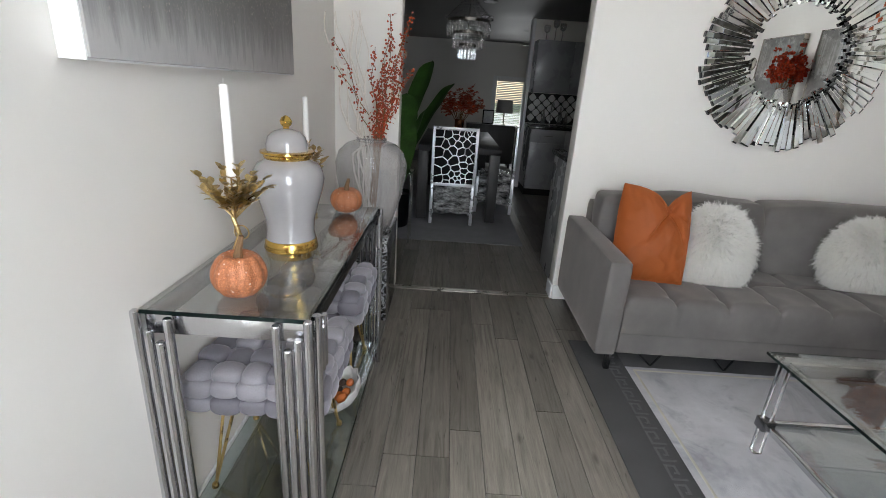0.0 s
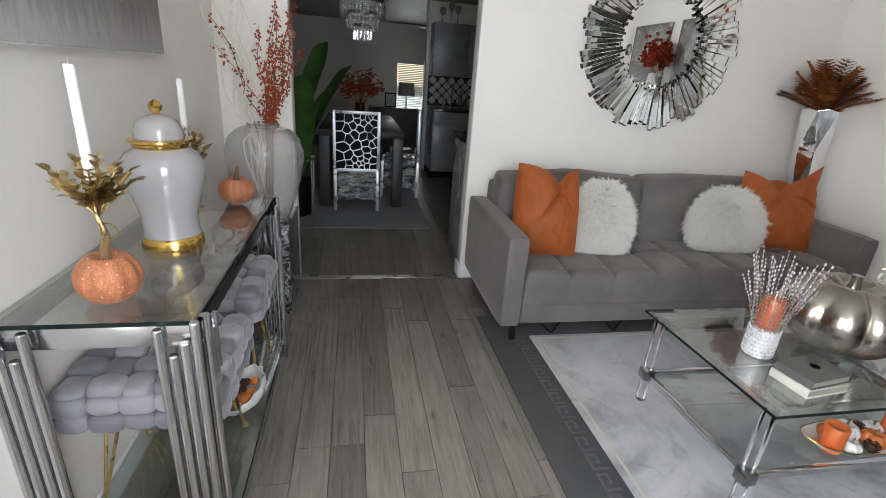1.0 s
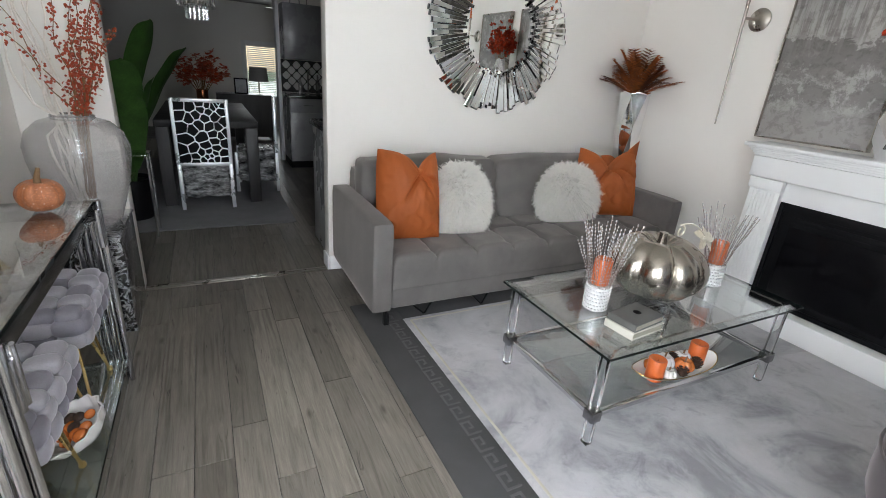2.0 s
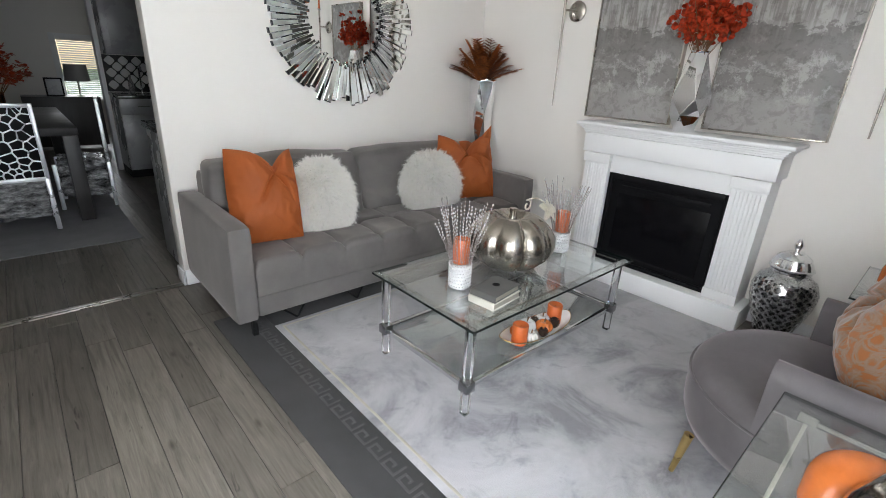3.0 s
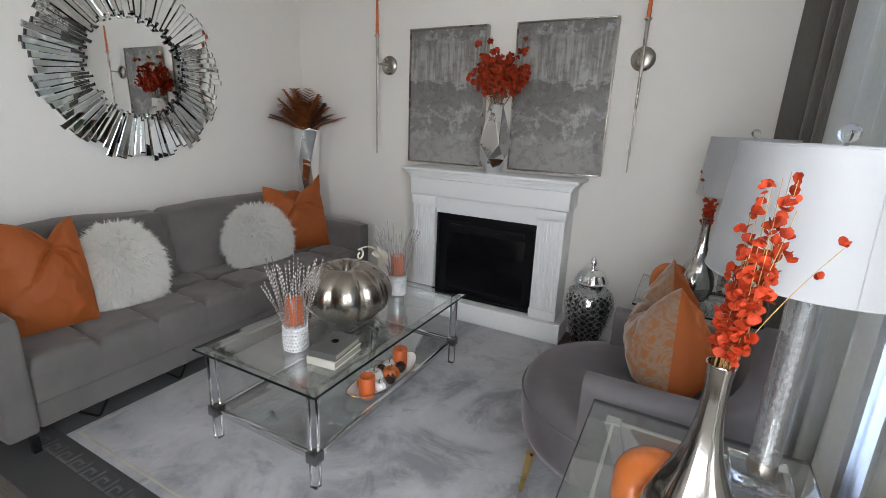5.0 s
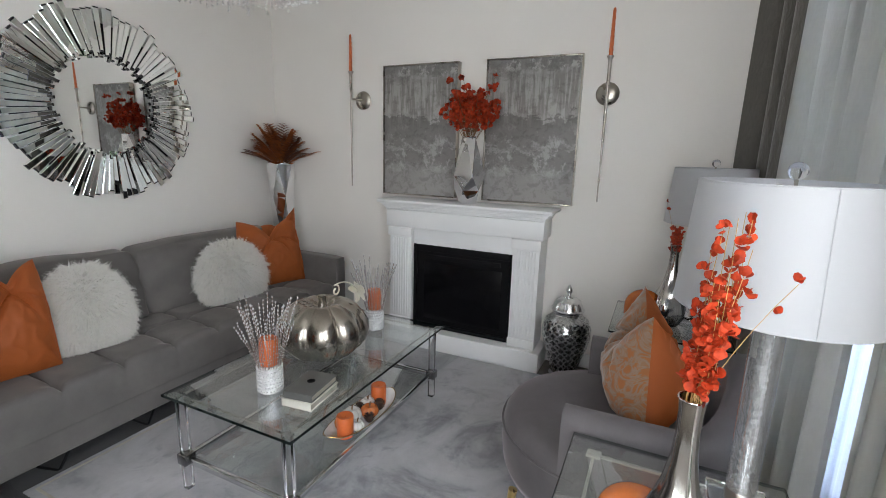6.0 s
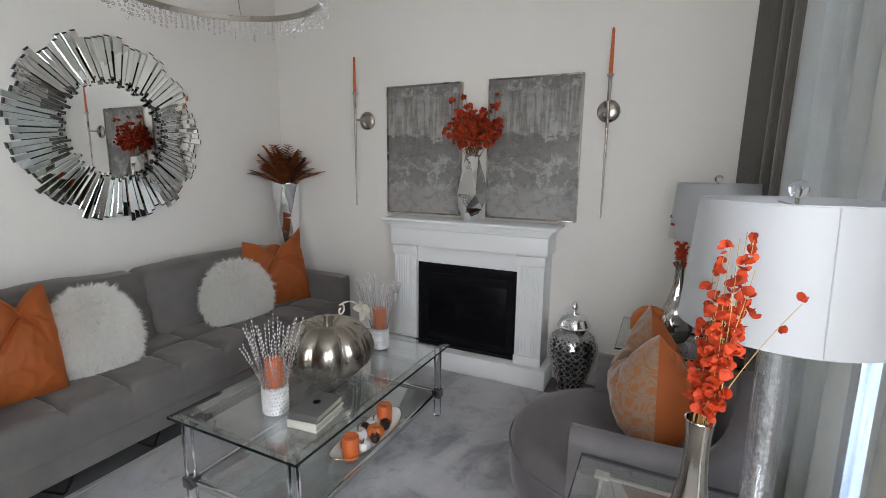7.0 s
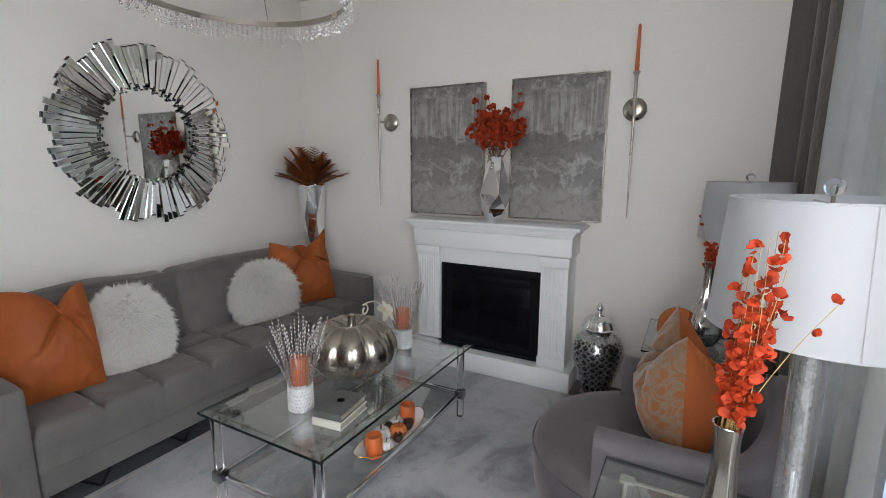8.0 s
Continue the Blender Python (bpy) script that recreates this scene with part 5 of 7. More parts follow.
console()


def woven_stool(at, group="console stools"):
    s = thing("woven_stool", at, "lilac grey chunky woven velvet stool with gold hairpin legs", "stool", group)
    rng, half, z0, z1 = random.Random(3), 0.188, 0.302, 0.428
    part("cushion_core", B((-half + 0.02, -half + 0.02, z0 + 0.01), (half - 0.02, half - 0.02, z1 - 0.02), 0.02), STOOLV, s)
    n, step = 5, 2 * half / 5
    pad = ball(bmesh.new(), (0, 0, 0), 1.0, 3)
    for v in pad.verts:
        v.co = Vector([math.copysign(abs(c) ** 0.72, c) for c in v.co])
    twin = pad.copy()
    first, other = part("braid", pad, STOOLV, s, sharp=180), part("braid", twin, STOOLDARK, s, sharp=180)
    spots = []
    for i in range(n):
        for j in range(n):
            lie = (i + j) % 2
            spots.append(((-half + (i + 0.5) * step, -half + (j + 0.5) * step, z1 - 0.025 + 0.006 * rng.random() + 0.006 * lie), step * 0.5, (1.15 if lie else 0.95, 0.95 if lie else 1.15, 0.66)))
    for side in range(4):
        for i in range(n):
            for row in range(2):
                u, z, lie = -half + (i + 0.5) * step, z0 + 0.028 + row * 0.050, (i + row) % 2
                p = [(u, -half + 0.008), (u, half - 0.008), (-half + 0.008, u), (half - 0.008, u)][side]
                spots.append(((*p, z), step * 0.5 * (1.05 if lie else 0.93), (1.12, 0.62, 0.74) if side < 2 else (0.62, 1.12, 0.74)))
    for k, (p, r, sc) in enumerate(spots):
        # some pads take the darker copy, so nap shading is in the colour
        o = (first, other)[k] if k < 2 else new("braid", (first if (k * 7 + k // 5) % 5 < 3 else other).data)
        o.parent = s
        o.matrix_basis = Matrix.Translation(p) @ Matrix.Diagonal((r * sc[0], r * sc[1], r * sc[2], 1))
    part("seat_plate", B((-0.14, -0.14, z0 - 0.004), (0.14, 0.14, z0 + 0.01), 0.004), BRASS, s)
    for sx in (-1, 1):
        for sy in (-1, 1):
            f = Vector((sx * 0.152, sy * 0.152, 0.006))
            leg = part("hairpin_leg", tube(bmesh.new(), [(sx * 0.13, sy * 0.075, z0), f - Vector((0, sy * 0.006, 0)), f, (sx * 0.075, sy * 0.13, z0)], 0.0048, 8), BRASS, s)
            part("foot", lathe(bmesh.new(), [(0.010, 0), (0.011, 0.004), (0.009, 0.013), (0, 0.014)], 12, f - Vector((0, 0, 0.006))), BRASS, leg)
    return s


st = woven_stool((-0.222, 1.655, CSH + 0.0005))
copy_thing(st, pose(-0.222, 2.17, CSH + 0.0005))


def shell_bowl():
    b = thing("scalloped_bowl", (-0.10, 1.95, CSH + 0.001), "white scalloped bowl of orange and dark potpourri", "bowl")
    bm = lathe(bmesh.new(), [(0.03, 0), (0.045, 0.004), (0.085, 0.04), (0.10, 0.075), (0.095, 0.076), (0.078, 0.042), (0.04, 0.012), (0.0, 0.010)], 48, shape=lambda a, z: 1 + 0.05 * math.cos(12 * a) * min(1, z / 0.07))
    part("dish", bm, WHITE_GLAZE, b)
    rng = random.Random(9)
    for k in range(11):
        a, r = 2.4 * k, 0.018 * math.sqrt(k)
        part("potpourri", ball(bmesh.new(), (r * math.cos(a), r * math.sin(a), 0.055 + 0.012 * rng.random()), rng.uniform(0.016, 0.024), 2, (1, 1, 0.8)), ORANGE_GLAZE if k % 3 else CONE, b)
    b.matrix_basis = pose(-0.062, 1.90, CSH + 0.036, 12, -30, 0)


shell_bowl()


def ginger_jar():
    j = thing("ginger_jar", (-0.228, 1.85, CTOP + 0.0005), "glossy grey porcelain ginger jar with gold bands", "ginger jar")
    part("gold_foot", lathe(bmesh.new(), [(0.082, 0), (0.084, 0.004), (0.080, 0.028), (0.076, 0.033), (0.0, 0.033)], 48), GOLD, j, "polished gold foot band")
    part("body", lathe(bmesh.new(), [(0.0, 0.034), (0.077, 0.034), (0.073, 0.06), (0.076, 0.10), (0.090, 0.15), (0.104, 0.195), (0.108, 0.225), (0.104, 0.25), (0.090, 0.272), (0.070, 0.282), (0.066, 0.286), (0.0, 0.286)], 56), GREY_GLAZE, j)
    part("gold_collar", lathe(bmesh.new(), [(0.067, 0.2865), (0.070, 0.292), (0.071, 0.298), (0.079, 0.303), (0.079, 0.309), (0.066, 0.311), (0.0, 0.311)], 48), GOLD, j)
    lid = part("lid", lathe(bmesh.new(), [(0.062, 0.3115), (0.062, 0.33), (0.055, 0.352), (0.040, 0.366), (0.018, 0.374), (0.0, 0.375)], 48), GREY_GLAZE, j)
    part("finial", lathe(bmesh.new(), [(0.010, 0.375), (0.008, 0.379), (0.016, 0.387), (0.018, 0.397), (0.012, 0.407), (0.002, 0.413)], 24), GOLD, lid)


ginger_jar()


def glitter_pumpkin(at, r, h, turn):
    p = thing("glitter_pumpkin", at, "orange glitter-covered pumpkin on the glass console", "pumpkin", "glitter pumpkins", turn=turn)
    part("body", lathe(bmesh.new(), pumpkin_profile(r, h, 20), 72, shape=ribbed(11, 0.09)), GLITTER, p, sharp=60)
    part("stem", tube(bmesh.new(), [(0, 0, h * 0.86), (0.003, 0.002, h * 1.06), (0.012, 0.002, h * 1.34)], 0.012, 8, 0.006), STALK, p)


glitter_pumpkin((-0.232, 1.478, CTOP + 0.0005), 0.062, 0.116, 0)
glitter_pumpkin((-0.150, 2.315, CTOP + 0.0005), 0.063, 0.105, 40)


def leaf_candlestick(at, seed, top, stand):
    rng = random.Random(seed)
    c = thing("leaf_candlestick", at, "gold leaf candlestick holding a tall white taper candle", "candlestick", "gold candlesticks")
    part("base", lathe(bmesh.new(), [(0.034, 0), (0.034, 0.004), (0.012, 0.009), (0.006, 0.014)], 24), GOLDLEAF, c)
    part("stem", tube(bmesh.new(), [(0, 0, 0.012), (0.010, 0.0, stand * 0.22), (-0.009, 0.003, stand * 0.42), (0.010, -0.003, stand * 0.60), (-0.006, 0.003, stand * 0.78), (0, 0, stand)], 0.0075, 8, 0.0055), GOLDLEAF, c)
    part("cup", lathe(bmesh.new(), [(0.006, stand - 0.006), (0.015, stand), (0.016, stand + 0.03), (0.013, stand + 0.03), (0.0, stand + 0.004)], 16), GOLDLEAF, c)
    ring = [(0.018 * math.cos(a) + 0.012, 0.004, stand * 0.62 + 0.018 * math.sin(a)) for a in [2 * math.pi * k / 16 for k in range(17)]]
    part("curl", tube(bmesh.new(), ring, 0.002, 6), GOLDLEAF, c)
    for k in range(22):
        a, tilt = 2 * math.pi * k / 9 + rng.uniform(-0.3, 0.3), rng.uniform(0.10, 0.75)
        d = Vector((math.cos(a) * math.sin(tilt), math.sin(a) * math.sin(tilt), math.cos(tilt)))
        bm, pts = bmesh.new(), []
        ln = rng.uniform(0.07, 0.155)
        for i in range(7):
            p = Vector((0, 0, stand - 0.055)) + d * ln * i / 6 + Vector((0, 0, -0.012 * (i / 6) ** 2))
            pts.append(p)
            if i > 1:
                for s in (-1, 1):
                    side = d.cross(Vector((0, 0, 1))).normalized() * s
                    blade(bm, p, side * 0.7 + d * 0.9 + Vector([rng.uniform(-0.4, 0.4) for _ in range(3)]), 0.027, 0.018, 0.1, 3)
        tube(bm, pts, 0.0018, 5)
        part("leaf_spray", bm, GOLDLEAF, c)
    part("taper_candle", lathe(bmesh.new(), [(0.0110, stand + 0.006), (0.0115, stand + 0.01), (0.0098, top - 0.004), (0.0085, top - 0.001), (0.0, top)], 20), TAPER, c, "white taper candle")
    part("wick", tube(bmesh.new(), [(0, 0, top - 0.002), (0.001, 0, top + 0.012)], 0.0008, 5), TAPER, c)


leaf_candlestick((-0.255, 1.53, CTOP + 0.0005), 5, 0.497, 0.235)
leaf_candlestick((-0.285, 2.235, CTOP + 0.0005), 6, 0.455, 0.20)

# canvas over the console
pic = thing("drip_painting", (XL + 0.002, 1.845, 1.305), "large grey and white drip painting on canvas", "painting")
part("canvas", B((0.004, -0.548, 0.004), (0.055, 0.548, 0.616), 0.003), PAINT_B, pic)
for lo, hi in (((0, -0.552, 0), (0.05, -0.5485, 0.62)), ((0, 0.5485, 0), (0.05, 0.552, 0.62)), ((0, -0.5485, 0), (0.05, 0.5485, 0.0035)), ((0, -0.5485, 0.6165), (0.05, 0.5485, 0.62))):
    part("wrapped_edge", B(lo, hi), TRIM, pic)

# pedestal, glass vase and branches
ped = thing("pedestal", (-0.222, 3.03, 0), "black marbled mirror pedestal in the corner", "pedestal")
part("body", B((-0.185, -0.215, 0), (0.185, 0.215, 0.49), 0.004), MARBLE, ped)
part("top", B((-0.19, -0.22, 0.4905), (0.19, 0.22, 0.505), 0.003), MARBLE, ped)
VX, VY = -0.165, 3.03
va = thing("glass_vase", (VX, VY, 0.506), "large smoky ribbed glass vase on a black pedestal", "vase")
outer = [(0.10, 0), (0.115, 0.012), (0.145, 0.10), (0.175, 0.20), (0.196, 0.31), (0.198, 0.37), (0.180, 0.43), (0.135, 0.475), (0.085, 0.492), (0.080, 0.50)]
smooth = []
for (r0, z0), (r1, z1) in zip(outer, outer[1:]):
    n = max(2, round((z1 - z0) / 0.006))
    smooth += [(r0 + (r1 - r0) * i / n + 0.0010 * math.sin((z0 + (z1 - z0) * i / n) * 330), z0 + (z1 - z0) * i / n) for i in range(n)]
smooth.append(outer[-1])
shell = bmesh.new()
lathe(shell, smooth, 64, shape=lambda a, z: 1 + 0.004 * math.sin(5 * a + 40 * z))
shell.faces.ensure_lookup_table()
bmesh.ops.delete(shell, geom=[shell.faces[-1]], context="FACES_ONLY")
bo = part("body", shell, SMOKE, va)
bo.visible_shadow = False
part("rim", lathe(bmesh.new(), [(0.080, 0.4995), (0.084, 0.502), (0.080, 0.506), (0.077, 0.502)], 40), SMOKE, va)


def branches():
    rng = random.Random(14)
    w = thing("curly_willow", (VX, VY, 0.52), "whitewashed curly willow branches in a glass vase", "branches")
    for k in range(9):
        a, tilt = rng.uniform(2.2, 4.4), rng.uniform(0.05, 0.24)
        p, d, pts = Vector((rng.uniform(-0.03, 0.03), rng.uniform(-0.03, 0.03), 0)), Vector((math.cos(a) * math.sin(tilt), 0.4 * math.sin(a) * math.sin(tilt), math.cos(tilt))), []
        ph = rng.uniform(0, 6)
        for i in range(26):
            q = p + d * 0.045 * i + Vector((math.sin(i * 0.8 + ph), math.cos(i * 0.7 + ph), 0)) * (0.005 + 0.0005 * i)
            if q.z < 0.5:
                s = min(1.0, 0.06 / max(0.001, math.hypot(q.x, q.y))) if q.z > 0.44 else 1
                q.x, q.y = q.x * s, q.y * s
            q.x, q.y = max(q.x, -0.245), min(q.y, 0.235)
            pts.append(q)
        part("branch", tube(bmesh.new(), pts, 0.0062, 6, 0.0028), WILLOW, w)
    b = thing("berry_branches", (VX, VY, 0.52), "russet berry sprays rising from a glass vase", "branches")
    ends = ((0.20, -0.02, 1.13), (0.16, 0.02, 1.05), (0.10, -0.04, 1.02), (0.06, 0.03, 0.90), (0.13, -0.06, 0.86), (0.22, -0.05, 0.86), (0.02, -0.05, 0.95), (0.08, 0.05, 1.12), (-0.20, -0.05, 0.98), (-0.17, -0.10, 0.85), (0.17, 0.06, 0.95), (0.04, 0.0, 0.80))
    for n, e in enumerate(ends):
        bm, be = bmesh.new(), bmesh.new()
        e, s = Vector(e), Vector((0.02 * math.cos(n), 0.02 * math.sin(n), 0.0))
        neck = Vector((0.035 + 0.02 * math.cos(n * 1.7), 0.03 * math.sin(n * 1.7), 0.50))
        pts = [s, s.lerp(neck, 0.5), neck]
        for i in range(1, 9):
            u = i / 8
            pts.append(neck.lerp(e, u) + Vector((math.sin(i * 0.9 + n), math.cos(i * 0.8 + n), 0)) * 0.022 * math.sin(math.pi * u))
        tube(bm, pts, 0.003, 5, 0.0014)
        for i in range(3, len(pts)):
            for k in range(11 if n < 8 or n > 9 else 6):
                q = pts[i - 1].lerp(pts[i], rng.random()) + Vector([rng.gauss(0, 1) for _ in range(3)]).normalized() * rng.uniform(0.006, 0.024)
                if rng.random() < 0.78:
                    ball(be, q, rng.uniform(0.0042, 0.0072), 1)
                else:
                    blade(be, q, [rng.uniform(-1, 1) for _ in range(3)], 0.022, 0.013, 0.2, 2)
        st = part("twig", bm, STALK, b)
        tagged(part("berry_spray", be, BERRY, st), kind="stuff")


branches()


# ---- window side: curtains, armchair, side tables ----
def curtain(name, x0, x1, y, z0, z1, folds, depth, material, label, seed, bulge=0.0):
    c = thing(name, ((x0 + x1) / 2, y, z0), label, "curtain", "window curtains")
    rng, nx, nz = random.Random(seed), folds * 14, 14
    amp = [depth * rng.uniform(0.6, 1.2) for _ in range(folds + 2)]
    bm, rows = bmesh.new(), []
    for layer in (0, 0.003):
        g = []
        for j in range(nz + 1):
            v = j / nz
            row = []
            for i in range(nx + 1):
                u = i / nx
                f = u * folds
                a = amp[int(f)] * (1 - f % 1) + amp[int(f) + 1] * (f % 1)
                yy = a * math.sin(2 * math.pi * f + 0.3 * math.sin(3 * v)) * (0.75 + 0.25 * (1 - v)) + layer
                yy += bulge * max(0, (u - 0.80) / 0.20)
                xx = (x0 - x1) / 2 + (x1 - x0) * u + 0.012 * math.sin(2 * math.pi * f * 2 + seed) * (1 - v)
                row.append(bm.verts.new((xx, yy, (z1 - z0) * v)))
            g.append(row)
        for j in range(nz):
            for i in range(nx):
                q = (g[j][i], g[j][i + 1], g[j + 1][i + 1], g[j + 1][i])
                bm.faces.new(q if layer else q[::-1])
        rows.append(g)
    part("cloth", bm, material, c, sharp=180)
    for k in range(folds * 2):
        u = (k + 0.5) / (folds * 2)
        ring = [((x0 - x1) / 2 + (x1 - x0) * u, 0.017 * math.cos(a), z1 - z0 + 0.012 + 0.017 * math.sin(a)) for a in [2 * math.pi * i / 12 for i in range(13)]]
        part("ring", tube(bmesh.new(), ring, 0.002, 5), NICKEL, c)


curtain("satin_curtain", 2.06, 2.93, -0.215, 0.03, 2.42, 4, 0.050, CURTAIN, "silver-grey satin curtain hanging in deep folds", 2, 0.06)
curtain("satin_curtain", 2.94, 3.465, -0.16, 0.03, 2.42, 2, 0.055, LINEDSHADED, "lined grey satin curtain in the room corner, shade put into its colour", 5, 0.11)
curtain("satin_curtain", 1.56, 1.90, -0.215, 0.03, 2.42, 3, 0.030, CURTAIN, "silver-grey satin curtain at the window's edge", 3)
curtain("sheer_curtain", 1.62, 3.32, -0.278, 0.03, 2.38, 15, 0.010, SHEER, "white sheer curtain over the bright window", 4)
rod = thing("curtain_rod", (2.05, -0.215, 2.432), "brushed nickel curtain rod above the window", "curtain rod")
part("bar", tube(bmesh.new(), [(-0.62, 0, 0), (1.42, 0, 0)], 0.012, 14), NICKEL, rod)
for x in (-0.55, 1.3):
    part("bracket", B((x - 0.01, -0.083, -0.012), (x + 0.01, 0.0, 0.012), 0.002), NICKEL, rod)


def armchair():
    c = thing("armchair", (2.225, 0.01, 0.0125), "taupe velvet barrel armchair with a rounded seat and brass legs", "armchair")
    # round-fronted seat
    n, outline = 48, []
    R, cy = 0.385, 0.395
    for k in range(n + 1):
        a = math.pi * k / n
        outline.append((R * math.cos(a), cy + R * 1.0 * math.sin(a)))
    outline += [(-R * 0.92, 0.2), (-R * 0.8, 0.06), (R * 0.8, 0.06), (R * 0.92, 0.2)]
    bm, rings = bmesh.new(), []
    mid = Vector((0, 0.33))
    for s, z in ((0.90, 0.165), (0.955, 0.175), (0.985, 0.21), (1.0, 0.27), (1.0, 0.335), (0.985, 0.375), (0.955, 0.40), (0.90, 0.416), (0.75, 0.428), (0.4, 0.436), (0.01, 0.438)):
        rings.append([bm.verts.new((mid.x + (x - mid.x) * s, mid.y + (y - mid.y) * s, z)) for x, y in outline])
    m = len(outline)
    for a, b in zip(rings, rings[1:]):
        for k in range(m):
            bm.faces.new((a[k], a[(k + 1) % m], b[(k + 1) % m], b[k]))
    bm.faces.new(rings[0][::-1])
    bm.faces.new(rings[-1])
    part("seat", bm, CHAIRV, c, sharp=180)
    # arms and back in one bent shell
    path = [(-0.325, 0.50), (-0.325, 0.40), (-0.325, 0.28), (-0.32, 0.16)]
    path += [(-0.32 * math.cos(a), 0.155 - 0.17 * math.sin(a)) for a in [math.pi * k / 16 for k in range(1, 16)]]
    path += [(0.32, 0.16), (0.325, 0.28), (0.325, 0.40), (0.325, 0.50)]
    bm, secs, N = bmesh.new(), [], len(path)
    for i, (x, y) in enumerate(path):
        p = Vector((x, y, 0))
        d = (Vector((*path[min(i + 1, N - 1)], 0)) - Vector((*path[max(i - 1, 0)], 0))).normalized()
        out = Vector((-d.y, d.x, 0)) * -1
        u = min(i, N - 1 - i) / ((N - 1) / 2)
        h = 0.584 + 0.16 * max(0, (u - 0.35) / 0.65) ** 1.5
        t = 0.045
        sec = []
        for o, z in ((-t, 0.18), (-t, h - 0.04), (-t * 0.85, h - 0.015), (-t * 0.4, h), (t * 0.4, h), (t * 0.85, h - 0.015), (t, h - 0.04), (t, 0.18)):
            sec.append(bm.verts.new(p + out * o + Vector((0, 0, z))))
        secs.append(sec)
    for a, b in zip(secs, secs[1:]):
        for k in range(8):
            bm.faces.new((a[k], a[(k + 1) % 8], b[(k + 1) % 8], b[k]))
    bm.faces.new(secs[0][::-1])
    bm.faces.new(secs[-1])
    part("backrest", bm, CHAIRV, c, sharp=50)
    for x, y, dx in ((-0.27, 0.665, -0.012), (0.27, 0.665, 0.012), (-0.24, 0.09, -0.012), (0.24, 0.09, 0.012)):
        part("leg", tube(bmesh.new(), [(x, y, 0.17), (x + dx, y + 0.02 * (1 if y > 0.3 else -1), 0)], 0.017, 12, 0.009), BRASS, c, "tapered brass leg")
    pip = [(x * 1.001, mid.y + (y - mid.y) * 1.004, 0.355) for x, y in outline[2:n - 1]]
    part("piping", tube(bmesh.new(), pip, 0.0045, 6), CHAIRV, c)


armchair()
velvet_pillow((2.26, 0.285, 0.452), 0.42, 0.44, 6, 2, 2.6, ORANGE, "damask_pillow", "orange pillow with a damask front and velvet back", 0.29, 0.30, DAMASK, du=-0.05, full=(4, 0.6), slump=0.72)

ST = 0.55


def side_table(at, group="glass side tables"):
    t = thing("side_table", at, "square glass side table with clear acrylic legs", "side table", group)
    h = 0.27
    top = part("glass_top", B((-h, -h, ST - 0.022), (h, h, ST - 0.0125), 0.0015), GLASS, t)
    top.visible_shadow = False
    for lo, hi in (((-h, -h - 0.001, ST - 0.0215), (h, -h + 0.001, ST - 0.013)), ((-h, h - 0.001, ST - 0.0215), (h, h + 0.001, ST - 0.013)), ((-h - 0.001, -h, ST - 0.0215), (-h + 0.001, h, ST - 0.013)), ((h - 0.001, -h, ST - 0.0215), (h + 0.001, h, ST - 0.013))):
        part("glass_edge", B(lo, hi), EDGE, top)
    q = h - 0.068
    for sx in (-1, 1):
        for sy in (-1, 1):
            x, y = sx * q, sy * q
            leg = part("leg", B((x - 0.017, y - 0.017, 0), (x + 0.017, y + 0.017, ST - 0.026), 0.003), ACRYLIC, t)
            leg.visible_shadow = False
            part("plate", B((x - 0.02, y - 0.02, ST - 0.0258), (x + 0.02, y + 0.02, ST - 0.0222), 0.001), CREAM, leg)
            part("joint", B((x - 0.021, y - 0.021, 0.12), (x + 0.021, y + 0.021, 0.155), 0.002), STEEL, leg)
    for s in (-1, 1):
        part("rail", B((-q + 0.021, s * q - 0.004, ST - 0.030), (q - 0.021, s * q + 0.004, ST - 0.0225), 0.001), CREAM, t)
        part("rail", B((s * q - 0.004, -q + 0.021, ST - 0.030), (s * q + 0.004, q - 0.021, ST - 0.0225), 0.001), CREAM, t)
        part("rail", B((-q + 0.022, s * q - 0.008, 0.126), (q - 0.022, s * q + 0.008, 0.148), 0.001), CHROME, t)
        part("rail", B((s * q - 0.008, -q + 0.022, 0.126), (s * q + 0.008, q - 0.022, 0.148), 0.001), CHROME, t)
    sh = part("glass_shelf", B((-q + 0.022, -q + 0.009, 0.132), (q - 0.022, q - 0.009, 0.140), 0.001), GLASS, t)
    sh.visible_shadow = False
    return t


tb = side_table((1.57, 0.195, 0.0125))
copy_thing(tb, pose(3.06, 0.195, 0.0125))
ZT = ST + 0.0005

CRACKLE = surface("crackled_silver_glass", (0.85, 0.85, 0.87), 0.14, 0.6, var=0.5, scale=60, fine=220, bump=1.0, dist=0.006)


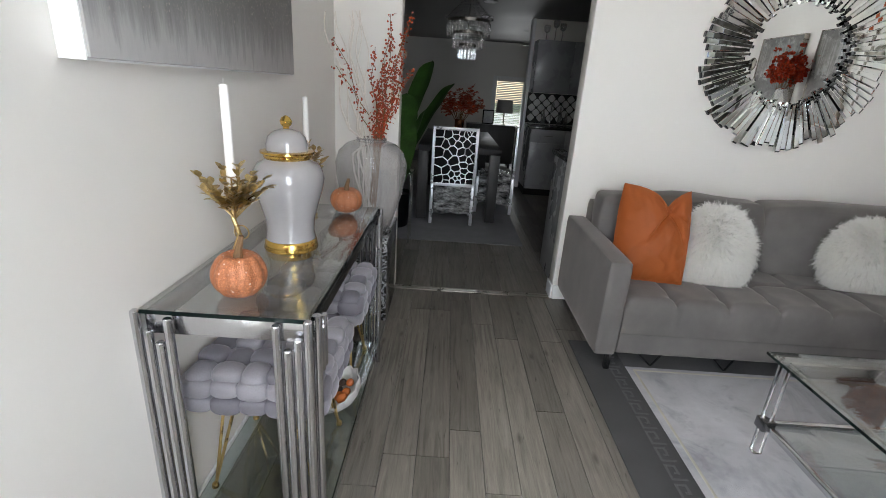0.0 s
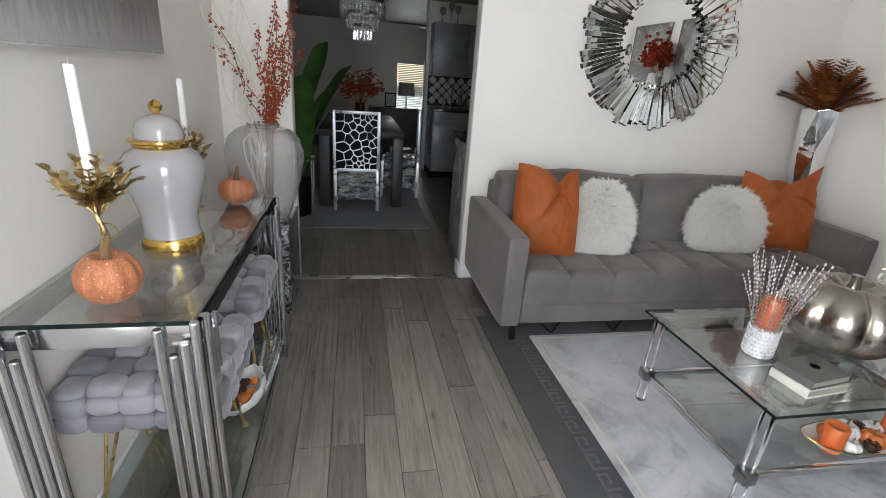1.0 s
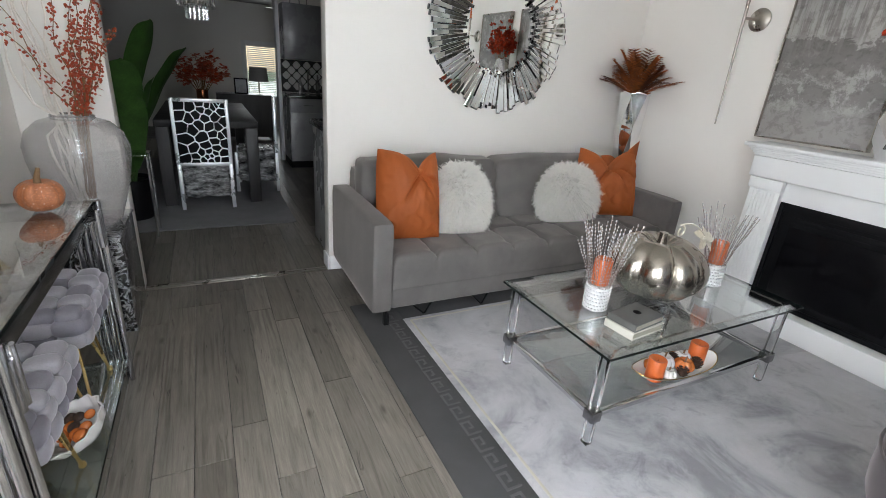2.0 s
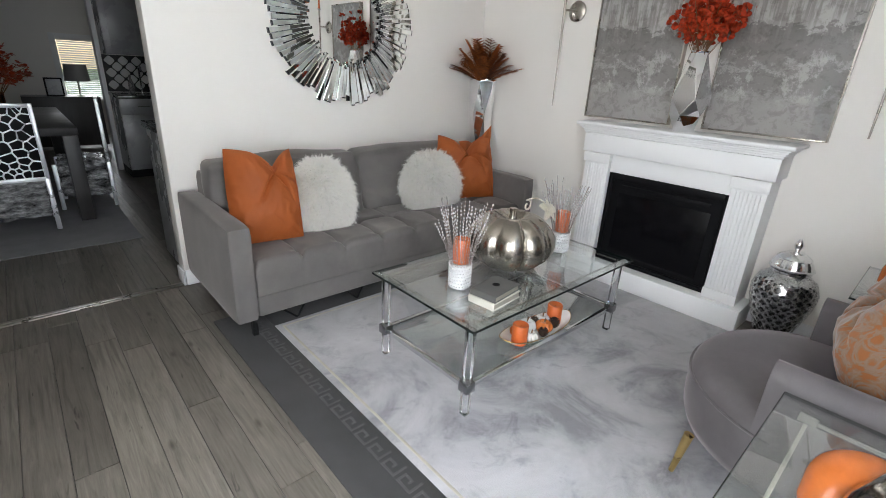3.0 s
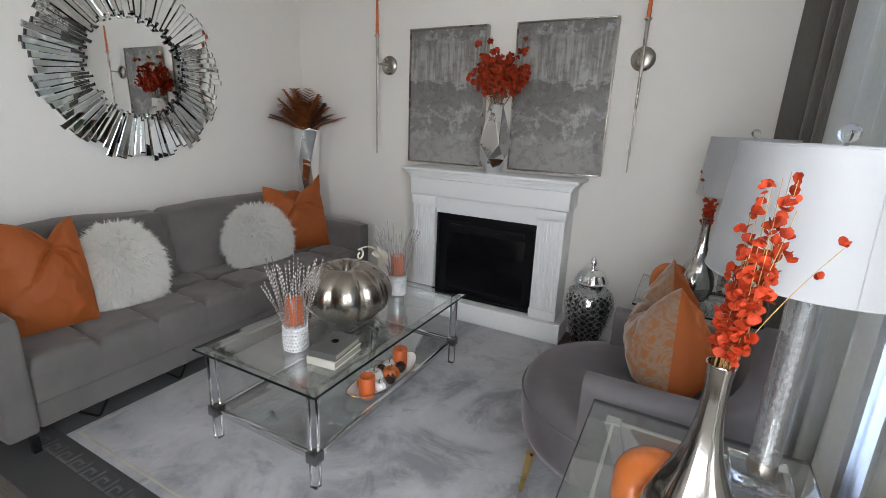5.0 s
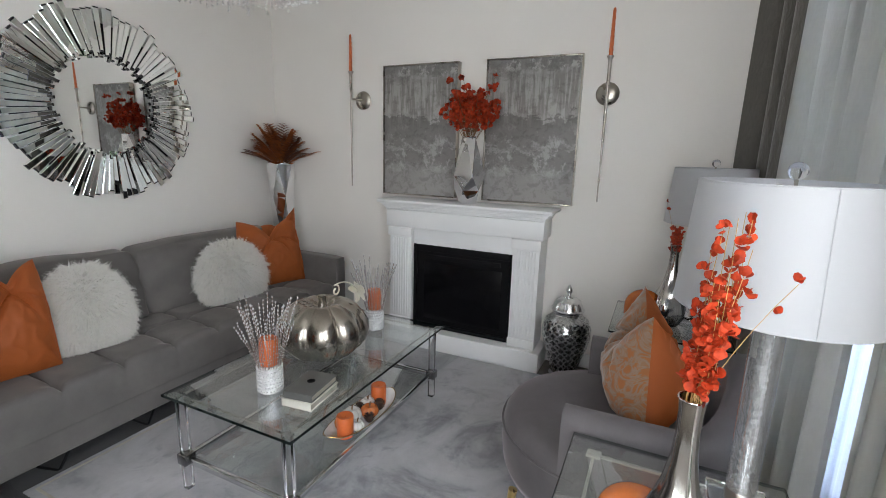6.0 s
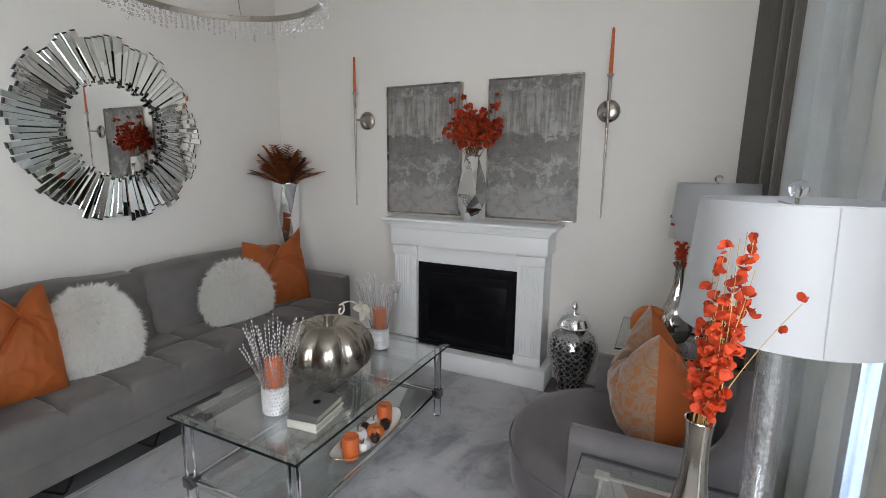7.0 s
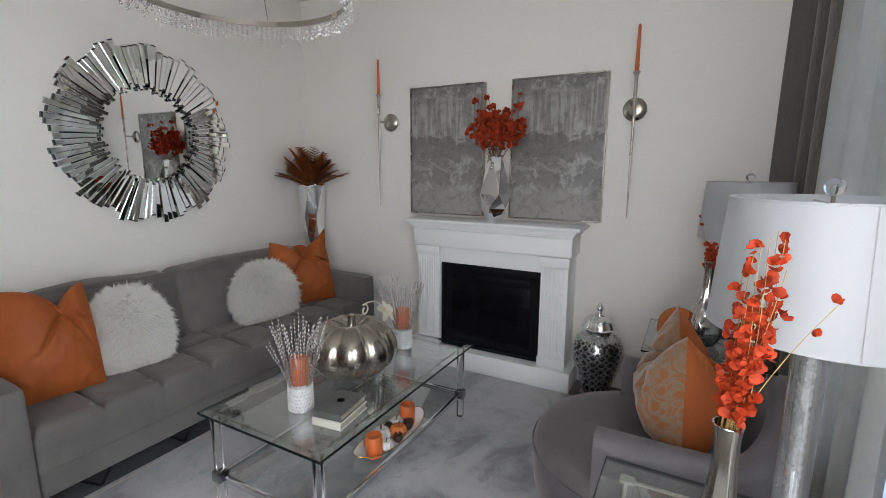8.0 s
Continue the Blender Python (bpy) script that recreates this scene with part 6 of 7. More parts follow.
def table_lamp(at):
    l = thing("table_lamp", at, "clear glass column lamp with a white drum shade and crystal finial", "lamp", "table lamps")
    f = part("acrylic_base", B((-0.065, -0.065, 0), (0.065, 0.065, 0.022), 0.003), ACRYLIC, l)
    f.visible_shadow = False
    part("foot", lathe(bmesh.new(), [(0.031, 0.0225), (0.032, 0.026), (0.032, 0.055), (0.030, 0.058), (0, 0.058)], 32), NICKEL, l)
    g = part("glass_column", lathe(bmesh.new(), [(0.033, 0.0585), (0.033, 0.498)], 40), COLUMN, l, "clear glass tube")
    g.visible_shadow = False
    part("core", lathe(bmesh.new(), [(0.015 + 0.002 * math.sin(i * 2.1), 0.0587 + i * 0.4385 / 60) for i in range(61)], 20), CRACKLE, l)
    part("cap", lathe(bmesh.new(), [(0.034, 0.4985), (0.035, 0.501), (0.035, 0.530), (0.02, 0.534), (0.0, 0.534)], 32), NICKEL, l)
    part("harp", tube(bmesh.new(), [(0, 0, 0.53), (0.0, 0, 0.80)], 0.004, 8), NICKEL, l)
    for k in range(3):
        a = 2 * math.pi * k / 3
        part("spoke", tube(bmesh.new(), [(0, 0, 0.782), (0.178 * math.cos(a), 0.178 * math.sin(a), 0.782)], 0.002, 6), NICKEL, l)
    bm, seg, rings = bmesh.new(), 72, []
    for r, z in ((0.201, 0.518), (0.180, 0.795), (0.1775, 0.795), (0.1985, 0.518)):
        rings.append([bm.verts.new((r * math.cos(2 * math.pi * k / seg), r * math.sin(2 * math.pi * k / seg), z)) for k in range(seg)])
    for a, b in zip(rings, rings[1:] + rings[:1]):
        for k in range(seg):
            bm.faces.new((a[k], a[(k + 1) % seg], b[(k + 1) % seg], b[k]))
    sh = part("shade", bm, SHADE, l, "white fabric drum shade")
    for r, z in ((0.2015, 0.520), (0.1805, 0.793)):
        part("band", tube(bmesh.new(), [(r * math.cos(a), r * math.sin(a), z) for a in [2 * math.pi * k / 48 for k in range(49)]], 0.0014, 5), SHADE, sh)
    a = math.atan2(-0.03, -0.2)
    part("seam", tube(bmesh.new(), [(0.202 * math.cos(a), 0.202 * math.sin(a), 0.520), (0.1812 * math.cos(a), 0.1812 * math.sin(a), 0.793)], 0.0012, 5), SHADE, sh)
    part("finial", ball(bmesh.new(), (0, 0, 0.818), 0.019, 3), ACRYLIC, l, "crystal ball finial").visible_shadow = False
    return l


lp = table_lamp((1.70, 0.05, ZT))
copy_thing(lp, pose(3.15, 0.075, ZT))


def bottle_vase(at, group="silver vases"):
    v = thing("bottle_vase", at, "tall silver teardrop vase with soft ribs", "vase", group)
    prof = [(0.048, 0), (0.062, 0.01), (0.082, 0.05), (0.088, 0.085), (0.080, 0.125), (0.062, 0.165), (0.044, 0.205), (0.031, 0.25), (0.023, 0.30), (0.0200, 0.35), (0.0205, 0.39), (0.0235, 0.418), (0.0215, 0.419), (0.017, 0.38), (0.0, 0.34)]
    part("body", lathe(bmesh.new(), prof, 64, shape=lambda a, z: 1 + 0.045 * math.sin(5 * a + 7 * z) * min(1, z / 0.05)), POLISHED, v, sharp=60)
    part("lip", tube(bmesh.new(), [(0.0232 * math.cos(a), 0.0232 * math.sin(a), 0.4185) for a in [2 * math.pi * k / 32 for k in range(33)]], 0.0018, 6), CHROME, v)
    part("foot", lathe(bmesh.new(), [(0.046, -0.0001), (0.050, 0.003), (0.046, 0.006)], 32), NICKEL, v)
    return v


bv = bottle_vase((1.375, 0.212, ZT))
copy_thing(bv, pose(3.02, 0.21, ZT))


def leaf_spray(at, seed, stems=17, low=0.18, high=0.335, stray=(0.02, -0.125, 0.225), drift=-0.022):
    rng = random.Random(seed)
    s = thing("red_leaf_spray", at, "orange-red round-leaved sprays in a silver vase", "dried plants", "red sprays")
    for n in range(stems):
        tall = rng.uniform(low, high)
        lean = Vector((rng.uniform(-0.02, 0.03), (drift + rng.uniform(-0.04, 0.04)) * tall / 0.3, tall)) if n else Vector(stray)
        bm, lf, pts = bmesh.new(), bmesh.new(), []
        for i in range(11):
            u = i / 10
            p = Vector((0.012 * math.cos(n), 0.012 * math.sin(n), -0.06)).lerp(lean, u) + Vector((0, 0, -0.05 * math.sin(math.pi * u) if n == 0 else 0))
            p += Vector((math.sin(3 * u + n), math.cos(2 * u + n), 0)) * 0.012 * u
            if n == 0:
                p.x, p.y = lean.x * u ** 2.4, lean.y * u ** 2.4
            pts.append(p)
            if u > 0.25 and (n or i > 8):
                for _ in range(3 if n and u < 0.75 else 1):
                    a, e = rng.uniform(0, 2 * math.pi), rng.uniform(-0.1, 1.0)
                    way = Vector((math.cos(a) * math.cos(e), math.sin(a) * math.cos(e), math.sin(e)))
                    o = Vector([rng.uniform(-0.012, 0.012) for _ in range(3)])
                    for _ in range(rng.choice((1, 2, 2, 3))):
                        round_leaf(lf, p + o, way + Vector([rng.uniform(-0.9, 0.9) for _ in range(3)]), rng.uniform(0.011, 0.019), rng)
        tube(bm, pts, 0.0009, 5, 0.0006)
        st = part("stem", bm, STRAW, s)
        part("leaves", lf, REDLEAF, st)


STRAW = surface("straw_stem", (0.55, 0.33, 0.12), 0.6, var=0.2, scale=30)
leaf_spray((1.375, 0.212, ZT + 0.419), 31)
leaf_spray((3.02, 0.21, ZT + 0.419), 33, 12, 0.04, 0.085, (0.03, 0.06, 0.20), 0.0)


def arch_ornament(at, turn, base):
    k = thing("arch_ornament", at, "glossy orange ceramic arch ornament on a glass table", "ornament", "arch ornaments")
    R, r, leg = 0.058, 0.041, 0.068
    pts = [(-R, 0, 0.026), (-R, 0, leg)] + [(-R * math.cos(a), 0, leg + R * math.sin(a)) for a in [math.pi * i / 24 for i in range(1, 24)]] + [(R, 0, leg), (R, 0, 0.026)]
    part("arch", tube(bmesh.new(), pts, r, 28), ORANGE_GLAZE, k)
    for sx in (-1, 1):
        part("foot", lathe(bmesh.new(), [(0.034, 0), (0.038, 0.004), (r, 0.018), (r, 0.0255)], 28, (sx * R, 0, 0)), base, k)
    k.matrix_basis = pose(*at, 0, 0, turn)


arch_ornament((1.435, 0.265, ZT), 72, ORANGE_GLAZE)
arch_ornament((3.03, 0.318, ZT), 82, WHITE_GLAZE)


# ---- ring chandelier ----
def ring_chandelier():
    c = thing("ring_chandelier", (1.81, 1.92, 2.07), "round chrome ring chandelier hung with crystal beads", "chandelier")
    R, rng = 0.42, random.Random(17)
    bm, rings = bmesh.new(), []
    for r, z in ((R - 0.006, 0), (R + 0.006, 0), (R + 0.006, 0.022), (R - 0.006, 0.022)):
        rings.append([bm.verts.new((r * math.cos(2 * math.pi * k / 96), r * math.sin(2 * math.pi * k / 96), z)) for k in range(96)])
    for a, b in zip(rings, rings[1:] + rings[:1]):
        for k in range(96):
            bm.faces.new((a[k], a[(k + 1) % 96], b[(k + 1) % 96], b[k]))
    part("ring", bm, NICKEL, c)
    for k in range(120):
        a = 2 * math.pi * k / 120
        bm = bmesh.new()
        z = 0.0
        for i in range(rng.choice((3, 4, 4, 5))):
            rr, o = rng.uniform(0.005, 0.0085), rng.uniform(-0.012, 0.012)
            z -= rr + 0.003
            ball(bm, ((R + o) * math.cos(a), (R + o) * math.sin(a), z), rr, 1)
            z -= rr
        part("crystal_strand", bm, CRYSTAL, c, sharp=10)
    for k in range(3):
        a = radians(35 + 120 * k)
        part("cable", tube(bmesh.new(), [(R * math.cos(a), R * math.sin(a), 0.022), (0.05 * math.cos(a), 0.05 * math.sin(a), TOP - 2.06 - 0.02)], 0.0015, 6), NICKEL, c)
    part("canopy", lathe(bmesh.new(), [(0.07, TOP - 2.06 - 0.025), (0.075, TOP - 2.06 - 0.02), (0.075, TOP - 2.06 - 0.001), (0, TOP - 2.06 - 0.001)], 32), NICKEL, c)


CRYSTAL = glass("cut_crystal", (0.97, 0.97, 0.98), 0.0, 1.55)
ring_chandelier()


# ---- dining room ----
dr = thing("dining_rug", (0, 0, 0), "flat grey dining rug under the table", "rug")
part("weave", B((-0.75, 4.345, 0.0005), (0.985, 7.3, 0.008), 0.002), DINRUG, dr)


def dining_table():
    t = thing("dining_table", (0.375, 5.95, 0.0085), "charcoal wooden dining table with thick square legs", "dining table")
    part("tabletop", B((-0.41, -0.93, 0.69), (0.41, 0.93, 0.752), 0.004), DARKWOOD, t)
    for sx in (-1, 1):
        for sy in (-1, 1):
            x, y = sx * 0.355, sy * 0.875
            part("leg", B((x - 0.05, y - 0.05, 0), (x + 0.05, y + 0.05, 0.6895), 0.004), DARKWOOD, t)


dining_table()


def cracks(w, h, count, seed, inset=0.006):
    """Irregular cells that fill a panel, each as a ring of raised ribs."""
    rng = random.Random(seed)
    seeds = [Vector((rng.uniform(0, w), rng.uniform(0, h))) for _ in range(count)]
    for _ in range(2):
        cells = [cell(s, seeds, w, h) for s in seeds]
        seeds = [sum(c, Vector((0, 0))) / len(c) for c in cells]
    return [cell(s, seeds, w, h) for s in seeds]


def cell(s, seeds, w, h):
    poly = [Vector((0, 0)), Vector((w, 0)), Vector((w, h)), Vector((0, h))]
    for o in seeds:
        if (o - s).length < 1e-6:
            continue
        mid, n, out = (o + s) / 2, (o - s), []
        for i, a in enumerate(poly):
            b = poly[(i + 1) % len(poly)]
            da, db = (a - mid).dot(n), (b - mid).dot(n)
            if da <= 0:
                out.append(a)
            if da * db < 0:
                out.append(a + (b - a) * (da / (da - db)))
        poly = out
    return poly


def dining_chair(at, turn, seed):
    c = thing("dining_chair", at, "silver dining chair with a cracked-ice back, seat wrapped in plastic", "chair", "dining chairs")
    W, z0, z1 = 0.44, 0.385, 0.945
    part("back_panel", B((-W / 2 + 0.02, 0.014, z0 + 0.02), (W / 2 - 0.02, 0.026, z1 - 0.02), 0.002), FIREFRAME, c)
    bm = bmesh.new()
    w, h = W - 0.05, z1 - z0 - 0.05
    for poly in cracks(w, h, 46, seed):
        mid = sum(poly, Vector((0, 0))) / len(poly)
        inner = []
        for v in poly:
            d = (mid - v)
            inner.append(v + d.normalized() * min(0.0056, d.length * 0.4))
        outer_v, inner_v, low = [], [], []
        for v, q in zip(poly, inner):
            outer_v.append(bm.verts.new((v.x - w / 2, 0.003, z0 + 0.025 + v.y)))
            inner_v.append(bm.verts.new((q.x - w / 2, 0.004, z0 + 0.025 + q.y)))
            low.append(bm.verts.new((q.x - w / 2, 0.0138, z0 + 0.025 + q.y)))
        n = len(poly)
        for i in range(n):
            j = (i + 1) % n
            bm.faces.new((outer_v[i], outer_v[j], inner_v[j], inner_v[i]))
            bm.faces.new((inner_v[i], inner_v[j], low[j], low[i]))
    part("crackle_ribs", bm, SILVERPAINT, c, "silver cracked-ice tracery")
    for lo, hi, n in (((-W / 2, 0, 0.40), (-W / 2 + 0.024, 0.03, z1), "back_post"), ((W / 2 - 0.024, 0, 0.40), (W / 2, 0.03, z1), "back_post"), ((-W / 2 + 0.024, 0, z1 - 0.024), (W / 2 - 0.024, 0.03, z1), "top_rail"), ((-W / 2 + 0.024, 0, z0), (W / 2 - 0.024, 0.03, z0 + 0.024), "lower_rail")):
        part(n, B(lo, hi, 0.003), SILVERPAINT, c)
    for x in (-W / 2 + 0.018, W / 2 - 0.018):
        for y in (0.015, 0.40):
            part("leg", B((x - 0.016, y - 0.016, 0), (x + 0.016, y + 0.016, 0.398), 0.003), SILVERPAINT, c)
    wrap = soft_block((-W / 2 + 0.036, 0.034, 0.10), (W / 2 - 0.036, 0.38, 0.43), 0.02, 0.0, 22, lambda p, q: p + Vector([noise.noise(Vector((q.x * 3, q.y * 3 + k, q.z * 7 + seed))) * 0.018 for k in (0, 9, 5)]))
    part("wrapped_seat", wrap, PLASTIC, c, "crinkled clear plastic wrap over the seat", sharp=25)
    c.matrix_basis = pose(*at, 0, 0, turn)
    return c


dining_chair((0.325, 4.875, 0.0085), 0, 3)
dining_chair((1.02, 5.62, 0.0085), 84, 5)

cv = thing("copper_vase", (0.36, 5.55, 0.761), "round copper vase on the dining table", "vase")
part("body", lathe(bmesh.new(), [(0.045, 0), (0.05, 0.01), (0.05, 0.22), (0.046, 0.225), (0.042, 0.21), (0, 0.20)], 32), COPPER, cv)


def table_flowers(at, seed):
    rng = random.Random(seed)
    q = thing("dining_bouquet", at, "deep red and orange flower arrangement on the dining table", "flowers")
    st, fl = bmesh.new(), bmesh.new()
    for _ in range(34):
        a, u = rng.uniform(0, 2 * math.pi), math.sqrt(rng.random())
        tip = Vector((0.28 * u * math.cos(a), 0.28 * u * math.sin(a), 0.36 * (1 - 0.6 * u * u) * rng.uniform(0.7, 1)))
        tube(st, [(0, 0, -0.08), tip * 0.5 + Vector((0, 0, 0.03)), tip], 0.002, 5)
        for _ in range(7):
            petals(fl, rng, tip * rng.uniform(0.5, 1.05) + Vector([rng.uniform(-0.03, 0.03) for _ in range(3)]), 5, 0.032)
    tagged(part("stem_bundle", st, STALK, q), kind="stuff")
    tagged(part("blossom_head", fl, BERRY, q), kind="stuff")


table_flowers((0.36, 5.55, 0.985), 6)


def tiered_chandelier():
    c = thing("tiered_chandelier", (0.385, 5.6, 1.93), "tiered crystal chandelier over the dining table", "chandelier")
    for r, z, n, ln in ((0.215, 0.0, 34, 0.14), (0.150, -0.11, 24, 0.13), (0.085, -0.22, 14, 0.12)):
        part("hoop", lathe(bmesh.new(), [(r - 0.004, z), (r + 0.004, z), (r + 0.004, z + 0.028), (r - 0.004, z + 0.028)], 40), NICKEL, c)
        for k in range(n):
            a = 2 * math.pi * k / n
            x, y = r * math.cos(a), r * math.sin(a)
            part("crystal_bar", box(bmesh.new(), (x - 0.009, y - 0.009, z - ln), (x + 0.009, y + 0.009, z - 0.006), 0.003, 1), CRYSTAL, c)
    for k in range(28):
        a = 2 * math.pi * k / 28
        bm = bmesh.new()
        for i in range(9):
            u = i / 8
            r = 0.21 * (1 - u) ** 1.3 + 0.03
            ball(bm, (r * math.cos(a), r * math.sin(a), 0.04 + u * 0.23), 0.008, 1)
        tagged(part("bead_strand", bm, CRYSTAL, c), kind="stuff")
    part("stem", tube(bmesh.new(), [(0, 0, -0.1), (0, 0, DTOP - 1.93 - 0.001)], 0.006, 8), NICKEL, c)


tiered_chandelier()


def banana_plant(at):
    rng = random.Random(2)
    b = thing("banana_plant", at, "tall broad-leaved banana plant in a dark pot", "plant")
    part("pot", lathe(bmesh.new(), [(0.12, 0), (0.13, 0.01), (0.165, 0.32), (0.16, 0.33), (0.145, 0.30), (0, 0.29)], 32), FIREFRAME, b)
    part("soil", lathe(bmesh.new(), [(0.146, 0.292), (0.0, 0.298)], 24), SOIL, b)
    leaves = ((-35, 0.42, 0.98, 0.24), (-75, 0.50, 0.55, 0.26), (25, 0.62, 0.72, 0.24), (-10, 0.30, 0.35, 0.22), (-60, 0.36, 0.15, 0.2), (170, 0.5, 0.85, 0.24), (120, 0.55, 0.55, 0.2))
    for turn, out, z, wd in leaves:
        a = radians(turn)
        d = Vector((math.cos(a), math.sin(a), 0))
        foot, knee = Vector((0.03 * math.cos(a * 3), 0.03 * math.sin(a * 3), 0.29)), d * out * 0.28 + Vector((0, 0, 0.30 + z * 0.62))
        stalk = part("stalk", tube(bmesh.new(), [foot, foot.lerp(knee, 0.6), knee], 0.014, 8, 0.008), LEAFGREEN, b)
        bm, n, rows = bmesh.new(), 12, []
        side = Vector((-d.y, d.x, 0))
        for i in range(n + 1):
            u = i / n
            p = knee + d * out * 0.6 * u + Vector((0, 0, 0.80 * u - 0.22 * u * u))
            w = wd * 0.5 * math.sin(math.pi * min(0.99, 0.05 + 0.95 * u)) ** 0.6
            rows.append([bm.verts.new(p + side * w * s + Vector((0, 0, abs(s) * w * 0.35 + 0.008 * math.sin(14 * u + s * 3)))) for s in (-1, -0.5, 0, 0.5, 1)])
        for r0, r1 in zip(rows, rows[1:]):
            for k in range(4):
                bm.faces.new((r0[k], r0[k + 1], r1[k + 1], r1[k]))
        part("leaf", bm, LEAFGREEN, stalk, sharp=90)


banana_plant((-0.22, 4.75, 0.0085))

ps = thing("plant_stand", (-0.08, 4.32, 0.0), "slim chrome stand with a glass top by the opening", "stand")
for x in (-0.13, 0.045):
    for y in (-0.09, 0.09):
        part("leg", tube(bmesh.new(), [(x, y, 0), (x, y, 0.60)], 0.009, 10), CHROME, ps)
part("top", B((-0.145, -0.105, 0.601), (0.06, 0.105, 0.612), 0.002), GLASS, ps)


for x, y in ((0.62, 6.1), (0.66, 7.2)):
    dl = thing("ceiling_downlight", (x, y, DTOP - 0.001), "small round recessed ceiling light, unlit", "ceiling light", "dining ceiling lights")
    part("trim_ring", lathe(bmesh.new(), [(0.055, 0), (0.075, -0.002), (0.075, -0.008), (0.055, -0.006)], 28), TRIM, dl)
    part("lens", lathe(bmesh.new(), [(0.054, -0.001), (0.054, -0.004), (0.0, -0.005)], 24), FIREFRAME, dl)


# ---- kitchen ----
def base_unit(at, w, n):
    c = thing("kitchen_base_unit", at, "grey lacquered kitchen base unit", "cabinet", "kitchen base units")
    part("body", B((0, 0.02, 0.09), (w, 0.56, 0.87)), CABGREY, c)
    part("kickboard", B((0, 0.05, 0), (w, 0.54, 0.089)), FIREFRAME, c)
    dr_ = part("drawer_front", B((0.004, 0, 0.70), (w - 0.004, 0.019, 0.866), 0.003), CABGREY, c)
    part("handle", tube(bmesh.new(), [(w / 2 - 0.06, -0.018, 0.79), (w / 2 + 0.06, -0.018, 0.79)], 0.005, 8), CHROME, dr_)
    d = part("door", B((0.004, 0, 0.095), (w - 0.004, 0.019, 0.696), 0.003), CABGREY, c)
    part("handle", tube(bmesh.new(), [(w - 0.06, -0.018, 0.55), (w - 0.06, -0.018, 0.66)], 0.005, 8), CHROME, d)


for k in range(3):
    base_unit((1.31 + 0.45 * k, 6.55, 0.0), 0.448, k)
wt = thing("worktop", (1.30, 6.52, 0.871), "polished black granite kitchen worktop", "worktop")
part("slab", B((0, 0, 0), (1.36, 0.598, 0.035), 0.003), COUNTER, wt)


def wall_unit(at, w, tall):
    c = thing("kitchen_wall_unit", at, "glossy grey kitchen wall cabinet", "cabinet", "kitchen wall units")
    part("body", B((0, 0.02, 0), (w, 0.34, tall)), CABGREY, c)
    d = part("door", B((0.003, 0, 0.003), (w - 0.003, 0.0195, tall - 0.003), 0.003), CABGREY, c)
    part("panel", B((0.06, -0.004, 0.06), (w - 0.06, -0.0005, tall - 0.06), 0.002), CABGREY, d)


wall_unit((1.31, 6.778, 1.315), 0.46, 0.63)
wall_unit((1.775, 6.778, 1.315), 0.46, 0.63)

for x, dz in ((1.42, 0.0), (1.53, 0.06), (1.62, 0.03)):
    g = thing("glass_goblet", (x, 6.92, 1.946), "clear stemmed glass candle goblet on top of a cabinet", "goblet", "cabinet-top goblets")
    part("bowl", lathe(bmesh.new(), [(0.008, 0.09 + dz), (0.035, 0.11 + dz), (0.042, 0.15 + dz), (0.038, 0.18 + dz)], 20), SMOKE, g)
    part("stem", lathe(bmesh.new(), [(0.03, 0), (0.03, 0.004), (0.006, 0.01), (0.005, 0.09 + dz)], 16), SMOKE, g)

fc = thing("kitchen_tap", (1.62, 6.98, 0.907), "curved chrome kitchen tap on black granite", "tap")
part("spout", tube(bmesh.new(), [(0, 0, 0), (0, 0, 0.22), (0, -0.03, 0.28), (0, -0.09, 0.29), (0, -0.13, 0.24)], 0.011, 10), CHROME, fc)
for x, h in ((1.50, 0.2), (1.72, 0.24), (1.80, 0.17)):
    bt = thing("bottle", (x, 6.86, 0.907), "small glass bottle on the kitchen worktop", "bottle", "worktop bottles")
    part("body", lathe(bmesh.new(), [(0.026, 0), (0.028, 0.004), (0.028, h * 0.6), (0.012, h * 0.78), (0.011, h), (0, h)], 20), SMOKE, bt)

isl = thing("kitchen_island", (1.07, 3.42, 0.0), "grey panelled kitchen peninsula with a black worktop", "kitchen island")
part("end_panel", B((0, 0, 0), (0.02, 0.56, 0.88), 0.002), CABGREY, isl)
part("body", B((0.0205, 0.002, 0.0), (1.4, 0.558, 0.88)), CABGREY, isl)
part("worktop", B((-0.02, -0.005, 0.8805), (1.42, 0.585, 0.915), 0.003), COUNTER, isl)

# patterned splashback: white lantern tiles in black grout
sp = structure("wall_splashback", B((1.305, 7.112, 0.91), (2.3, 7.119, 1.31)), BLACK, "white lantern-tile splashback with black grout", "splashback")
TILE = surface("white_tile_glaze", (0.72, 0.71, 0.70), 0.15, var=0.05, scale=10, bump=0.02, coat=0.4)
tb_, ring0, ring1, m = bmesh.new(), [], [], 24
for k in range(m):
    a = 2 * math.pi * k / m
    q = 0.048 * (abs(math.cos(a)) ** 1.6 + abs(math.sin(a)) ** 1.6) ** (-1 / 1.6) * (1 + 0.05 * math.cos(4 * a))
    ring0.append(tb_.verts.new((q * math.cos(a), 0, q * math.sin(a))))
    ring1.append(tb_.verts.new((q * 0.93 * math.cos(a), -0.005, q * 0.93 * math.sin(a))))
for k in range(m):
    tb_.faces.new((ring0[k], ring0[(k + 1) % m], ring1[(k + 1) % m], ring1[k]))
tb_.faces.new(ring1)
tb_.faces.new(ring0[::-1])
tile = part("tile", tb_, TILE, sp)
tile.location = (1.37, 7.111, 0.985)
pitch = 0.132
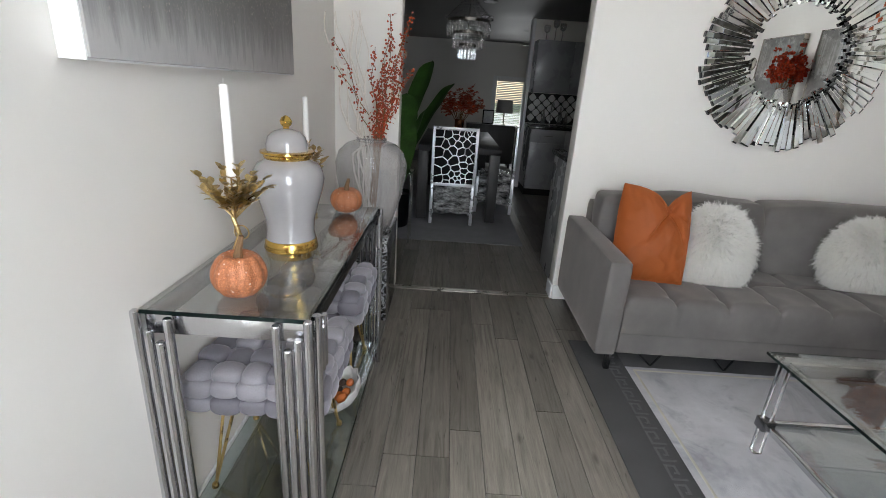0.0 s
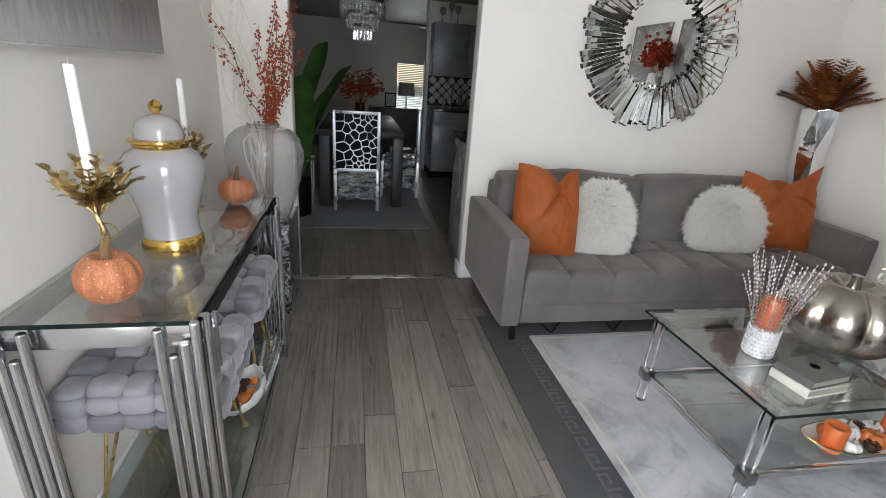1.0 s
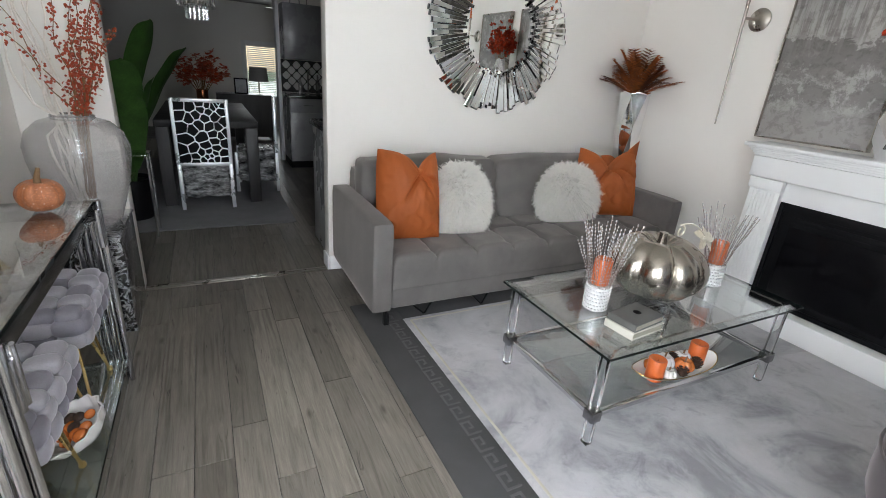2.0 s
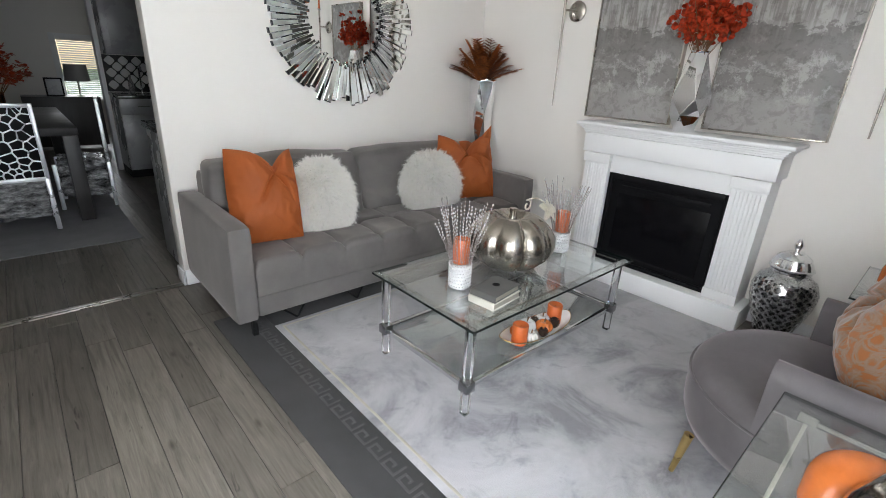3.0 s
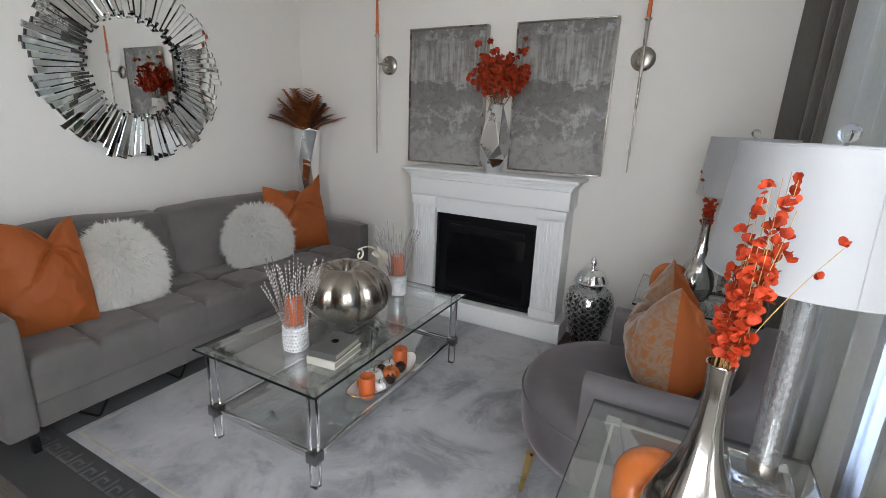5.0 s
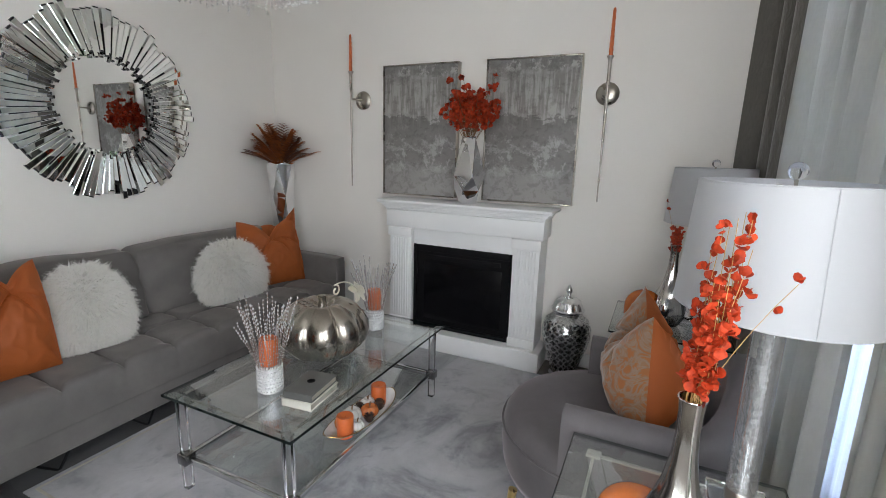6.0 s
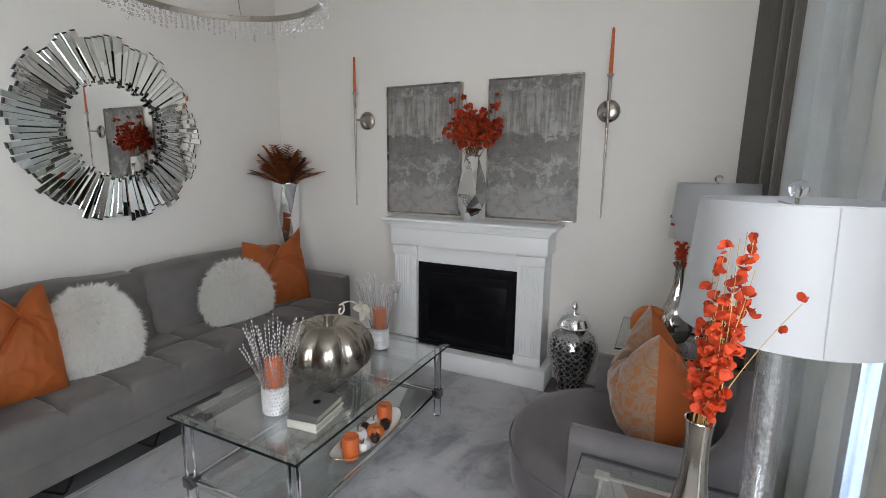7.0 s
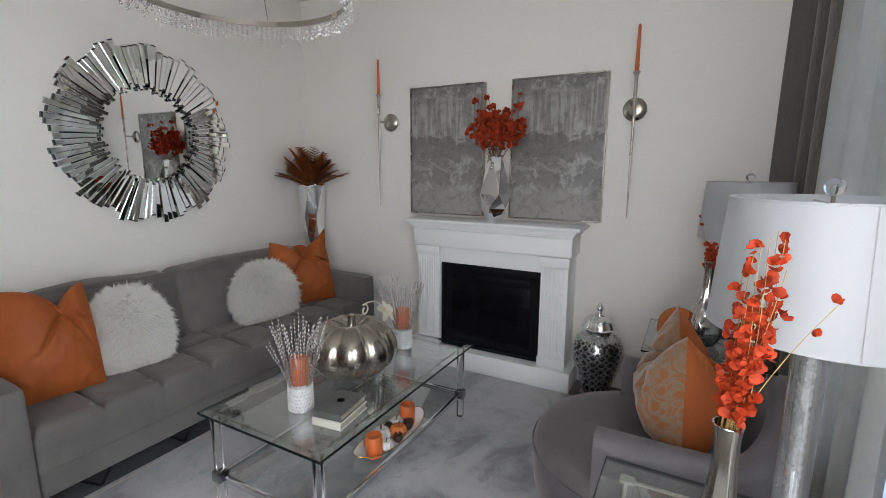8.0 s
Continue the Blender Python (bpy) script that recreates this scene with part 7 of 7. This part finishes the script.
for i in range(15):
    for j in range(6):
        x, z = 1.37 + i * pitch / 2, 0.985 + (j * pitch if i % 2 == 0 else j * pitch + pitch / 2)
        if (i, j) != (0, 0) and z < 1.27:
            o = new("tile", tile.data)
            o.parent, o.location = sp, (x, 7.111, z - (pitch if i % 2 and j == 5 else 0))

# blind in the far window
bl = thing("window_blind", (1.445, FAR - 0.03, 0.62), "white slatted blind drawn over a bright window", "blind")
for k in range(26):
    o = part("slat", B((-0.27, -0.012, k * 0.034), (0.27, 0.012, k * 0.034 + 0.003)), TRIM, bl)
    o.data.transform(Matrix.Translation((0, 0, k * 0.034)) @ Matrix.Rotation(radians(58), 4, "X") @ Matrix.Translation((0, 0, -k * 0.034)))
part("head_rail", B((-0.275, -0.02, 0.87), (0.275, 0.02, 0.90), 0.003), TRIM, bl)
fr = thing("window_3", (1.445, FAR - 0.002, 0.62), "small bright window in the far wall", "window", kind="structure")
for lo, hi in (((-0.36, -0.02, -0.07), (-0.277, 0, 0.97)), ((0.277, -0.02, -0.07), (0.36, 0, 0.97)), ((-0.277, -0.02, 0.895), (0.277, 0, 0.97)), ((-0.277, -0.02, -0.07), (0.277, 0, -0.002))):
    part("window_frame", B(lo, hi, 0.003), TRIM, fr)

fan = thing("ceiling_fan", (1.9, 9.0, DTOP - 0.001), "dark ceiling fan at rest", "fan")
part("motor", lathe(bmesh.new(), [(0.02, 0), (0.02, -0.12), (0.09, -0.14), (0.09, -0.20), (0.0, -0.21)], 24), FIREFRAME, fan)
for k in range(4):
    a = radians(20 + 90 * k)
    bm = box(bmesh.new(), (0.09, -0.06, -0.18), (0.56, 0.06, -0.17), 0.003)
    bmesh.ops.rotate(bm, cent=(0, 0, 0), matrix=Matrix.Rotation(a, 3, "Z"), verts=bm.verts)
    part("blade", bm, DARKWOOD, fan)

cab = thing("sideboard", (1.05, 8.9, 0.0), "dark low sideboard by the far window", "sideboard")
part("body", B((-0.5, -0.2, 0.08), (0.35, 0.2, 0.74), 0.004), DARKWOOD, cab)
for x in (-0.45, 0.30):
    for y in (-0.16, 0.16):
        part("leg", B((x - 0.02, y - 0.02, 0), (x + 0.02, y + 0.02, 0.0795)), DARKWOOD, cab)
sl = thing("sideboard_lamp", (1.2, 8.9, 0.741), "small grey-shaded lamp on the far sideboard", "lamp")
part("stem", lathe(bmesh.new(), [(0.05, 0), (0.05, 0.01), (0.012, 0.02), (0.012, 0.22)], 20), NICKEL, sl)
part("shade", lathe(bmesh.new(), [(0.15, 0.20), (0.13, 0.42)], 28), DIMGREY, sl)

fr2 = thing("tabletop_frame", (0.92, 8.82, 0.741), "small dark picture frame standing on the sideboard", "picture frame")
part("frame", B((-0.10, -0.012, 0), (0.10, 0.012, 0.24), 0.004), FIREFRAME, fr2)
part("picture", B((-0.08, -0.0145, 0.02), (0.08, -0.0125, 0.22)), CABGREY, fr2)

# ---- outside, seen in reflections ----
rng = random.Random(40)
hb = bmesh.new()
for _ in range(5200):
    x, z = rng.uniform(-5, 9), rng.uniform(-0.15, 1.9)
    y = -4.2 - 0.35 * math.sin(x * 1.7) + rng.uniform(-0.3, 0.3) - 0.15 * z
    s = rng.uniform(0.06, 0.14)
    blade(hb, (x, y, z + 0.15 * math.sin(x * 2.3)), [rng.uniform(-1, 1) for _ in range(3)], s, s * 0.6, 0.2, 2)
tagged(part("hedge", hb, HEDGE), "leafy green garden hedge outside the window", "hedge", kind="stuff")

# ---- floor planks ----
PW, rng, cache = 0.125, random.Random(23), {}


def plank_mesh(length):
    key = round(length, 2)
    if key not in cache:
        bm = box(bmesh.new(), (0.0011, 0.0011, -0.0115), (PW - 0.0011, key - 0.0011, 0), 0.0006, 1)
        me = bpy.data.meshes.new("plank")
        bm.to_mesh(me)
        bm.free()
        me.materials.append(FLOOR)
        cache[key] = me
    return cache[key]


def lay(x0, x1, y0, y1, z=0.0):
    col, x = 0, x0
    while x < x1 - 0.001:
        y, first = y0, rng.choice((0.45, 0.6, 0.75, 0.9, 1.05, 1.2))
        while y < y1 - 0.01:
            ln = min(first, y1 - y)
            if y1 - (y + ln) < 0.12:
                ln = y1 - y
            o = new("plank", plank_mesh(ln))
            o.parent, o.location = floor, (x, y, z)
            y, first = y + ln, 1.2
        x, col = x + PW, col + 1


lay(XL + 0.022 - 0.125, XW, YS, YW + 0.005)
lay(-0.95 + 0.022, 2.6, YW + 0.035, 9.0)
